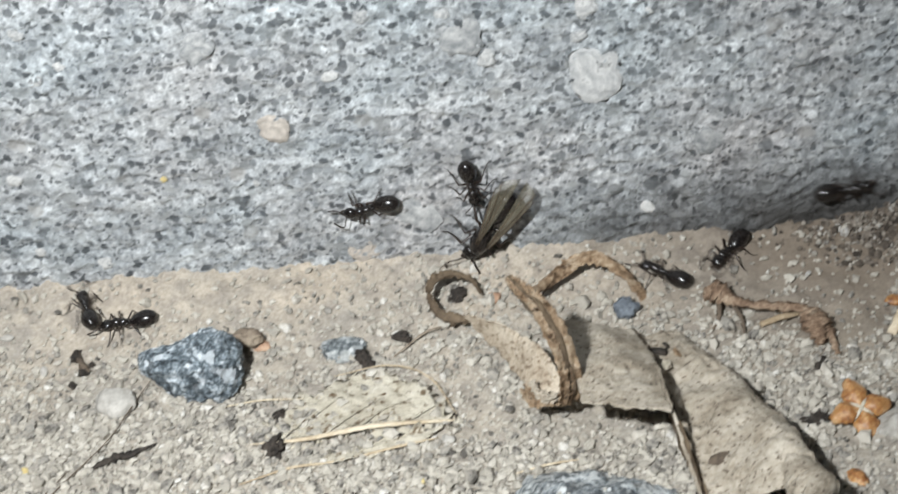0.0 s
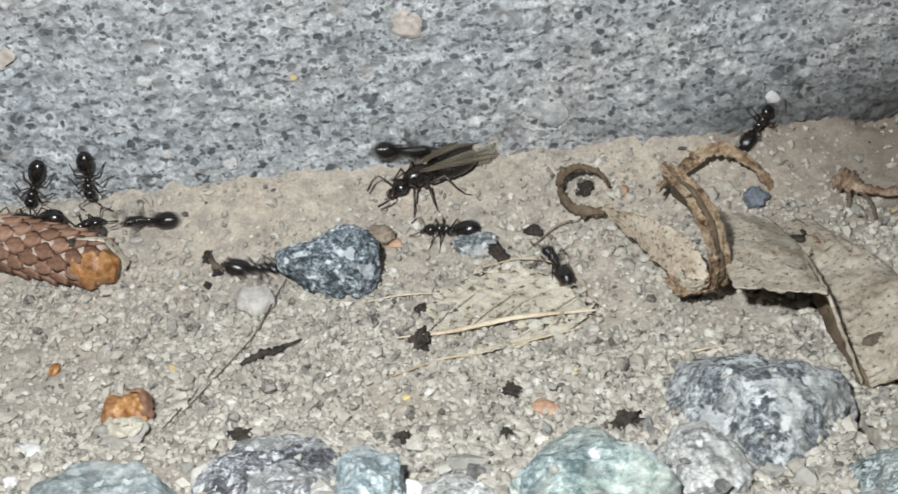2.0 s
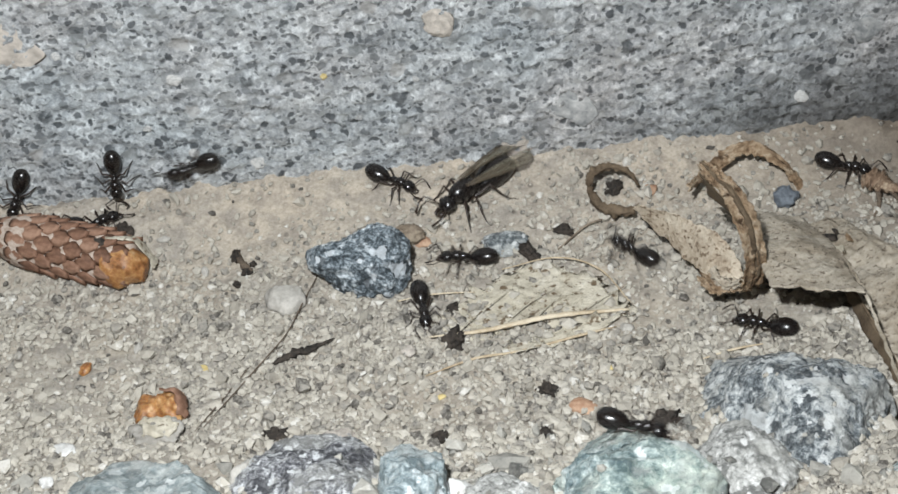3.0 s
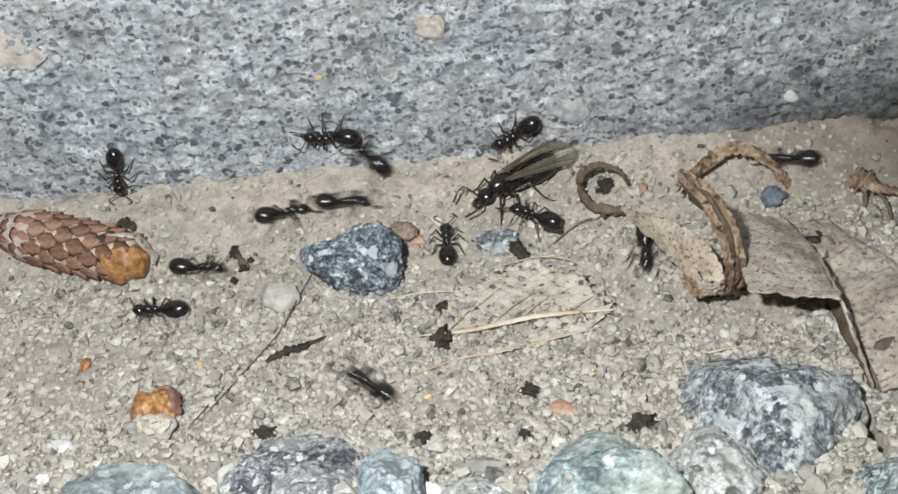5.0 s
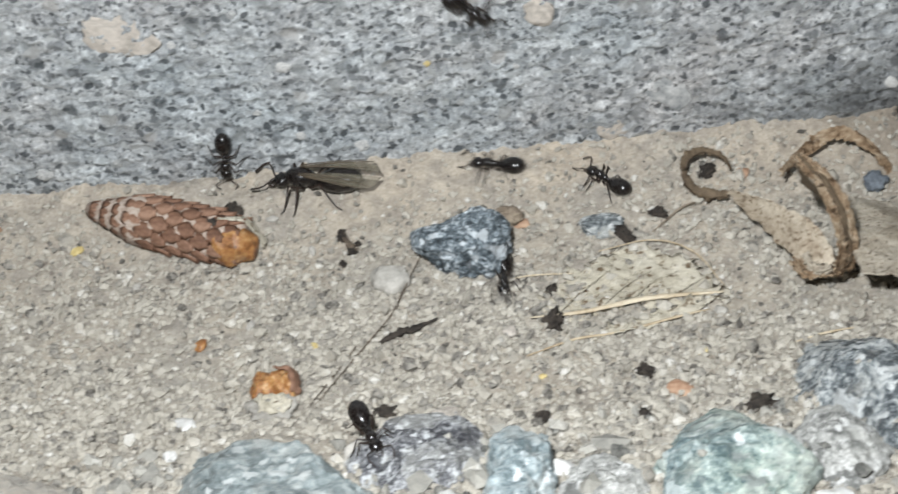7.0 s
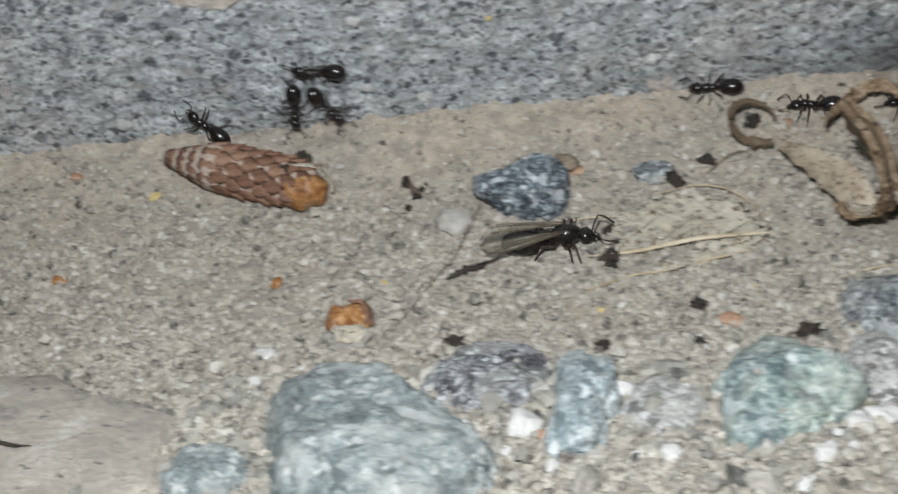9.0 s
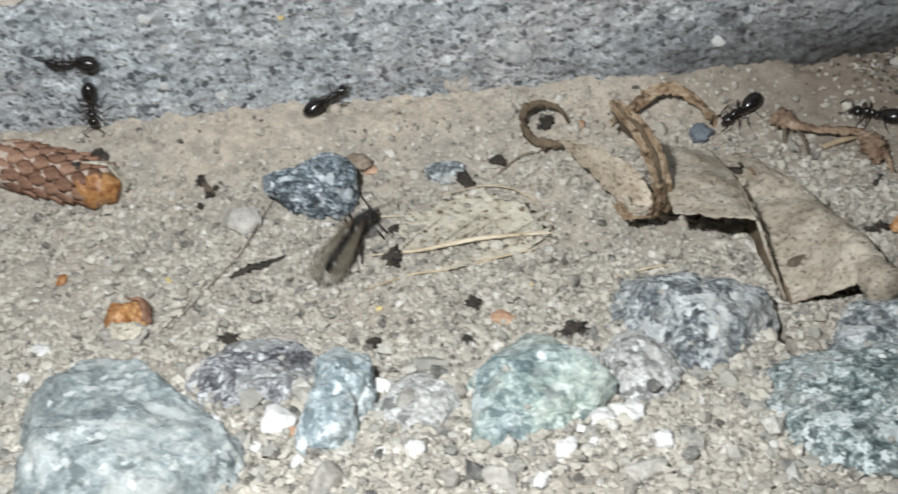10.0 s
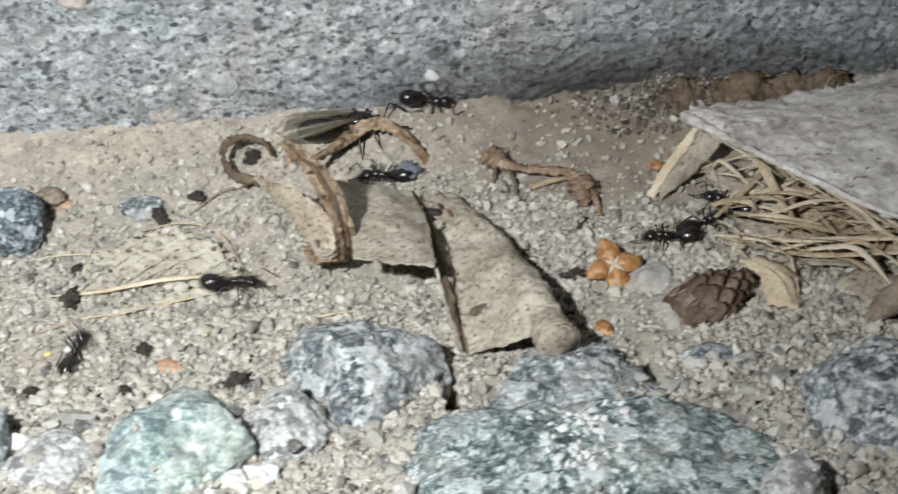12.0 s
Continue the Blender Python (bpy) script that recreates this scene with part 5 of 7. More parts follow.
def build_cones():
    c = cone("long_cone", at(-20.3, -6.8, 0.1, 20, 4, -19), 15.5, 2.75, 11, 9, CONE_SCALE, "slender red-brown scaly cone lying on pale dust", lambda u: min(1, 0.25 + 2.2 * u) * (1 if u < 0.75 else 1 - 0.9 * (u - 0.75)), 1.52, -5, 0.91)
    bm = bmesh.new()
    egg(bm, (6.9, -0.6, 0.3), (2.3, 1.8, 1.9), 10, 20, 26)
    for v in bm.verts:
        v.co += Vector((0.3 * noise.noise(v.co * 600), 0.5 * noise.noise(v.co * 700 + Vector((5, 0, 0))), 0.5 * noise.noise(v.co * 700 + Vector((0, 7, 0))) + 0.2 * noise.noise(v.co * 2200))) * MM
    part("husk", bm, AMBER, c, "amber translucent end husk")
    bm = bmesh.new()
    loft(bm, [(5.2, 1.4, 1.0), (7.4, 2.1, 0.6), (9.4, 1.0, -0.6)], [(5.6, 0.8, 2.4), (8.0, 1.0, 2.0), (9.8, -0.4, 0.0)], 0.3, 12, 8, 0.12, 0.12, 20)
    part("papery_skin", bm, SKELETON, c, "pale papery skin")
    # a black lump on the husk stands for the dark inside its hole
    bm = bmesh.new()
    stone_mesh(bm, (0.55, 0.45, 0.35), 333, 3, 0.3, 3)
    part("pit", bm, BLACK_CRUMB, c).matrix_basis = at(5.0, 0.4, 2.3)
    c = cone("small_cone", look((67.4 * MM, -29.2 * MM, 2.4 * MM), (71.4 * MM, -27.0 * MM, 2.6 * MM)) @ Euler((0, radians(90), 0)).to_matrix().to_4x4(), 7.4, 2.5, 6, 8, CONE_DARK, "dark brown scaly conifer cone half in the sand", lambda u: (0.9 + 0.4 * u if u < 0.25 else 1 - 0.93 * ((u - 0.25) / 0.75) ** 1.5), 2.0, -3, 1.2, CONE_DARK)
    stone("sand_lump", (64.2, -29.9, 1.2), (1.8, 2.7, 2.0), 340, SLAB, "crumbly sandy lump at the cone's foot", "lump", bumps=0.45, fine=0.2)


def build_husks():
    h = thing("seed_husk", at(-8.8, -28.5, 1.3), "broken amber seed husk with a white papery base", "seed husk")
    # a crumpled shell, torn open in front, over a papery base
    for centre, radii, turn in (((-0.95, 0.2, 0.35), (1.35, 1.55, 1.15), 25), ((0.55, 0.3, 0.55), (1.25, 1.9, 1.3), -12)):
        bm = bmesh.new()
        egg(bm, centre, radii, turn, 36, 40, 0.1)
        for v in bm.verts:
            n = (v.co - Vector(centre) * MM).normalized()
            v.co += n * (0.3 * noise.noise(v.co * 500) + 0.3 * noise.noise(v.co * 1100 + Vector((5, 0, 0))) - 0.3 * abs(noise.noise(v.co * 800 + Vector((0, 7, 0)))) + 0.12 * noise.noise(v.co * 3000)) * MM
        part("shell", bm, AMBER, h, "glossy amber shell")
    for left, right, seed in (([(-0.2, 2.1, 0.8), (1.2, 1.7, 1.1), (1.8, 0.4, 0.9), (1.6, -0.9, 0.4)], [(-0.1, 1.4, 1.7), (0.7, 1.0, 1.9), (1.1, 0.1, 1.7), (1.1, -0.9, 1.2)], 31),):
        bm = bmesh.new()
        loft(bm, left, right, 0.35, 22, 12, 0.12, 0.2, seed, 0.35)
        part("flap", bm, CONE_SCALE, h, "torn red-brown flap")
    for left, right, seed, m in (([(-2.6, -2.0, 0.9), (-1.2, -3.6, 1.4), (0.6, -3.7, 1.45), (1.7, -2.5, 1.2)], [(-2.0, -0.9, 0.8), (-0.8, -1.2, 1.3), (0.5, -1.4, 1.4), (1.4, -1.2, 1.1)], 81, PALE_STONE),
                                 ([(-1.4, -2.8, 1.5), (-0.1, -3.2, 1.7), (1.3, -2.5, 1.6)], [(-1.2, -1.0, 1.5), (-0.1, -1.1, 1.75), (1.0, -1.2, 1.6)], 83, SKELETON)):
        bm = bmesh.new()
        loft(bm, left, right, 0.15, 30, 18, 0.12, 0.28, seed, 0.6)
        part("base", bm, m, h, "off-white papery base")
    f = thing("flower_husk", at(60.0, -23.4, 0.5), "orange four-lobed dry flower husk on the sand", "flower husk")
    for k in range(4):
        bm = bmesh.new()
        n = 2.5 + 0.25 * (k % 2)
        loft(bm, [(0.15, -0.15, 0.85), (0.75, -0.8, 0.95), (1.45, -0.95, 0.95), (n, -0.3, 0.45)], [(0.15, 0.15, 0.85), (0.75, 0.8, 0.95), (1.45, 0.95, 0.95), (n, 0.3, 0.45)], 0.45, 20, 12, 0.3, 0.12, k * 5.0, 0.15)
        part("lobe", bm, AMBER, f).matrix_basis = pose(0, 0, 0, 0, 0, 12 + 90 * k)
    bm = bmesh.new()
    stone_mesh(bm, (1.3, 1.3, 0.75), 360, 3, 0.2, 4)
    part("cup", bm, RUST, f, "rust-brown cup under the lobes").matrix_basis = at(0, 0, 0.35)
    for k in range(4):
        bm = bmesh.new()
        tube(bm, [(0, 0, 1.12), (0.5, 0, 1.12), (1.05, 0, 1.0)], [0.2, 0.16, 0.05], 6, 10, 0.7, 0.4)
        part("seam", bm, SKELETON, f, "pale seam").matrix_basis = pose(0, 0, 0, 0, 0, 57 + 90 * k)
    f.matrix_world = at(60.0, -23.6, 0.4, 18, 0, 0)


def build_grass_clump():
    clump = thing("dry_grass_clump", at(0, 0, 0), "tangled clump of pale dry grass blades and straws", "grass")
    rnd = random.Random(9)

    def on(x, y, up):
        return (x, y, level(x, y) + up)

    named = [([on(64.8, -13.6, 0.3), on(67.2, -11.0, 2.0), on(69.6, -9.2, 5.0)], 0.75), ([on(69.2, -20.0, 0.6), on(74.0, -22.8, 2.2), on(80, -24.5, 3.0), on(90, -26, 3.2)], 0.35),
             ([on(70.0, -20.4, 0.5), on(76.0, -24.6, 1.6), on(84.0, -26.4, 2.6), on(92, -27.5, 2.6)], 0.3), ([on(73.4, -9.8, 5.5), on(74.5, -15.0, 4.5), on(76.6, -20.8, 1.5), on(78, -23, 0.8)], 0.5),
             ([on(78.0, -14.0, 6.0), on(80.4, -20.0, 4.5), on(86, -24, 2.4)], 0.5), ([on(75.0, -24.0, 1.6), on(74.6, -28.0, 0.9), on(74.2, -30.8, 0.4)], 0.2)]
    for k in range(190):
        x, y = rnd.uniform(68.5, 88), rnd.uniform(-27, -8)
        y = min(y, -8 - 0.55 * (x - 69) * rnd.random())
        a, n = rnd.choice((rnd.uniform(-0.9, -0.3), rnd.uniform(-1.3, -0.5), rnd.uniform(-0.5, 0.2), rnd.uniform(0.3, 1.2))), rnd.uniform(3, 11)
        x2, y2 = x + n * math.cos(a), max(-31, y + n * math.sin(a))
        up = rnd.uniform(0.3, 3.6)
        named.append(([on(x, y, up), on((x + x2) / 2 + rnd.uniform(-1, 1), (y + y2) / 2 + rnd.uniform(-1, 1), up + rnd.uniform(0, 1.4)), on(x2, y2, max(0.3, up - rnd.uniform(0, 2)))], rnd.choice((rnd.uniform(0.04, 0.1), rnd.uniform(0.06, 0.15), rnd.uniform(0.2, 0.42)))))
    for k, (x, y, n, a) in enumerate(((72, -14, 6, -45), (78, -19, 7, -20), (82, -24, 7, 10), (75, -24, 6, -30), (86, -29, 7, -10), (80, -14, 7, 15), (69, -11, 5, -50), (75, -18, 7, -35), (80, -22, 6, -40))):
        bm = bmesh.new()
        c, q = n * math.cos(radians(a)), n * math.sin(radians(a))
        loft(bm, [on(x, y, 0.5), on(x + c * 0.5, y + q * 0.5, 1.3), on(x + c, y + q, 0.6)], [on(x - q * 0.5, y + c * 0.5, 0.4), on(x + c * 0.5 - q * 0.6, y + q * 0.5 + c * 0.6, 1.0), on(x + c - q * 0.4, y + q + c * 0.4, 0.5)], 0.4, 18, 12, 0.12, 0.3, 50 + k, 0.7)
        part("leaf_scrap", bm, (LEAF, LEAF_ROLL, STRAW)[k % 3], clump, "torn scrap of dead leaf")
    for k, (pts, r) in enumerate(named):
        bm = bmesh.new()
        tube(bm, pts, [r * 0.5, r, r * 0.9, r * 0.3], 8, 18, 0.7 if r < 0.16 else 0.2, 0.45, k)
        part("straw", bm, STRAW, clump)
    for k, (left, right) in enumerate([([on(70.6, -24.0, 0.9), on(71.6, -27.4, 1.0), on(71.8, -30.4, 0.5)], [on(73.4, -24.6, 1.3), on(74.4, -27.6, 1.3), on(74.2, -30.9, 0.5)]),
                                       ([on(66.0, -12.4, 0.6), on(68.6, -10.4, 3.0), on(71.0, -8.6, 5.4)], [on(65.6, -14.2, 0.4), on(69.4, -12.0, 2.4), on(72.6, -9.6, 5.0)]),
                                       ([on(79.0, -18.0, 2.6), on(82.0, -21.0, 2.0), on(84.0, -24.0, 1.4)], [on(81.6, -17.0, 2.8), on(85.0, -20.0, 2.2), on(88.0, -23.0, 1.6)]),
                                       ([on(77.0, -27.6, 0.6), on(79.0, -30.0, 0.9), on(80.0, -32.6, 0.5)], [on(81.0, -26.6, 1.2), on(84.0, -29.0, 1.4), on(85.0, -32.0, 0.8)])]):
        bm = bmesh.new()
        loft(bm, left, right, 0.5, 16, 10, 0.12, 0.25, 30 + k, 0.4)
        part("blade", bm, STRAW if k == 0 else LEAF, clump)
    bm = bmesh.new()
    loft(bm, [(67.6, -13.8, 8.0), (73.6, -20.4, 8.8), (81.0, -28.0, 9.8), (92, -36, 11)], [(68.4, -11.8, 7.6), (77, -9.0, 5.4), (90, -6.0, 5.0), (104, -6, 5)], 0.7, 90, 60, 0.35, 0.2, 40, 0.7)
    sheet = tagged(part("bark_sheet", bm, BARK), "thin grey weathered sheet of bark lying on dry grass", "bark")
    bm = bmesh.new()
    tube(bm, [(67.2, -13.2, 8.0), (67.7, -13.9, 8.2), (70.4, -17.0, 8.5), (73.6, -20.4, 8.8), (77.0, -24.0, 9.3), (81.0, -28.0, 9.8), (92.0, -36.0, 11.0)], [0.5, 0.55, 0.4, 0.3, 0.32, 0.25, 0.2], 12, 70, 0.8, 0.5, 4)
    part("rolled_rim", bm, BARK, sheet, "pale rolled rim")
    for k in range(12):
        # fibres that have come loose along the rim
        bm = bmesh.new()
        u = 68.4 + 1.35 * k
        y, z = -14.6 - 1.06 * (u - 68.4), 8.0 + 0.11 * (u - 68.4)
        tube(bm, [(u, y, z - 0.2), (u + 1.6, y - 1.5, z - 0.5 - 0.1 * (k % 3)), (u + 3.4, y - 3.0 - 0.3 * (k % 2), z - 0.9 - 0.25 * (k % 4))], [0.12, 0.1, 0.04], 5, 14, 0.6, 0.4, k)
        part("fibre", bm, STRAW, sheet)
    for k, (x, w, h) in enumerate(((67.4, 4.5, 0.9), (71.2, 7.0, 1.6), (77.0, 9.0, 1.2))):
        bm = bmesh.new()
        loft(bm, [(x, -3.4, -0.9), (x + w * 0.5, -4.2, -0.9), (x + w, -3.2, -0.8)], [(x + 1.2, -0.9, h * 0.5), (x + w * 0.5, -0.9, h), (x + w - 0.8, -0.9, h * 0.6)], 0.3, 40, 20, 0.16, 0.55, 90 + k, 1.4)
        tagged(part("leaf_scrap", bm, LEAF_DARK), "crumpled brown leaf scrap lying against the kerb", "leaf")
    bm = bmesh.new()
    tube(bm, [(79.4, -33.2, 3.0), (82, -32.2, 4.6), (88, -31, 5.6), (96, -30, 6)], [0.7, 1.5, 1.8, 1.8], 10, 26, 0.8, 0.4, 3)
    tagged(part("wood_splinter", bm, TWIG), "brown splinter of wood with a pale end", "wood")


# ---- ants ----


def limb(bm, points, radii, sides=6):
    return tube(bm, points, radii, sides)


def build_ant(name, label, category, winged):
    """An ant looking along x, with the soil under its middle at the origin: a worker 5 mm long, or a winged queen."""
    ant = thing(name, at(0, 0, 0), label, category)
    k = 1.55 if winged else 1.0
    spec = {
        "gaster": [((-1.75 * k, 0, 0.95 * k), (1.25 * k, 0.80 * k, 0.74 * k), 8, 0.12)],
        "petiole": [((-0.52 * k, 0, 0.88 * k), (0.16 * k, 0.22 * k, 0.36 * k), 0, 0.0), ((-0.36 * k, 0, 0.76 * k), (0.34 * k, 0.15 * k, 0.15 * k), 0, 0.0)],
        "thorax": [((0.62 * k, 0, 1.08 * k), (0.52 * k, 0.43 * k, 0.40 * k), -8, 0.05), ((0.10 * k, 0, 0.98 * k), (0.52 * k, 0.34 * k, 0.36 * k), 10, 0.0)],
        "head": [((1.52 * k, 0, 0.92 * k), (0.60 * k, 0.55 * k, 0.42 * k), 18, 0.1)],
    }
    if winged:
        spec["thorax"] = [((0.45 * k, 0, 1.2 * k), (0.95 * k, 0.60 * k, 0.62 * k), -4, 0.02), ((-0.25 * k, 0, 0.98 * k), (0.5 * k, 0.42 * k, 0.46 * k), 14, 0.0)]
        spec["gaster"] = [((-1.85 * k, 0, 0.95 * k), (1.45 * k, 0.82 * k, 0.72 * k), 6, 0.1)]
        spec["head"] = [((1.65 * k, 0, 0.92 * k), (0.5 * k, 0.5 * k, 0.38 * k), 20, 0.1)]
    made = {}
    for part_name, eggs in spec.items():
        bm = bmesh.new()
        for centre, radii, turn, taper in eggs:
            egg(bm, centre, radii, turn, 12, 16, taper)
        if part_name == "gaster":
            # overlapping rings of the abdomen
            for v in bm.verts:
                u = (v.co.x / MM / k + 3.0) * 2.6
                v.co.z += 0.018 * k * MM * (u - math.floor(u))
        made[part_name] = part(part_name, bm, BLACK_SHELL, ant)
    hx = spec["head"][0][0][0]
    for side in (1, -1):
        bm = bmesh.new()
        egg(bm, (hx + 0.05 * k, 0.46 * k * side, 1.02 * k), (0.13 * k, 0.07 * k, 0.11 * k), 0, 6, 8)
        part("eye", bm, BLACK_SHELL, made["head"])
        bm = bmesh.new()
        limb(bm, [(hx + 0.42 * k, 0.22 * k * side, 0.74 * k), (hx + 0.72 * k, 0.18 * k * side, 0.62 * k), (hx + 0.82 * k, 0.02 * side, 0.56 * k)], [0.13 * k, 0.1 * k, 0.03 * k])
        part("mandible", bm, LEG_SHELL, made["head"])
        bm = bmesh.new()
        limb(bm, [(hx + 0.35 * k, 0.16 * k * side, 1.05 * k), (hx + 0.6 * k, 0.62 * k * side, 1.32 * k), (hx + 0.82 * k, 0.98 * k * side, 1.40 * k), (hx + 1.2 * k, 0.98 * k * side, 1.22 * k), (hx + 1.7 * k, 0.72 * k * side, 0.85 * k)], [0.045 * k, 0.055 * k, 0.05 * k, 0.06 * k, 0.075 * k])
        part("antenna", bm, LEG_SHELL, made["head"])
    for n, (x, sweep, far) in enumerate(((0.62, 42, 1.5), (0.28, -4, 1.55), (-0.05, -42, 1.95))):
        for side in (1, -1):
            a = radians(sweep) if side > 0 else radians(-sweep)
            c, s = math.cos(radians(90) - radians(sweep)), side * math.sin(radians(90) - radians(sweep))
            h = 0.72 * k

            def reach(d, z):
                return (c * d * k, s * d * k, z * k - h)

            bm = bmesh.new()
            limb(bm, [(0, 0, 0), reach(0.22, 0.62), reach(0.78 * far / 1.5, 1.3), reach(1.28 * far / 1.5, 0.42), reach(1.62 * far / 1.5, 0.04), reach(1.95 * far / 1.5, 0.02)], [0.11 * k, 0.09 * k, 0.085 * k, 0.055 * k, 0.035 * k, 0.02 * k])
            leg = part("leg", bm, LEG_SHELL, ant)
            leg.matrix_basis = at(x * k, 0.26 * k * side, h)
    if winged:
        for side in (1, -1):
            for wing_name, root, n_len, wide, splay, lift in (("forewing", (0.4, 0.22, 1.72), 4.9, 0.80, 3, 4), ("hindwing", (0.1, 0.28, 1.58), 3.3, 0.6, 5, 3)):
                bm = bmesh.new()
                rows = []
                for i in range(15):
                    u = i / 14
                    w = wide * (0.25 + 1.35 * u) * math.sqrt(max(0.0, 1 - max(0.0, (u - 0.62) / 0.38) ** 2)) if u > 0 else 0.12
                    rows.append([bm.verts.new((-u * n_len * k * MM, side * (-0.3 * u + v * w) * k * MM, (0.06 * math.sin(9 * v + 3 * u) + 0.12 * math.sin(math.pi * u)) * k * MM)) for v in (0, 0.25, 0.5, 0.75, 1)])
                for a, b in zip(rows, rows[1:]):
                    for j in range(4):
                        bm.faces.new((a[j], b[j], b[j + 1], a[j + 1]))
                bmesh.ops.solidify(bm, geom=bm.faces[:], thickness=0.00003)
                wing = part(wing_name, bm, WING, ant, "smoky translucent wing")
                wing.matrix_basis = at(root[0] * k, root[1] * k * side, root[2] * k, 0, -lift, -splay * side)
                for v0, v1, stop in ((0.95, 0.95, 0.8), (0.55, 0.75, 0.9), (0.25, 0.35, 0.85)):
                    bm = bmesh.new()
                    pts = []
                    for i in range(8):
                        u = i / 7 * stop
                        w = wide * (0.25 + 1.35 * u)
                        v = v0 + (v1 - v0) * u
                        pts.append((-u * n_len * k, side * (-0.3 * u + v * w) * k, 0.03 + (0.06 * math.sin(9 * v + 3 * u) + 0.12 * math.sin(math.pi * u)) * k))
                    tube(bm, pts, [0.07, 0.05, 0.03], 5)
                    part("vein", bm, WING_VEIN, wing)
    return ant


def build_ants():
    queen = build_ant("winged_queen_ant", "large black winged queen ant with smoky folded wings", "ant", True)
    worker = build_ant("worker_ant", "shiny black worker ant running over soil and kerb", "ant", False)
    ants = {"queen": queen, "resting": worker}
    worker["group"] = "worker ants"
    for name in TRAILS:
        if name not in ants:
            ants[name] = copy_thing(worker, at(0, 0, 0))
    worker["label"] = "shiny black worker ant resting upright on the kerb"
    return ants


# Trails: seconds, surface (0 soil and what lies on it, 1 kerb face, 2 soil under the leaf), place along the kerb, the other place on that surface, heading.
TRAILS = {}
TRAILS['queen'] = [
    (0, 1, 31.8, 2.8, -122), (0.2, 1, 30.1, 2.0, -143), (0.4, 1, 29.2, 0.6, -167), (0.5, 1, 29.1, 0.1, -164), (0.6, 1, 28.1, 0.8, -161), (0.8, 1, 24.3, -0.3, -161),
    (1, 0, 19.5, -3.6, -127), (1.2, 0, 16.8, -4.0, -126), (1.4, 0, 16.2, -3.2, -146), (1.5, 0, 15.4, -2.9, -149), (1.8, 0, 15.4, -3.0, -163), (2, 0, 15.1, -2.8, -156),
    (2.2, 0, 14.9, -4.2, -152), (2.5, 0, 15.7, -2.7, -142), (2.8, 0, 16.5, -3.1, -140), (3, 0, 16.3, -4.5, -143), (3.2, 0, 16.1, -6.6, -145), (4, 0, 17.9, -5.4, -152),
    (4.8, 0, 20.0, -4.0, -158), (5, 0, 20.5, -4.7, -151), (5.2, 0, 21.0, -4.7, -179), (5.4, 0, 22.5, -4.3, -195), (5.5, 0, 22.9, -2.2, -203), (5.6, 0, 22.9, -2.0, -217),
    (5.8, 0, 21.1, -1.6, -201), (6, 0, 20.3, -2.3, -175), (6.2, 0, 15.6, -4.4, -152), (6.4, 0, 12.4, -3.8, -175), (6.5, 0, 7.8, -3.4, -169), (6.6, 0, 3.6, -4.1, -182),
    (6.8, 0, 0.1, -3.7, -188), (7, 0, -7.3, -2.8, -188), (7.2, 0, -7.7, -5.2, -120), (7.6, 0, -10.1, -19.4, -73), (8.2, 0, -5.7, -21.5, -33), (8.8, 0, 4.0, -18.3, -15),
    (9, 0, 9.5, -20.2, 3), (9.2, 0, 11.9, -20.1, -14), (9.4, 0, 11.2, -21.8, -46), (9.5, 0, 10.9, -24.2, -72), (9.6, 0, 10.7, -25.0, -60), (9.7, 0, 11.1, -24.8, -22),
    (9.8, 0, 11.4, -24.6, 17), (10, 0, 10.8, -19.8, 62), (10.2, 0, 13.9, -15.7, 54), (10.4, 0, 16.7, -12.4, 53), (10.5, 0, 18.9, -9.6, 58), (10.6, 0, 20.9, -7.7, 73),
    (10.8, 0, 23.5, -4.1, 38), (11, 0, 29.8, -3.7, 20), (11.5, 0, 35.8, -2.4, 10), (12, 0, 38.4, -3.0, 6),
]
TRAILS['resting'] = [
    (0, 1, -14.8, 1.9, -95), (12, 1, -14.8, 1.9, -95),
]
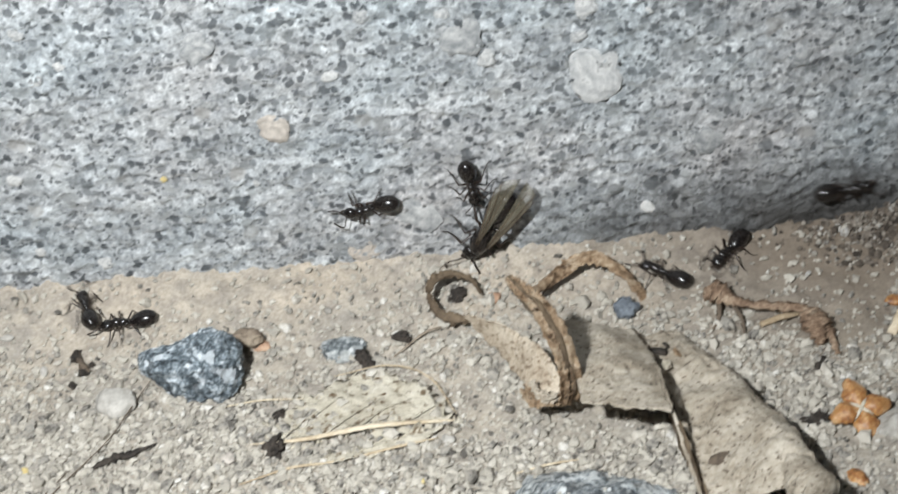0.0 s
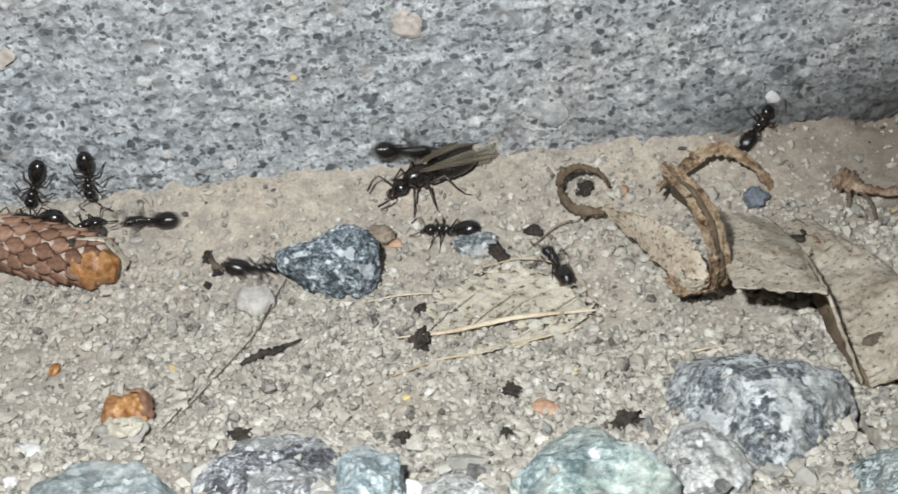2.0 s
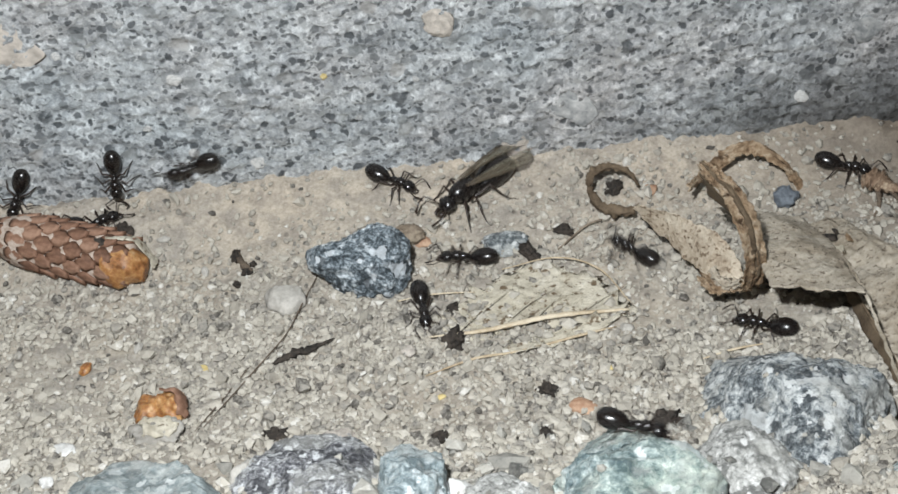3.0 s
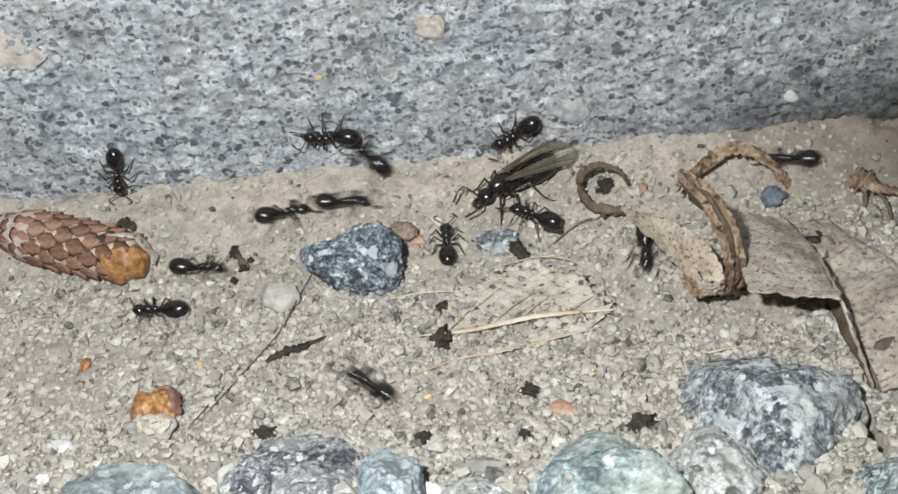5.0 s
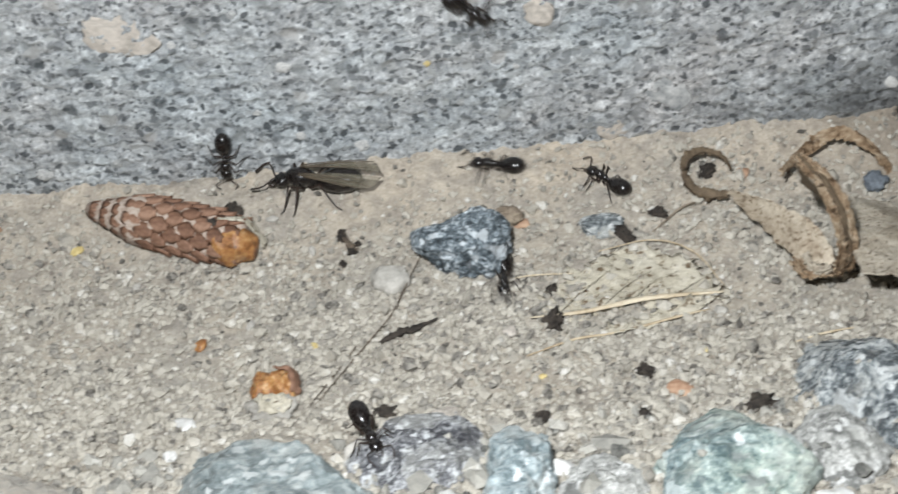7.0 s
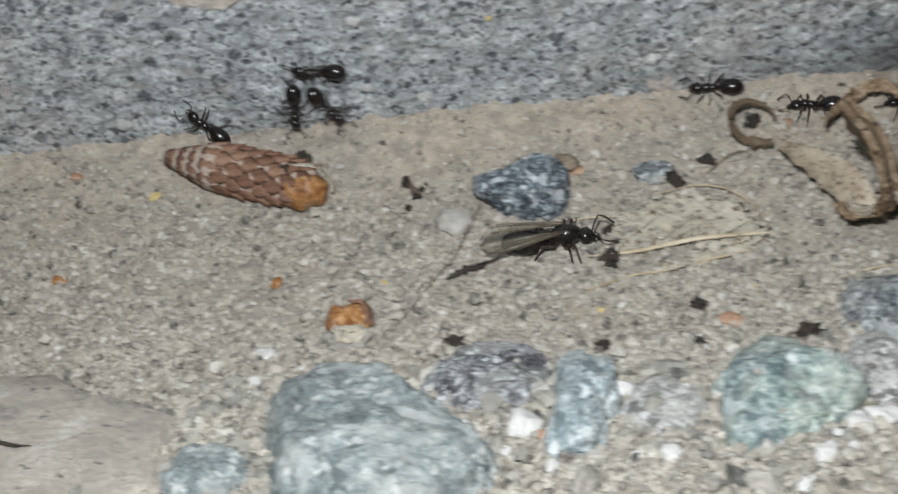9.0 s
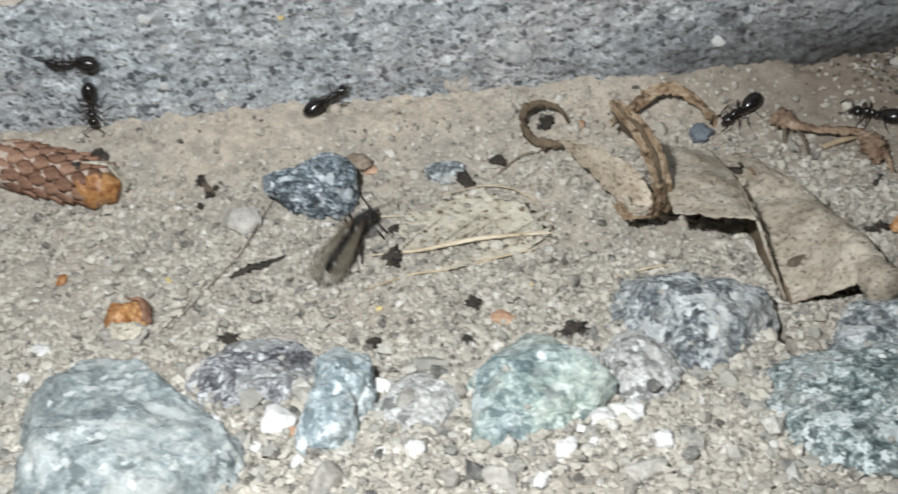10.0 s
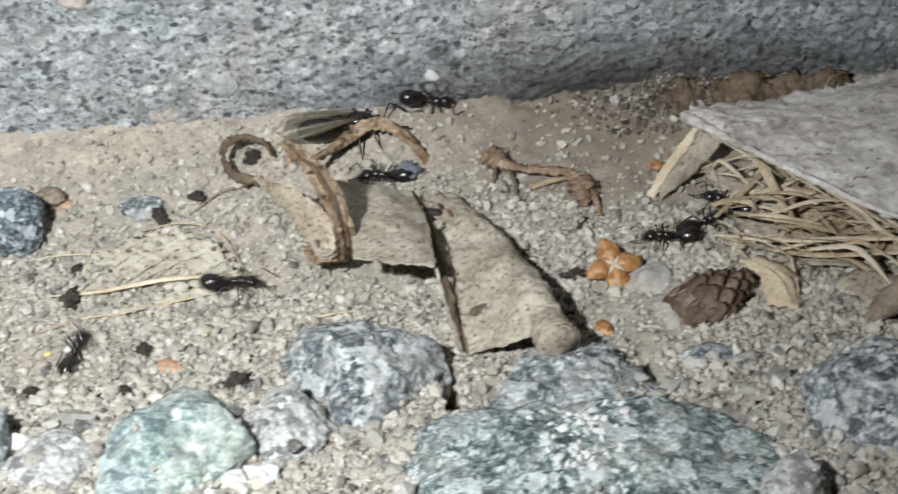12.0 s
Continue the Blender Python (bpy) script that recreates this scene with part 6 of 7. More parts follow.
TRAILS['wl'] = [
    (0, 1, 21.8, 6.2, -167), (0.07, 1, 20.9, 4.7, -161), (0.2, 0, 13.7, -6.8, -121), (0.4, 0, 8.8, -6.8, -171), (0.5, 0, 4.3, -7.6, -179), (0.6, 0, 4.1, -6.7, -221),
    (0.8, 0, 4.4, -5.5, -258), (1, 0, 3.1, -4.1, -247), (1.2, 0, -2.1, -5.1, -188), (1.4, 0, -7.2, -6.2, -120), (1.5, 0, -2.6, -9.0, -51), (1.6, 0, 0.0, -11.8, -41),
    (1.8, 0, -3.5, -9.2, -23), (2, 0, 0.2, -11.0, -9), (2.2, 0, 1.5, -17.3, -68), (2.4, 0, 2.5, -23.8, -40), (2.5, 0, 7.5, -22.5, -12), (2.7, 0, 15.3, -33.1, -31),
    (3, 0, 26.1, -41.2, -24), (3.1, 0, 27.3, -39.1, 26), (3.2, 0, 28.6, -36.9, 75), (4.2, 0, 31.4, -20.1, 77), (4.5, 0, 32.2, -15.6, 16), (4.8, 0, 33.0, -11.1, -45),
    (5, 0, 31.6, -13.9, -95), (5.2, 0, 29.8, -22.7, -110), (5.4, 0, 27.8, -24.5, -160), (5.5, 0, 24.1, -25.0, -188), (5.6, 0, 23.7, -24.3, -199),
    (5.8, 0, 19.8, -17.6, -249), (6, 0, 20.1, -12.3, -204), (6.1, 0, 23.4, -13.7, -273), (6.2, 0, 26.7, -15.0, -342), (6.3, 0, 25.9, -12.3, -300),
    (6.4, 0, 25.1, -9.6, -259), (6.5, 0, 26.2, -11.1, -246), (6.6, 0, 24.7, -10.6, -253), (6.8, 0, 22.5, -9.1, -225), (7, 0, 19.7, -5.1, -226),
    (7.2, 0, 18.0, -4.4, -217), (7.6, 0, 22.8, -5.3, -285), (8, 0, 27.6, -6.2, -352), (8.5, 0, 35.9, -8.6, -277), (9, 0, 44.2, -11.0, -202), (9.5, 0, 43.2, -9.2, -187),
    (9.65, 1, 43.5, 5.8, -224), (9.8, 1, 43.8, 5.8, -260), (10, 1, 41.7, 13.0, -253), (10.3, 1, 41.5, 17.2, -253), (12, 1, 49.2, 27.2, -254),
]
TRAILS['companion'] = [
    (0, 1, 31.0, 7.7, -83), (0.2, 1, 30.3, 6.9, -83), (0.4, 1, 30.7, 6.0, -83), (0.5, 1, 30.4, 6.2, -83), (0.6, 1, 30.3, 6.3, -83), (0.8, 1, 28.7, 5.5, -115),
    (1, 1, 24.6, 3.6, -128), (1.2, 1, 21.2, 3.6, -103), (1.4, 0, 22.0, -0.9, -73), (1.5, 0, 22.0, -4.1, -90), (1.6, 0, 21.5, -6.1, -100), (1.7, 0, 19.9, -6.5, -144),
    (1.8, 0, 18.3, -7.0, -189), (2, 0, 16.6, -8.4, -188), (2.2, 0, 13.6, -10.8, -149), (2.3, 0, 12.9, -10.2, -101), (2.4, 0, 12.3, -9.6, -54),
    (2.5, 0, 12.1, -11.2, -55), (2.6, 0, 12.7, -12.3, -116), (2.8, 0, 11.9, -14.4, -92), (3, 0, 11.6, -18.4, -84), (3.2, 0, 12.8, -21.6, -70), (4, 0, 15.0, -32.5, -69),
    (4.4, 0, 15.2, -33.3, -134), (4.8, 0, 15.5, -34.1, -199), (5, 0, 7.9, -27.3, -224), (5.2, 0, 1.0, -19.4, -201), (5.4, 0, -2.3, -20.1, -187),
    (5.5, 0, -4.0, -20.7, -177), (5.6, 0, -8.7, -23.0, -146), (5.8, 0, -9.8, -30.3, -111), (6, 0, -10.1, -34.9, -99), (6.3, 0, -8.5, -48.7, -100),
    (7, 0, -8.0, -100.0, -90), (12, 0, -8.0, -130.0, -90),
]
TRAILS['far'] = [
    (0, 1, 63.4, 4.0, 7), (0.2, 1, 70.5, 0.5, -6), (0.5, 0, 76.5, -2.2, -5), (3.73, 0, 73.9, -8.1, 54), (6.97, 0, 71.4, -13.9, 113), (10.2, 0, 68.8, -19.8, 171),
    (10.8, 0, 51.8, -15.1, 173), (11, 0, 55.5, -15.5, 187), (11.2, 0, 58.7, -17.2, 174), (11.4, 0, 60.0, -18.3, 203), (11.5, 0, 61.3, -18.8, 171),
    (11.6, 0, 61.9, -19.9, 188), (11.67, 0, 63.5, -19.7, 132), (11.73, 0, 65.2, -19.5, 76), (11.8, 0, 66.8, -19.3, 20), (12, 0, 68.9, -18.3, 24),
]
TRAILS['topper'] = [
    (0, 0, 52.8, -3.0, -132), (0.2, 0, 49.6, -2.3, -160), (0.4, 0, 47.4, -0.8, -172), (0.5, 1, 45.1, 0.0, -199), (0.6, 1, 41.4, 4.8, -222), (0.8, 1, 32.1, 12.9, -211),
    (1, 1, 22.7, 18.1, -222), (1.2, 1, 15.5, 22.6, -222), (2, 1, 2.5, 27.8, -187), (2.9, 1, 1.1, 25.6, -143), (3.8, 1, -0.2, 23.3, -100), (4.8, 1, 3.4, 5.9, -162),
    (5, 1, 4.7, 4.3, -185), (5.2, 1, 4.4, 5.6, -114), (5.4, 1, 9.2, 3.5, -46), (5.5, 1, 10.2, 1.7, -51), (5.6, 1, 8.8, 0.8, -98), (5.7, 1, 7.5, 2.2, -136),
    (5.8, 1, 6.1, 3.5, -174), (5.87, 1, 7.8, 2.3, -123), (5.93, 1, 9.4, 1.1, -72), (6, 1, 11.1, -0.1, -21), (6.2, 0, 13.3, -1.8, -16), (6.4, 0, 22.5, -3.9, -6),
    (6.5, 0, 24.9, -2.9, -19), (6.6, 0, 29.6, -2.6, -7), (6.8, 0, 40.4, -1.8, -2), (7, 0, 49.5, -1.2, -9), (7.5, 0, 53.6, -4.3, -10), (7.87, 0, 49.2, -4.7, 45),
    (8.23, 0, 44.8, -5.2, 100), (8.6, 0, 40.4, -5.6, 155), (9.5, 0, 51.7, -4.0, 172), (10, 0, 59.9, -7.6, 158), (10.4, 0, 69.5, -7.6, 119), (10.8, 0, 50.8, -4.1, 176),
    (11, 0, 54.0, -4.1, 177), (11.1, 0, 56.1, -5.7, 227), (11.2, 0, 58.2, -7.3, 277), (11.4, 0, 61.6, -12.5, 282), (11.5, 0, 61.7, -14.6, 277),
    (11.6, 0, 61.4, -15.0, 255), (11.8, 0, 62.0, -18.0, 201), (12, 0, 65.3, -19.9, 174),
]
TRAILS['edge'] = [
    (0, 0, 46.8, -4.7, 142), (0.2, 0, 42.1, -3.5, 150), (0.4, 0, 36.1, -3.3, 162), (0.5, 0, 31.0, -3.9, 175), (0.6, 0, 30.3, -5.5, 190), (0.8, 0, 27.1, -7.5, 188),
    (1, 0, 22.9, -7.8, 168), (1.2, 0, 18.7, -7.9, 172), (1.4, 0, 14.6, -7.5, 158), (1.5, 0, 7.4, -3.3, 149), (1.6, 0, 5.3, -5.6, 204), (1.8, 0, 1.6, -4.8, 173),
    (2, 0, -9.9, -4.3, 174), (2.2, 0, -12.5, -5.3, 116), (2.4, 0, -9.8, -3.4, 87), (2.5, 1, -7.0, 1.1, 72), (2.6, 1, -1.3, 1.7, 18), (2.8, 1, 10.1, 0.9, -14),
    (3, 0, 9.8, -2.2, -34), (3.2, 0, 15.4, -1.1, 15), (3.6, 1, 12.9, -0.3, 49), (4, 1, 10.4, -0.3, 84), (4.4, 0, 10.9, -2.2, 110), (4.8, 0, 11.3, -2.2, 137),
    (5, 1, 7.9, 1.6, 129), (5.2, 1, -2.2, 0.8, 173), (5.4, 1, -4.3, 3.2, 173), (5.6, 1, -5.7, 4.1, 145), (5.75, 1, -13.3, 9.3, 152), (5.9, 1, -20.2, 13.6, 159),
    (6, 1, -25.8, 16.9, 159), (6.2, 1, -35.0, 21.2, 173), (6.6, 1, -65.9, 24.7, 173), (7.6, 1, -79.4, 17.3, 237), (7.95, 1, -68.0, 13.0, 288), (8.3, 1, -56.5, 8.7, 339),
    (8.6, 1, -39.3, 5.0, 339), (8.67, 1, -34.8, 5.0, 375), (8.73, 0, -30.3, -0.8, 410), (8.8, 0, -25.8, -0.8, 446), (8.9, 1, -24.8, 0.9, 469), (9, 1, -23.8, 0.9, 492),
    (9.2, 1, -19.8, 6.3, 453), (9.4, 1, -18.1, 16.0, 461), (9.6, 1, -17.0, 23.7, 461), (12, 1, -6.4, 28.8, 495),
]
TRAILS['wanderer'] = [
    (0, 0, -0.4, -5.4, -173), (0.2, 0, -2.2, -6.4, -184), (0.4, 0, -11.0, -3.1, -198), (0.5, 0, -10.6, -4.6, -182), (0.6, 0, -11.0, -4.7, -221),
    (0.8, 0, -9.3, -4.2, -277), (1, 0, -11.5, -2.2, -254), (1.07, 0, -10.5, -2.2, -283), (1.13, 1, -9.5, -0.1, -313), (1.2, 1, -8.5, -0.1, -342),
    (1.3, 1, -9.6, 0.9, -279), (1.4, 1, -10.7, 1.9, -215), (1.45, 1, -9.4, 1.4, -285), (1.5, 1, -8.1, 0.9, -354), (1.6, 1, -6.5, 0.1, -331), (1.7, 1, -11.1, 0.8, -259),
    (1.8, 1, -15.7, 1.5, -188), (1.9, 1, -17.8, 1.5, -150), (2, 1, -19.8, 1.5, -112), (2.5, 1, -20.2, 1.8, -97), (2.6, 1, -21.4, 0.9, -104), (2.8, 1, -23.9, -0.1, -112),
    (3, 1, -23.9, 0.5, -112), (3.1, 0, -24.1, -1.4, -91), (3.2, 0, -24.3, -1.4, -70), (4, 0, -10.5, -1.8, -7), (4.8, 0, -1.3, -4.8, -5), (5, 0, 5.8, -4.6, -6),
    (5.2, 0, 13.0, -4.7, -21), (5.4, 0, 13.2, -6.1, -31), (5.5, 0, 12.9, -6.3, -31), (5.6, 0, 12.6, -7.8, -60), (5.8, 0, 12.6, -9.9, -77), (5.9, 0, 12.9, -13.4, -119),
    (6, 0, 13.2, -16.8, -161), (6.2, 0, 6.9, -19.0, -187), (6.4, 0, -0.9, -20.7, -189), (6.5, 0, -1.1, -21.0, -198), (6.6, 0, -2.5, -24.1, -138),
    (6.8, 0, -1.6, -33.7, -98), (7, 0, -0.5, -38.2, -68), (7.2, 0, -2.4, -47.4, -75), (8, 0, -11.4, -64.2, -88), (9, 0, -10.2, -62.3, -146), (10, 0, -8.5, -60.3, -204),
    (11, 0, -7.2, -57.8, -262), (11.3, 0, 1.2, -45.8, -290), (11.5, 0, 4.1, -33.5, -340), (11.6, 0, 7.9, -35.0, -367), (11.8, 0, 15.3, -37.7, -350),
    (12, 0, 15.2, -29.4, -285),
]
TRAILS['left_pair'] = [
    (0, 0, -4.0, -3.3, 110), (0.2, 0, -8.3, -1.3, 124), (0.4, 1, -12.8, 0.1, 131), (0.6, 1, -16.6, 0.0, 145), (0.75, 0, -16.6, -2.6, 175), (0.9, 0, -16.7, -2.6, 206),
    (1.2, 0, -15.6, -3.6, 172), (1.5, 0, -17.3, -3.8, 182), (2, 0, -19.7, -4.4, 173), (2.5, 0, -20.0, -3.8, 177), (3, 0, -20.6, -3.5, 170), (3.2, 0, -20.5, -3.4, 169),
    (3.47, 0, -17.1, -4.5, 229), (3.73, 0, -13.6, -5.7, 289), (4, 0, -10.2, -6.8, 348), (4.8, 0, -2.2, -9.5, 381), (5, 0, -7.2, -10.2, 352), (5.07, 0, -8.5, -10.9, 297),
    (5.13, 0, -9.7, -11.7, 242), (5.2, 0, -11.0, -12.4, 186), (5.4, 0, -15.0, -15.1, 173), (5.5, 0, -17.1, -14.6, 159), (5.6, 0, -19.1, -13.6, 157),
    (5.8, 0, -22.8, -11.8, 162), (6, 0, -28.6, -9.7, 172), (6.25, 0, -53.2, -5.6, 175), (6.8, 1, -114.6, 2.9, 172), (12, 0, -140.0, -12.0, 180),
]
TRAILS['right_pair'] = [
    (0, 1, -29.5, 2.2, 18), (0.8, 0, -19.3, -5.7, 39), (1, 0, -15.7, -10.0, 51), (1.2, 0, -10.8, -5.3, 96), (1.5, 0, -15.9, -5.0, 149), (1.8, 0, -16.3, -4.6, 74),
    (2, 0, -15.8, -4.2, 21), (2.5, 0, -16.0, -4.2, 19), (3, 0, -16.7, -3.7, 25), (3.2, 0, -15.9, -3.5, 37), (3.6, 0, -13.9, -7.0, -15), (4, 0, -12.0, -10.6, -66),
    (4.4, 0, -10.6, -13.5, -111), (4.8, 0, -9.2, -16.4, -156), (5, 0, -10.6, -15.7, -186), (5.2, 0, -11.7, -15.6, -245), (5.27, 0, -10.8, -13.3, -190),
    (5.33, 0, -9.9, -10.9, -134), (5.4, 0, -9.0, -8.6, -79), (5.5, 0, -9.0, -7.5, -75), (5.6, 0, -9.3, -5.9, -17), (5.7, 0, -9.5, -4.2, 42), (5.8, 0, -9.8, -2.6, 100),
    (6, 1, -7.3, 3.8, 70), (6.2, 1, -2.7, 9.6, 43), (6.4, 1, 4.2, 14.2, 39), (6.5, 1, 6.0, 18.2, 57), (6.7, 1, 9.0, 19.8, -7), (7, 1, 9.3, 16.9, -43),
    (7.2, 1, 18.6, 7.5, -32), (7.4, 1, 15.2, 6.2, -90), (7.6, 1, 11.9, 4.9, -149), (8.4, 1, -12.2, 8.3, -187), (8.8, 1, -11.3, 6.2, -187), (9, 1, -12.0, 6.9, -187),
    (9.5, 1, -12.5, 7.9, -187), (10, 1, -15.7, 8.1, -186), (10.5, 1, -20.3, 8.4, -186), (12, 1, -19.3, 4.8, -185),
]
TRAILS['leaf_walker'] = [
    (0, 1, -36.9, 3.0, -6), (1.3, 0, -39.6, -6.5, -10), (1.5, 0, -24.5, -7.6, -8), (1.6, 0, -15.9, -7.5, 5), (1.8, 0, 0.1, -6.4, 21), (1.9, 0, 8.1, -2.9, 33),
    (1.95, 1, 10.8, 1.6, 13), (2, 1, 13.6, 1.6, -8), (2.1, 1, 19.9, 2.8, 6), (2.2, 1, 25.8, 0.4, -20), (2.3, 1, 32.6, 0.3, -1), (2.4, 0, 39.0, -1.7, -20),
    (2.5, 0, 45.8, -3.6, -25), (3, 0, 49.4, -5.6, -28), (3.2, 0, 50.1, -6.4, -25), (4.2, 0, 55.7, -7.2, -82), (4.5, 0, 54.4, -6.0, -135), (4.8, 0, 53.1, -4.8, -188),
    (5, 0, 45.3, -4.4, -188), (5.2, 0, 38.7, -2.5, -178), (5.4, 0, 37.5, -3.0, -187), (5.5, 0, 37.1, -2.6, -172), (5.6, 0, 33.9, -2.5, -162), (5.8, 0, 33.5, -5.2, -159),
    (5.87, 0, 34.8, -4.9, -100), (5.93, 0, 36.1, -4.7, -40), (6, 0, 37.4, -4.4, 20), (6.3, 0, 51.1, -4.1, -11), (7, 0, 52.9, -4.5, -4), (7.53, 0, 45.3, -4.4, 55),
    (8.07, 0, 37.8, -4.4, 115), (8.6, 0, 30.2, -4.3, 174), (9.4, 0, 39.7, -2.5, 172), (9.5, 0, 42.0, -1.2, 145), (9.55, 0, 46.0, -2.5, 75), (9.6, 0, 50.1, -3.8, 5),
    (9.67, 0, 49.2, -3.9, -50), (9.73, 0, 48.3, -3.9, -105), (9.8, 0, 47.4, -4.0, -161), (10, 0, 47.4, -6.1, -142), (10.2, 0, 46.3, -6.9, -159),
    (10.4, 0, 45.0, -7.7, -157), (10.5, 0, 44.0, -8.6, -157), (10.6, 0, 43.2, -8.5, -158), (10.8, 0, 42.7, -9.0, -184), (11, 0, 42.5, -9.2, -184),
    (11.5, 0, 42.2, -8.7, -186), (12, 0, 41.0, -8.7, -187),
]
TRAILS['roamer'] = [
    (0, 1, 72.6, 16.8, 174), (1, 1, 48.7, 21.7, 173), (1.1, 1, 34.9, 13.1, 245), (1.2, 1, 21.0, 4.4, 316), (1.4, 1, 22.3, 6.1, 378), (1.5, 1, 27.2, 5.4, 353),
    (1.6, 1, 32.2, 0.9, 334), (1.7, 1, 32.3, -0.3, 317), (1.77, 0, 35.5, -3.0, 342), (1.85, 0, 38.6, -3.0, 366), (1.93, 1, 41.8, 0.1, 392), (2, 1, 44.9, 0.1, 417),
    (2.1, 1, 40.8, 5.5, 490), (2.2, 1, 35.8, 11.3, 500), (2.3, 1, 31.7, 14.0, 521), (2.4, 1, 24.0, 14.6, 527), (2.5, 1, 18.2, 14.8, 530), (2.6, 1, 10.8, 14.6, 545),
    (2.8, 1, 1.1, 5.1, 606), (3, 1, -8.1, 2.4, 558), (3.2, 1, -9.8, 1.2, 604), (4.2, 1, -8.6, 0.8, 642), (4.8, 1, -7.6, -0.2, 712), (5, 0, 0.3, -4.8, 727),
    (5.2, 0, 1.9, -5.6, 705), (5.27, 0, -0.7, -4.7, 648), (5.33, 0, -3.4, -3.8, 592), (5.4, 0, -6.0, -2.9, 535), (5.5, 0, -6.9, -1.5, 519), (5.55, 0, -4.9, -1.9, 452),
    (5.6, 0, -2.9, -2.3, 384), (5.8, 0, 1.8, -4.0, 394), (5.9, 0, -1.2, -4.6, 464), (6, 0, -4.3, -5.2, 534), (6.1, 0, -4.8, -8.7, 576), (6.2, 0, -5.4, -12.1, 618),
    (6.3, 0, -3.0, -11.8, 658), (6.4, 0, -0.5, -11.6, 698), (6.45, 0, 1.0, -9.8, 746), (6.5, 0, 2.5, -8.1, 794), (6.6, 0, 4.6, -6.6, 738), (6.8, 0, 9.9, -7.1, 678),
    (7, 0, 10.0, -16.5, 627), (7.2, 0, 13.5, -22.2, 667), (7.8, 0, 6.8, -29.2, 649), (8, 0, 18.4, -29.2, 613), (8.2, 2, 29.9, -16.0, 576), (8.4, 2, 41.5, -16.0, 540),
    (10.6, 2, 37.5, -15.0, 550), (10.75, 0, 35.4, -15.5, 530), (10.9, 0, 33.2, -15.5, 510), (10.95, 0, 30.7, -13.2, 467), (11, 0, 28.1, -11.0, 424),
    (11.1, 0, 27.4, -10.7, 491), (11.2, 0, 26.6, -10.4, 558), (11.3, 0, 26.9, -12.5, 604), (11.4, 0, 27.2, -14.6, 650), (11.5, 0, 28.3, -15.5, 669),
    (11.6, 0, 29.9, -18.1, 653), (11.8, 0, 30.5, -21.0, 623), (11.9, 0, 29.2, -21.8, 670), (12, 0, 27.9, -22.5, 717),
]
TRAILS['scout'] = [
    (0, 0, 28.5, -50.3, 79), (1, 0, 27.0, -45.4, 72), (1.2, 0, 28.5, -33.5, 60), (1.4, 0, 30.8, -31.5, 77), (1.5, 0, 30.6, -29.4, 89), (1.6, 0, 29.1, -26.7, 101),
    (1.8, 0, 27.7, -22.9, 99), (2, 0, 25.5, -14.2, 110), (2.2, 0, 24.2, -12.4, 147), (2.4, 0, 20.0, -12.2, 173), (2.5, 0, 17.8, -12.0, 173), (2.6, 0, 16.6, -12.6, 171),
    (2.8, 0, 18.2, -13.6, 172), (3, 0, 15.3, -12.0, 171), (3.2, 0, 14.1, -14.0, 173), (4.2, 0, 14.1, -11.5, 108), (4.8, 0, 14.3, -9.4, 92), (5, 0, 14.6, -9.9, 91),
    (5.2, 0, 15.0, -9.8, 68), (5.4, 0, 15.2, -10.6, 68), (5.5, 0, 15.3, -9.9, 71), (5.6, 0, 15.8, -10.6, 81), (5.8, 0, 17.7, -6.6, 86), (6, 0, 17.6, -7.0, 87),
    (6.2, 0, 16.7, -8.5, 84), (6.4, 0, 16.4, -9.2, 96), (6.5, 0, 15.9, -7.7, 102), (6.6, 0, 15.4, -6.8, 95), (6.8, 0, 15.1, -5.5, 126), (7, 0, 9.8, -2.3, 166),
    (7.2, 0, 0.5, -3.1, 161), (7.8, 0, -9.6, -2.6, 201), (8.1, 0, -12.1, -2.5, 259), (8.4, 0, -14.5, -2.5, 317), (8.8, 0, -10.8, -2.3, 311), (9, 1, -11.5, 1.7, 303),
    (9.2, 1, -14.5, 1.8, 326), (9.35, 1, -17.1, 1.3, 364), (9.5, 1, -19.8, 0.8, 403), (9.6, 0, -20.9, -0.8, 424), (9.7, 0, -22.9, -1.7, 485), (9.8, 0, -25.0, -2.6, 546),
    (10, 0, -29.8, -3.6, 534), (12, 0, -20.7, -2.6, 534),
]
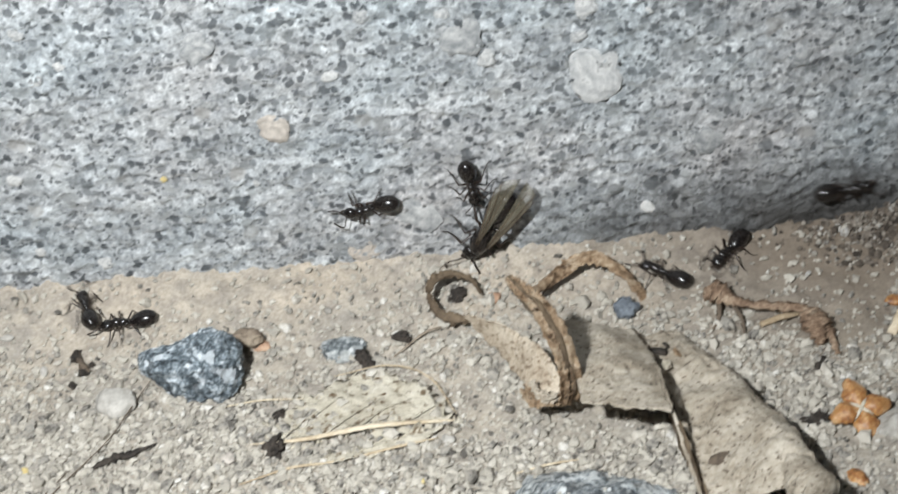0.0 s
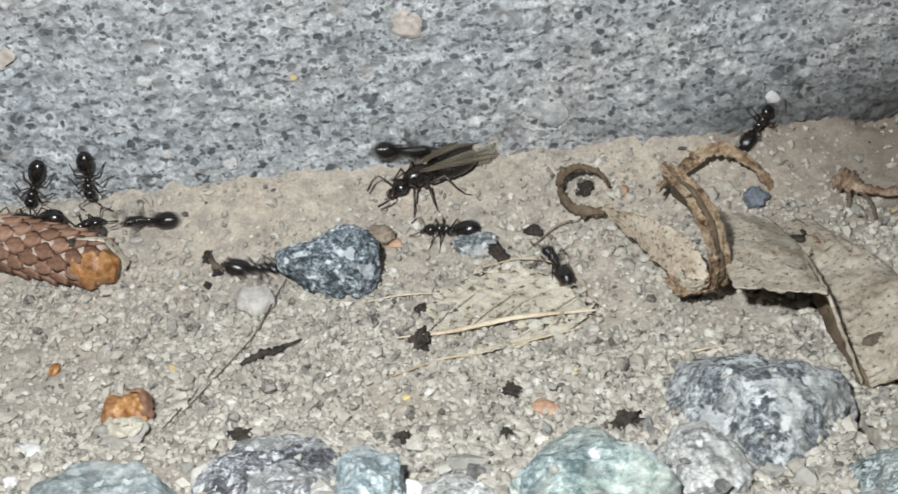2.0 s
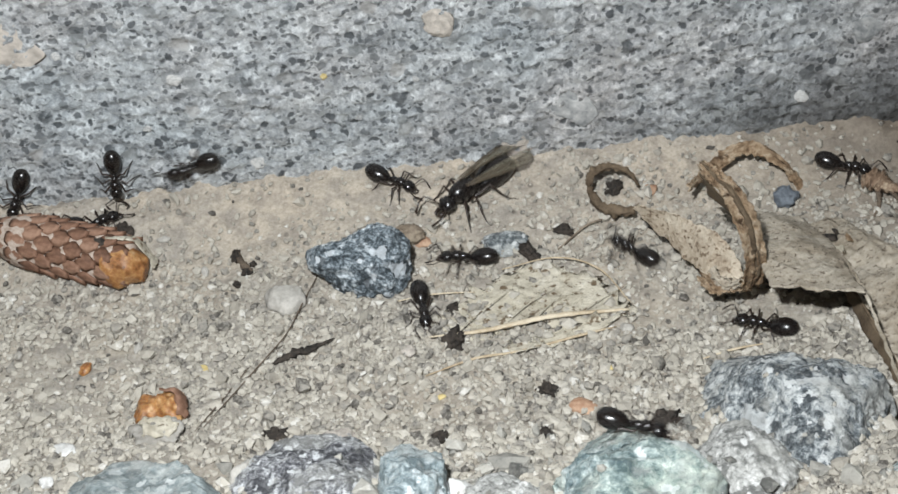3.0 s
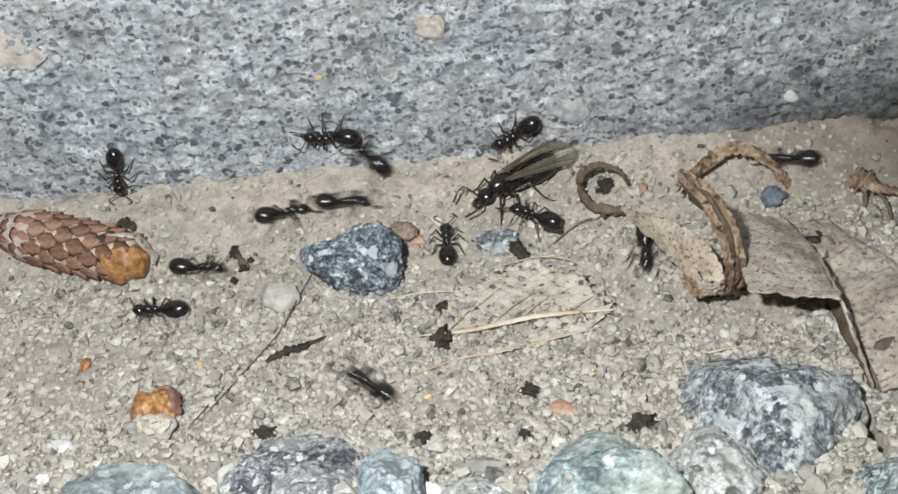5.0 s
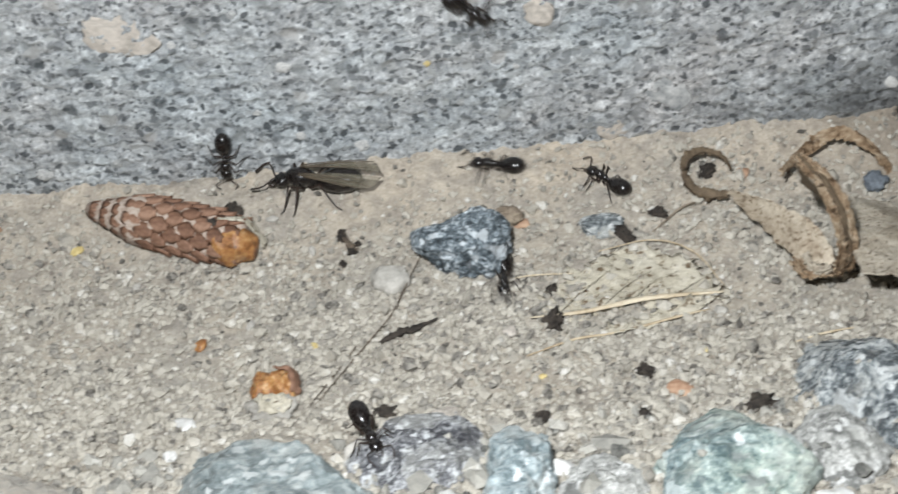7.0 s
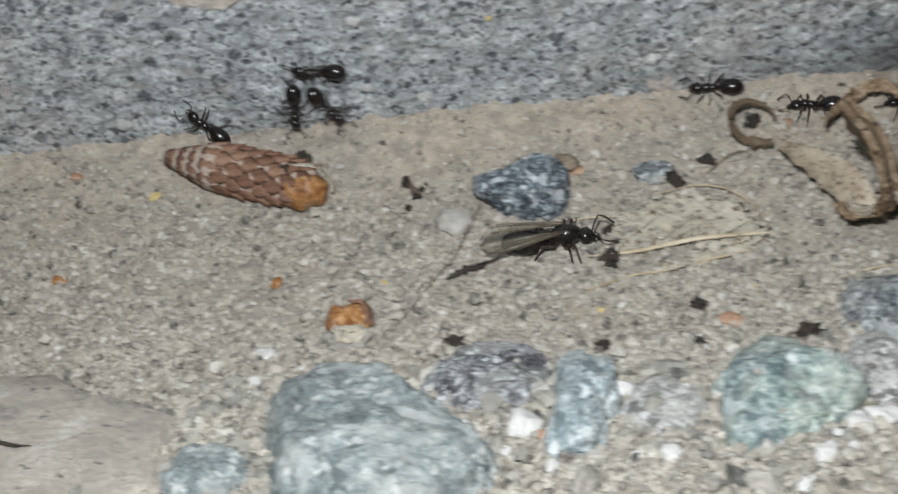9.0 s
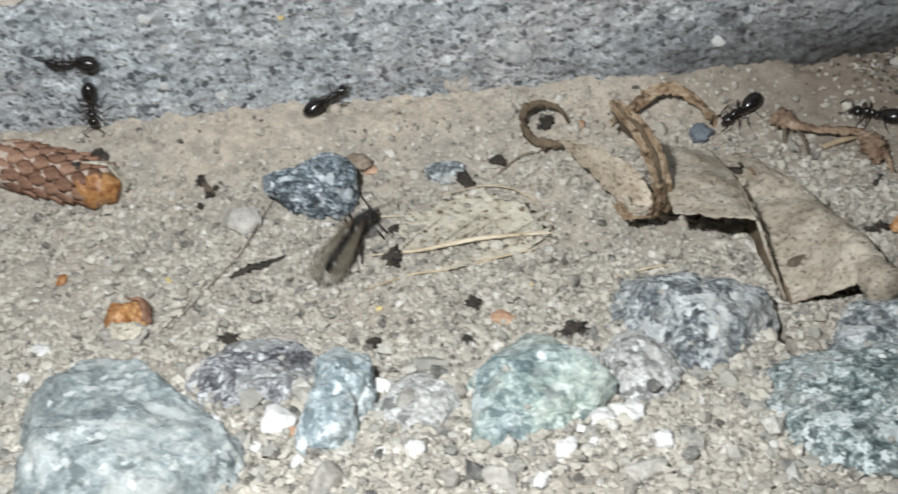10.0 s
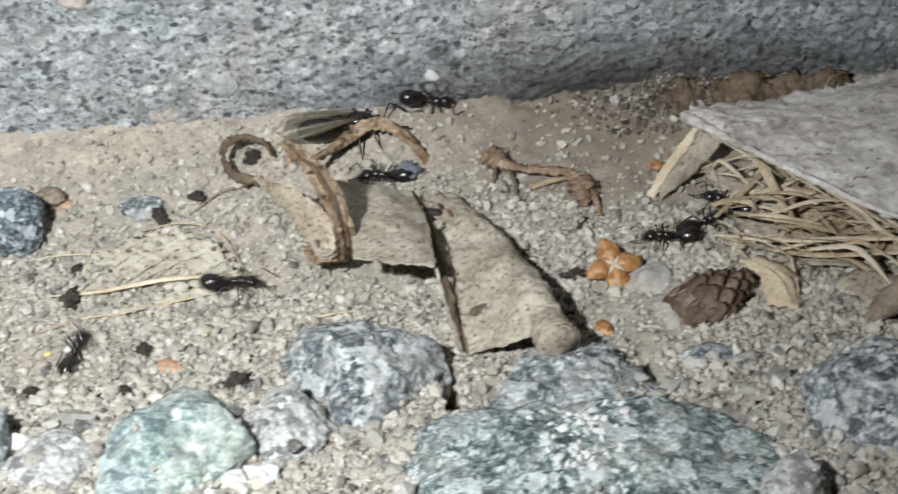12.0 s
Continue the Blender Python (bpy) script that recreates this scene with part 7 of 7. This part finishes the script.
TRAILS['ranger'] = [
    (0, 0, 77.3, -24.6, 170), (2.7, 0, 55.6, -22.2, 172), (2.9, 0, 35.9, -16.8, 172), (3, 0, 29.3, -13.4, 133), (3.2, 0, 33.9, -4.9, 76), (3.7, 1, 31.4, 0.8, 106),
    (4.2, 1, 28.8, 0.8, 137), (4.8, 1, 23.6, 4.2, 199), (5, 1, 21.2, 2.2, 212), (5.1, 1, 23.9, 2.1, 282), (5.2, 1, 26.6, 2.0, 353), (5.4, 1, 33.7, 0.3, 340),
    (5.5, 1, 35.7, 0.8, 353), (5.6, 1, 37.2, 2.1, 366), (5.7, 0, 41.0, -3.9, 345), (5.8, 0, 44.8, -3.9, 323), (6, 0, 48.7, -3.2, 356), (6.2, 0, 51.3, -4.2, 352),
    (6.5, 0, 59.5, -4.7, 351), (7.33, 0, 55.5, -11.5, 291), (8.17, 0, 51.4, -18.2, 231), (9, 0, 47.4, -25.0, 171), (9.4, 0, 43.7, -25.3, 174),
    (9.45, 0, 44.5, -25.4, 131), (9.5, 0, 45.2, -25.4, 88), (9.55, 0, 46.8, -25.9, 41), (9.6, 0, 48.4, -26.3, -6), (9.9, 0, 60.6, -25.2, -6),
    (10.17, 0, 63.4, -17.7, 53), (10.43, 0, 66.2, -10.1, 113), (10.7, 0, 69.0, -2.6, 172), (11, 0, 59.6, -4.0, 189), (11.2, 0, 62.9, -6.9, 252),
    (11.4, 0, 66.8, -9.8, 266), (11.6, 0, 69.1, -14.3, 245), (11.8, 0, 70.2, -14.9, 195), (12, 0, 71.2, -15.5, 146),
]
TRAILS['digger'] = [
    (0, 0, 50.9, -42.7, 105), (0.3, 0, 51.0, -40.0, 89), (0.4, 0, 52.0, -39.0, 29), (0.5, 0, 53.2, -37.7, -32), (0.6, 0, 54.8, -39.1, -10), (0.8, 0, 57.3, -41.2, -10),
    (0.97, 0, 55.4, -40.7, 47), (1.13, 0, 53.5, -40.1, 105), (1.3, 0, 51.6, -39.6, 163), (1.5, 0, 48.7, -38.8, 172), (1.75, 0, 49.3, -38.1, 113),
    (2, 0, 50.1, -37.6, 54), (2.15, 0, 48.8, -35.0, 99), (2.3, 0, 47.5, -32.4, 145), (2.5, 0, 42.1, -28.1, 135), (2.6, 0, 41.6, -24.4, 87), (2.67, 0, 41.4, -24.3, 36),
    (2.73, 0, 41.2, -24.3, -15), (2.8, 0, 41.0, -24.2, -66), (2.9, 0, 39.5, -24.4, -134), (3, 0, 38.1, -24.6, -202), (3.2, 0, 38.2, -24.1, -216),
    (4.2, 0, 29.7, -14.5, -213), (4.8, 0, 23.7, -9.5, -226), (5.2, 0, 20.8, -7.7, -202), (5.27, 0, 20.3, -7.4, -258), (5.33, 0, 19.8, -7.0, -314),
    (5.4, 0, 19.3, -6.7, -371), (5.5, 0, 22.0, -8.3, -374), (5.6, 0, 24.6, -10.1, -393), (5.7, 0, 24.2, -8.4, -334), (5.8, 0, 23.8, -6.8, -274),
    (6, 0, 24.5, -4.3, -308), (6.2, 0, 28.6, -4.7, -337), (6.5, 0, 40.0, -1.2, -353), (6.8, 0, 51.6, -2.0, -365), (7.5, 0, 48.8, -3.6, -369),
    (7.72, 0, 44.1, -3.6, -404), (7.94, 0, 39.5, -3.6, -440), (8.16, 1, 34.8, 0.3, -476), (8.38, 1, 30.2, 0.3, -512), (8.6, 1, 25.5, 0.3, -547),
    (9.4, 0, 25.8, -2.2, -540), (9.5, 0, 19.5, -2.6, -549), (9.6, 0, 13.1, -2.7, -539), (9.8, 0, 2.9, -4.0, -581), (9.87, 0, 4.7, -4.0, -617), (9.93, 1, 6.4, 0.3, -653),
    (10, 1, 8.2, 0.3, -689), (10.2, 1, 22.9, 4.3, -726), (10.3, 0, 25.2, -1.4, -747), (10.4, 0, 27.6, -1.4, -767), (10.5, 0, 31.0, -1.8, -735),
    (10.6, 0, 36.6, -4.3, -743), (10.67, 0, 33.6, -3.5, -803), (10.73, 0, 30.5, -2.8, -863), (10.8, 0, 27.5, -2.0, -922), (10.87, 0, 28.8, -2.0, -977),
    (10.93, 0, 30.0, -1.9, -1031), (11, 0, 31.3, -1.9, -1086), (11.2, 0, 34.3, -1.2, -1069), (11.5, 0, 44.3, -1.3, -1078), (11.8, 0, 46.2, -1.2, -1087),
    (12, 1, 45.9, 0.3, -1092),
]


def surface_height(graph, x, y, kind=""):
    """The top of stones, leaf or soil at a place, in millimetres."""
    soil = level(x, y)
    hit, where, _, _, ob, _ = scene.ray_cast(graph, Vector((x * MM, y * MM, 0.05)), Vector((0, 0, -1)))
    top = where.z / MM if hit else soil
    return top if soil < top < soil + (8.5 if "rock" in ob.name else 3.5) and ob.name.split(".")[0] not in ("bark_sheet", "straw") and kind in ob.name else soil


def stance(graph, surface, x, v, heading):
    """The pose of an ant on the soil at (x, v) or on the kerb at (x, height v)."""
    a = radians(heading)
    if surface == 1:
        up = Vector((0, -1, 0.5 * max(0.0, 1 - max(0.0, v) / 3)))
        ahead, place = Vector((math.cos(a), 0, math.sin(a))), Vector((x, -0.02 * v - 0.15, max(v, -0.6)))
    else:
        z = level(x, v) if surface == 2 else surface_height(graph, x, v)
        up = Vector((0, -0.5 * max(0.0, 1 + v / 3), 1))
        ahead, place = Vector((math.cos(a), math.sin(a), 0)), Vector((x, v, z))
    up.normalize()
    side = up.cross(ahead).normalized()
    ahead = side.cross(up)
    m = Matrix((ahead, side, up)).transposed().to_4x4()
    return Matrix.Translation(place * MM) @ m


build_ground()
build_wall()
build_stones()
build_chips()
build_dry_leaf()
build_skeleton_leaf()
build_straws()
build_cones()
build_husks()
build_grass_clump()
bpy.context.view_layer.update()
GRAPH = bpy.context.evaluated_depsgraph_get()
STANCES = {name: [(r[0], stance(GRAPH, *r[1:])) for r in rows] for name, rows in TRAILS.items()}
ANTS = build_ants()
build_gravel("gravel", "fine pale grey and tan sand grains on the soil", 4, 80000, -0.5, -64, -1.7, 0.42, 0.6, GRAVEL)
build_gravel("soil_clods", "small pale clods of sandy soil", 24, 1400, -13, -46, -1.15, 0.3, 0.55, GRAVEL, GRAPH)
build_gravel("damp_crumbs", "dark brown damp crumbs of soil along the kerb", 34, 1100, 0.1, -6, -1.7, 0.4, 0.45, DAMP, None, (69, 4.5))
build_gravel("coarse_gravel", "coarse pale grit between the rocks", 14, 2000, -36, -64, -1.1, 0.45, 1.1, GRIT, GRAPH)


def motions():
    for n, (name, ant) in enumerate(ANTS.items()):
        rows = STANCES[name]
        walk(ant, rows)
        # legs swing in two sets of three, wider when the ant runs faster
        when = [t for t, _ in rows]
        place = np.array([m.translation[:] for _, m in rows])
        for k, leg in enumerate(o for o in ant.children if o.name.split(".")[0] == "leg"):
            home = leg.matrix_basis.copy()
            beat = 1 if k in (0, 3, 4) else -1
            steps = []
            for i in range(0, 121):
                t = i / 10
                here, there = ([np.interp(s, when, place[:, j]) for j in range(3)] for s in (max(0, t - 0.15), min(12, t + 0.15)))
                speed = float(np.linalg.norm(np.subtract(there, here))) / 0.3
                swing = beat * (-1) ** i * (3 + 19 * min(1.0, speed / 0.02)) * (0.8 + 0.2 * math.sin(i * 1.7 + n))
                steps.append((t, home @ pose(0, 0, 0, 0.25 * abs(swing), 0, swing)))
            walk(leg, steps)


motions()
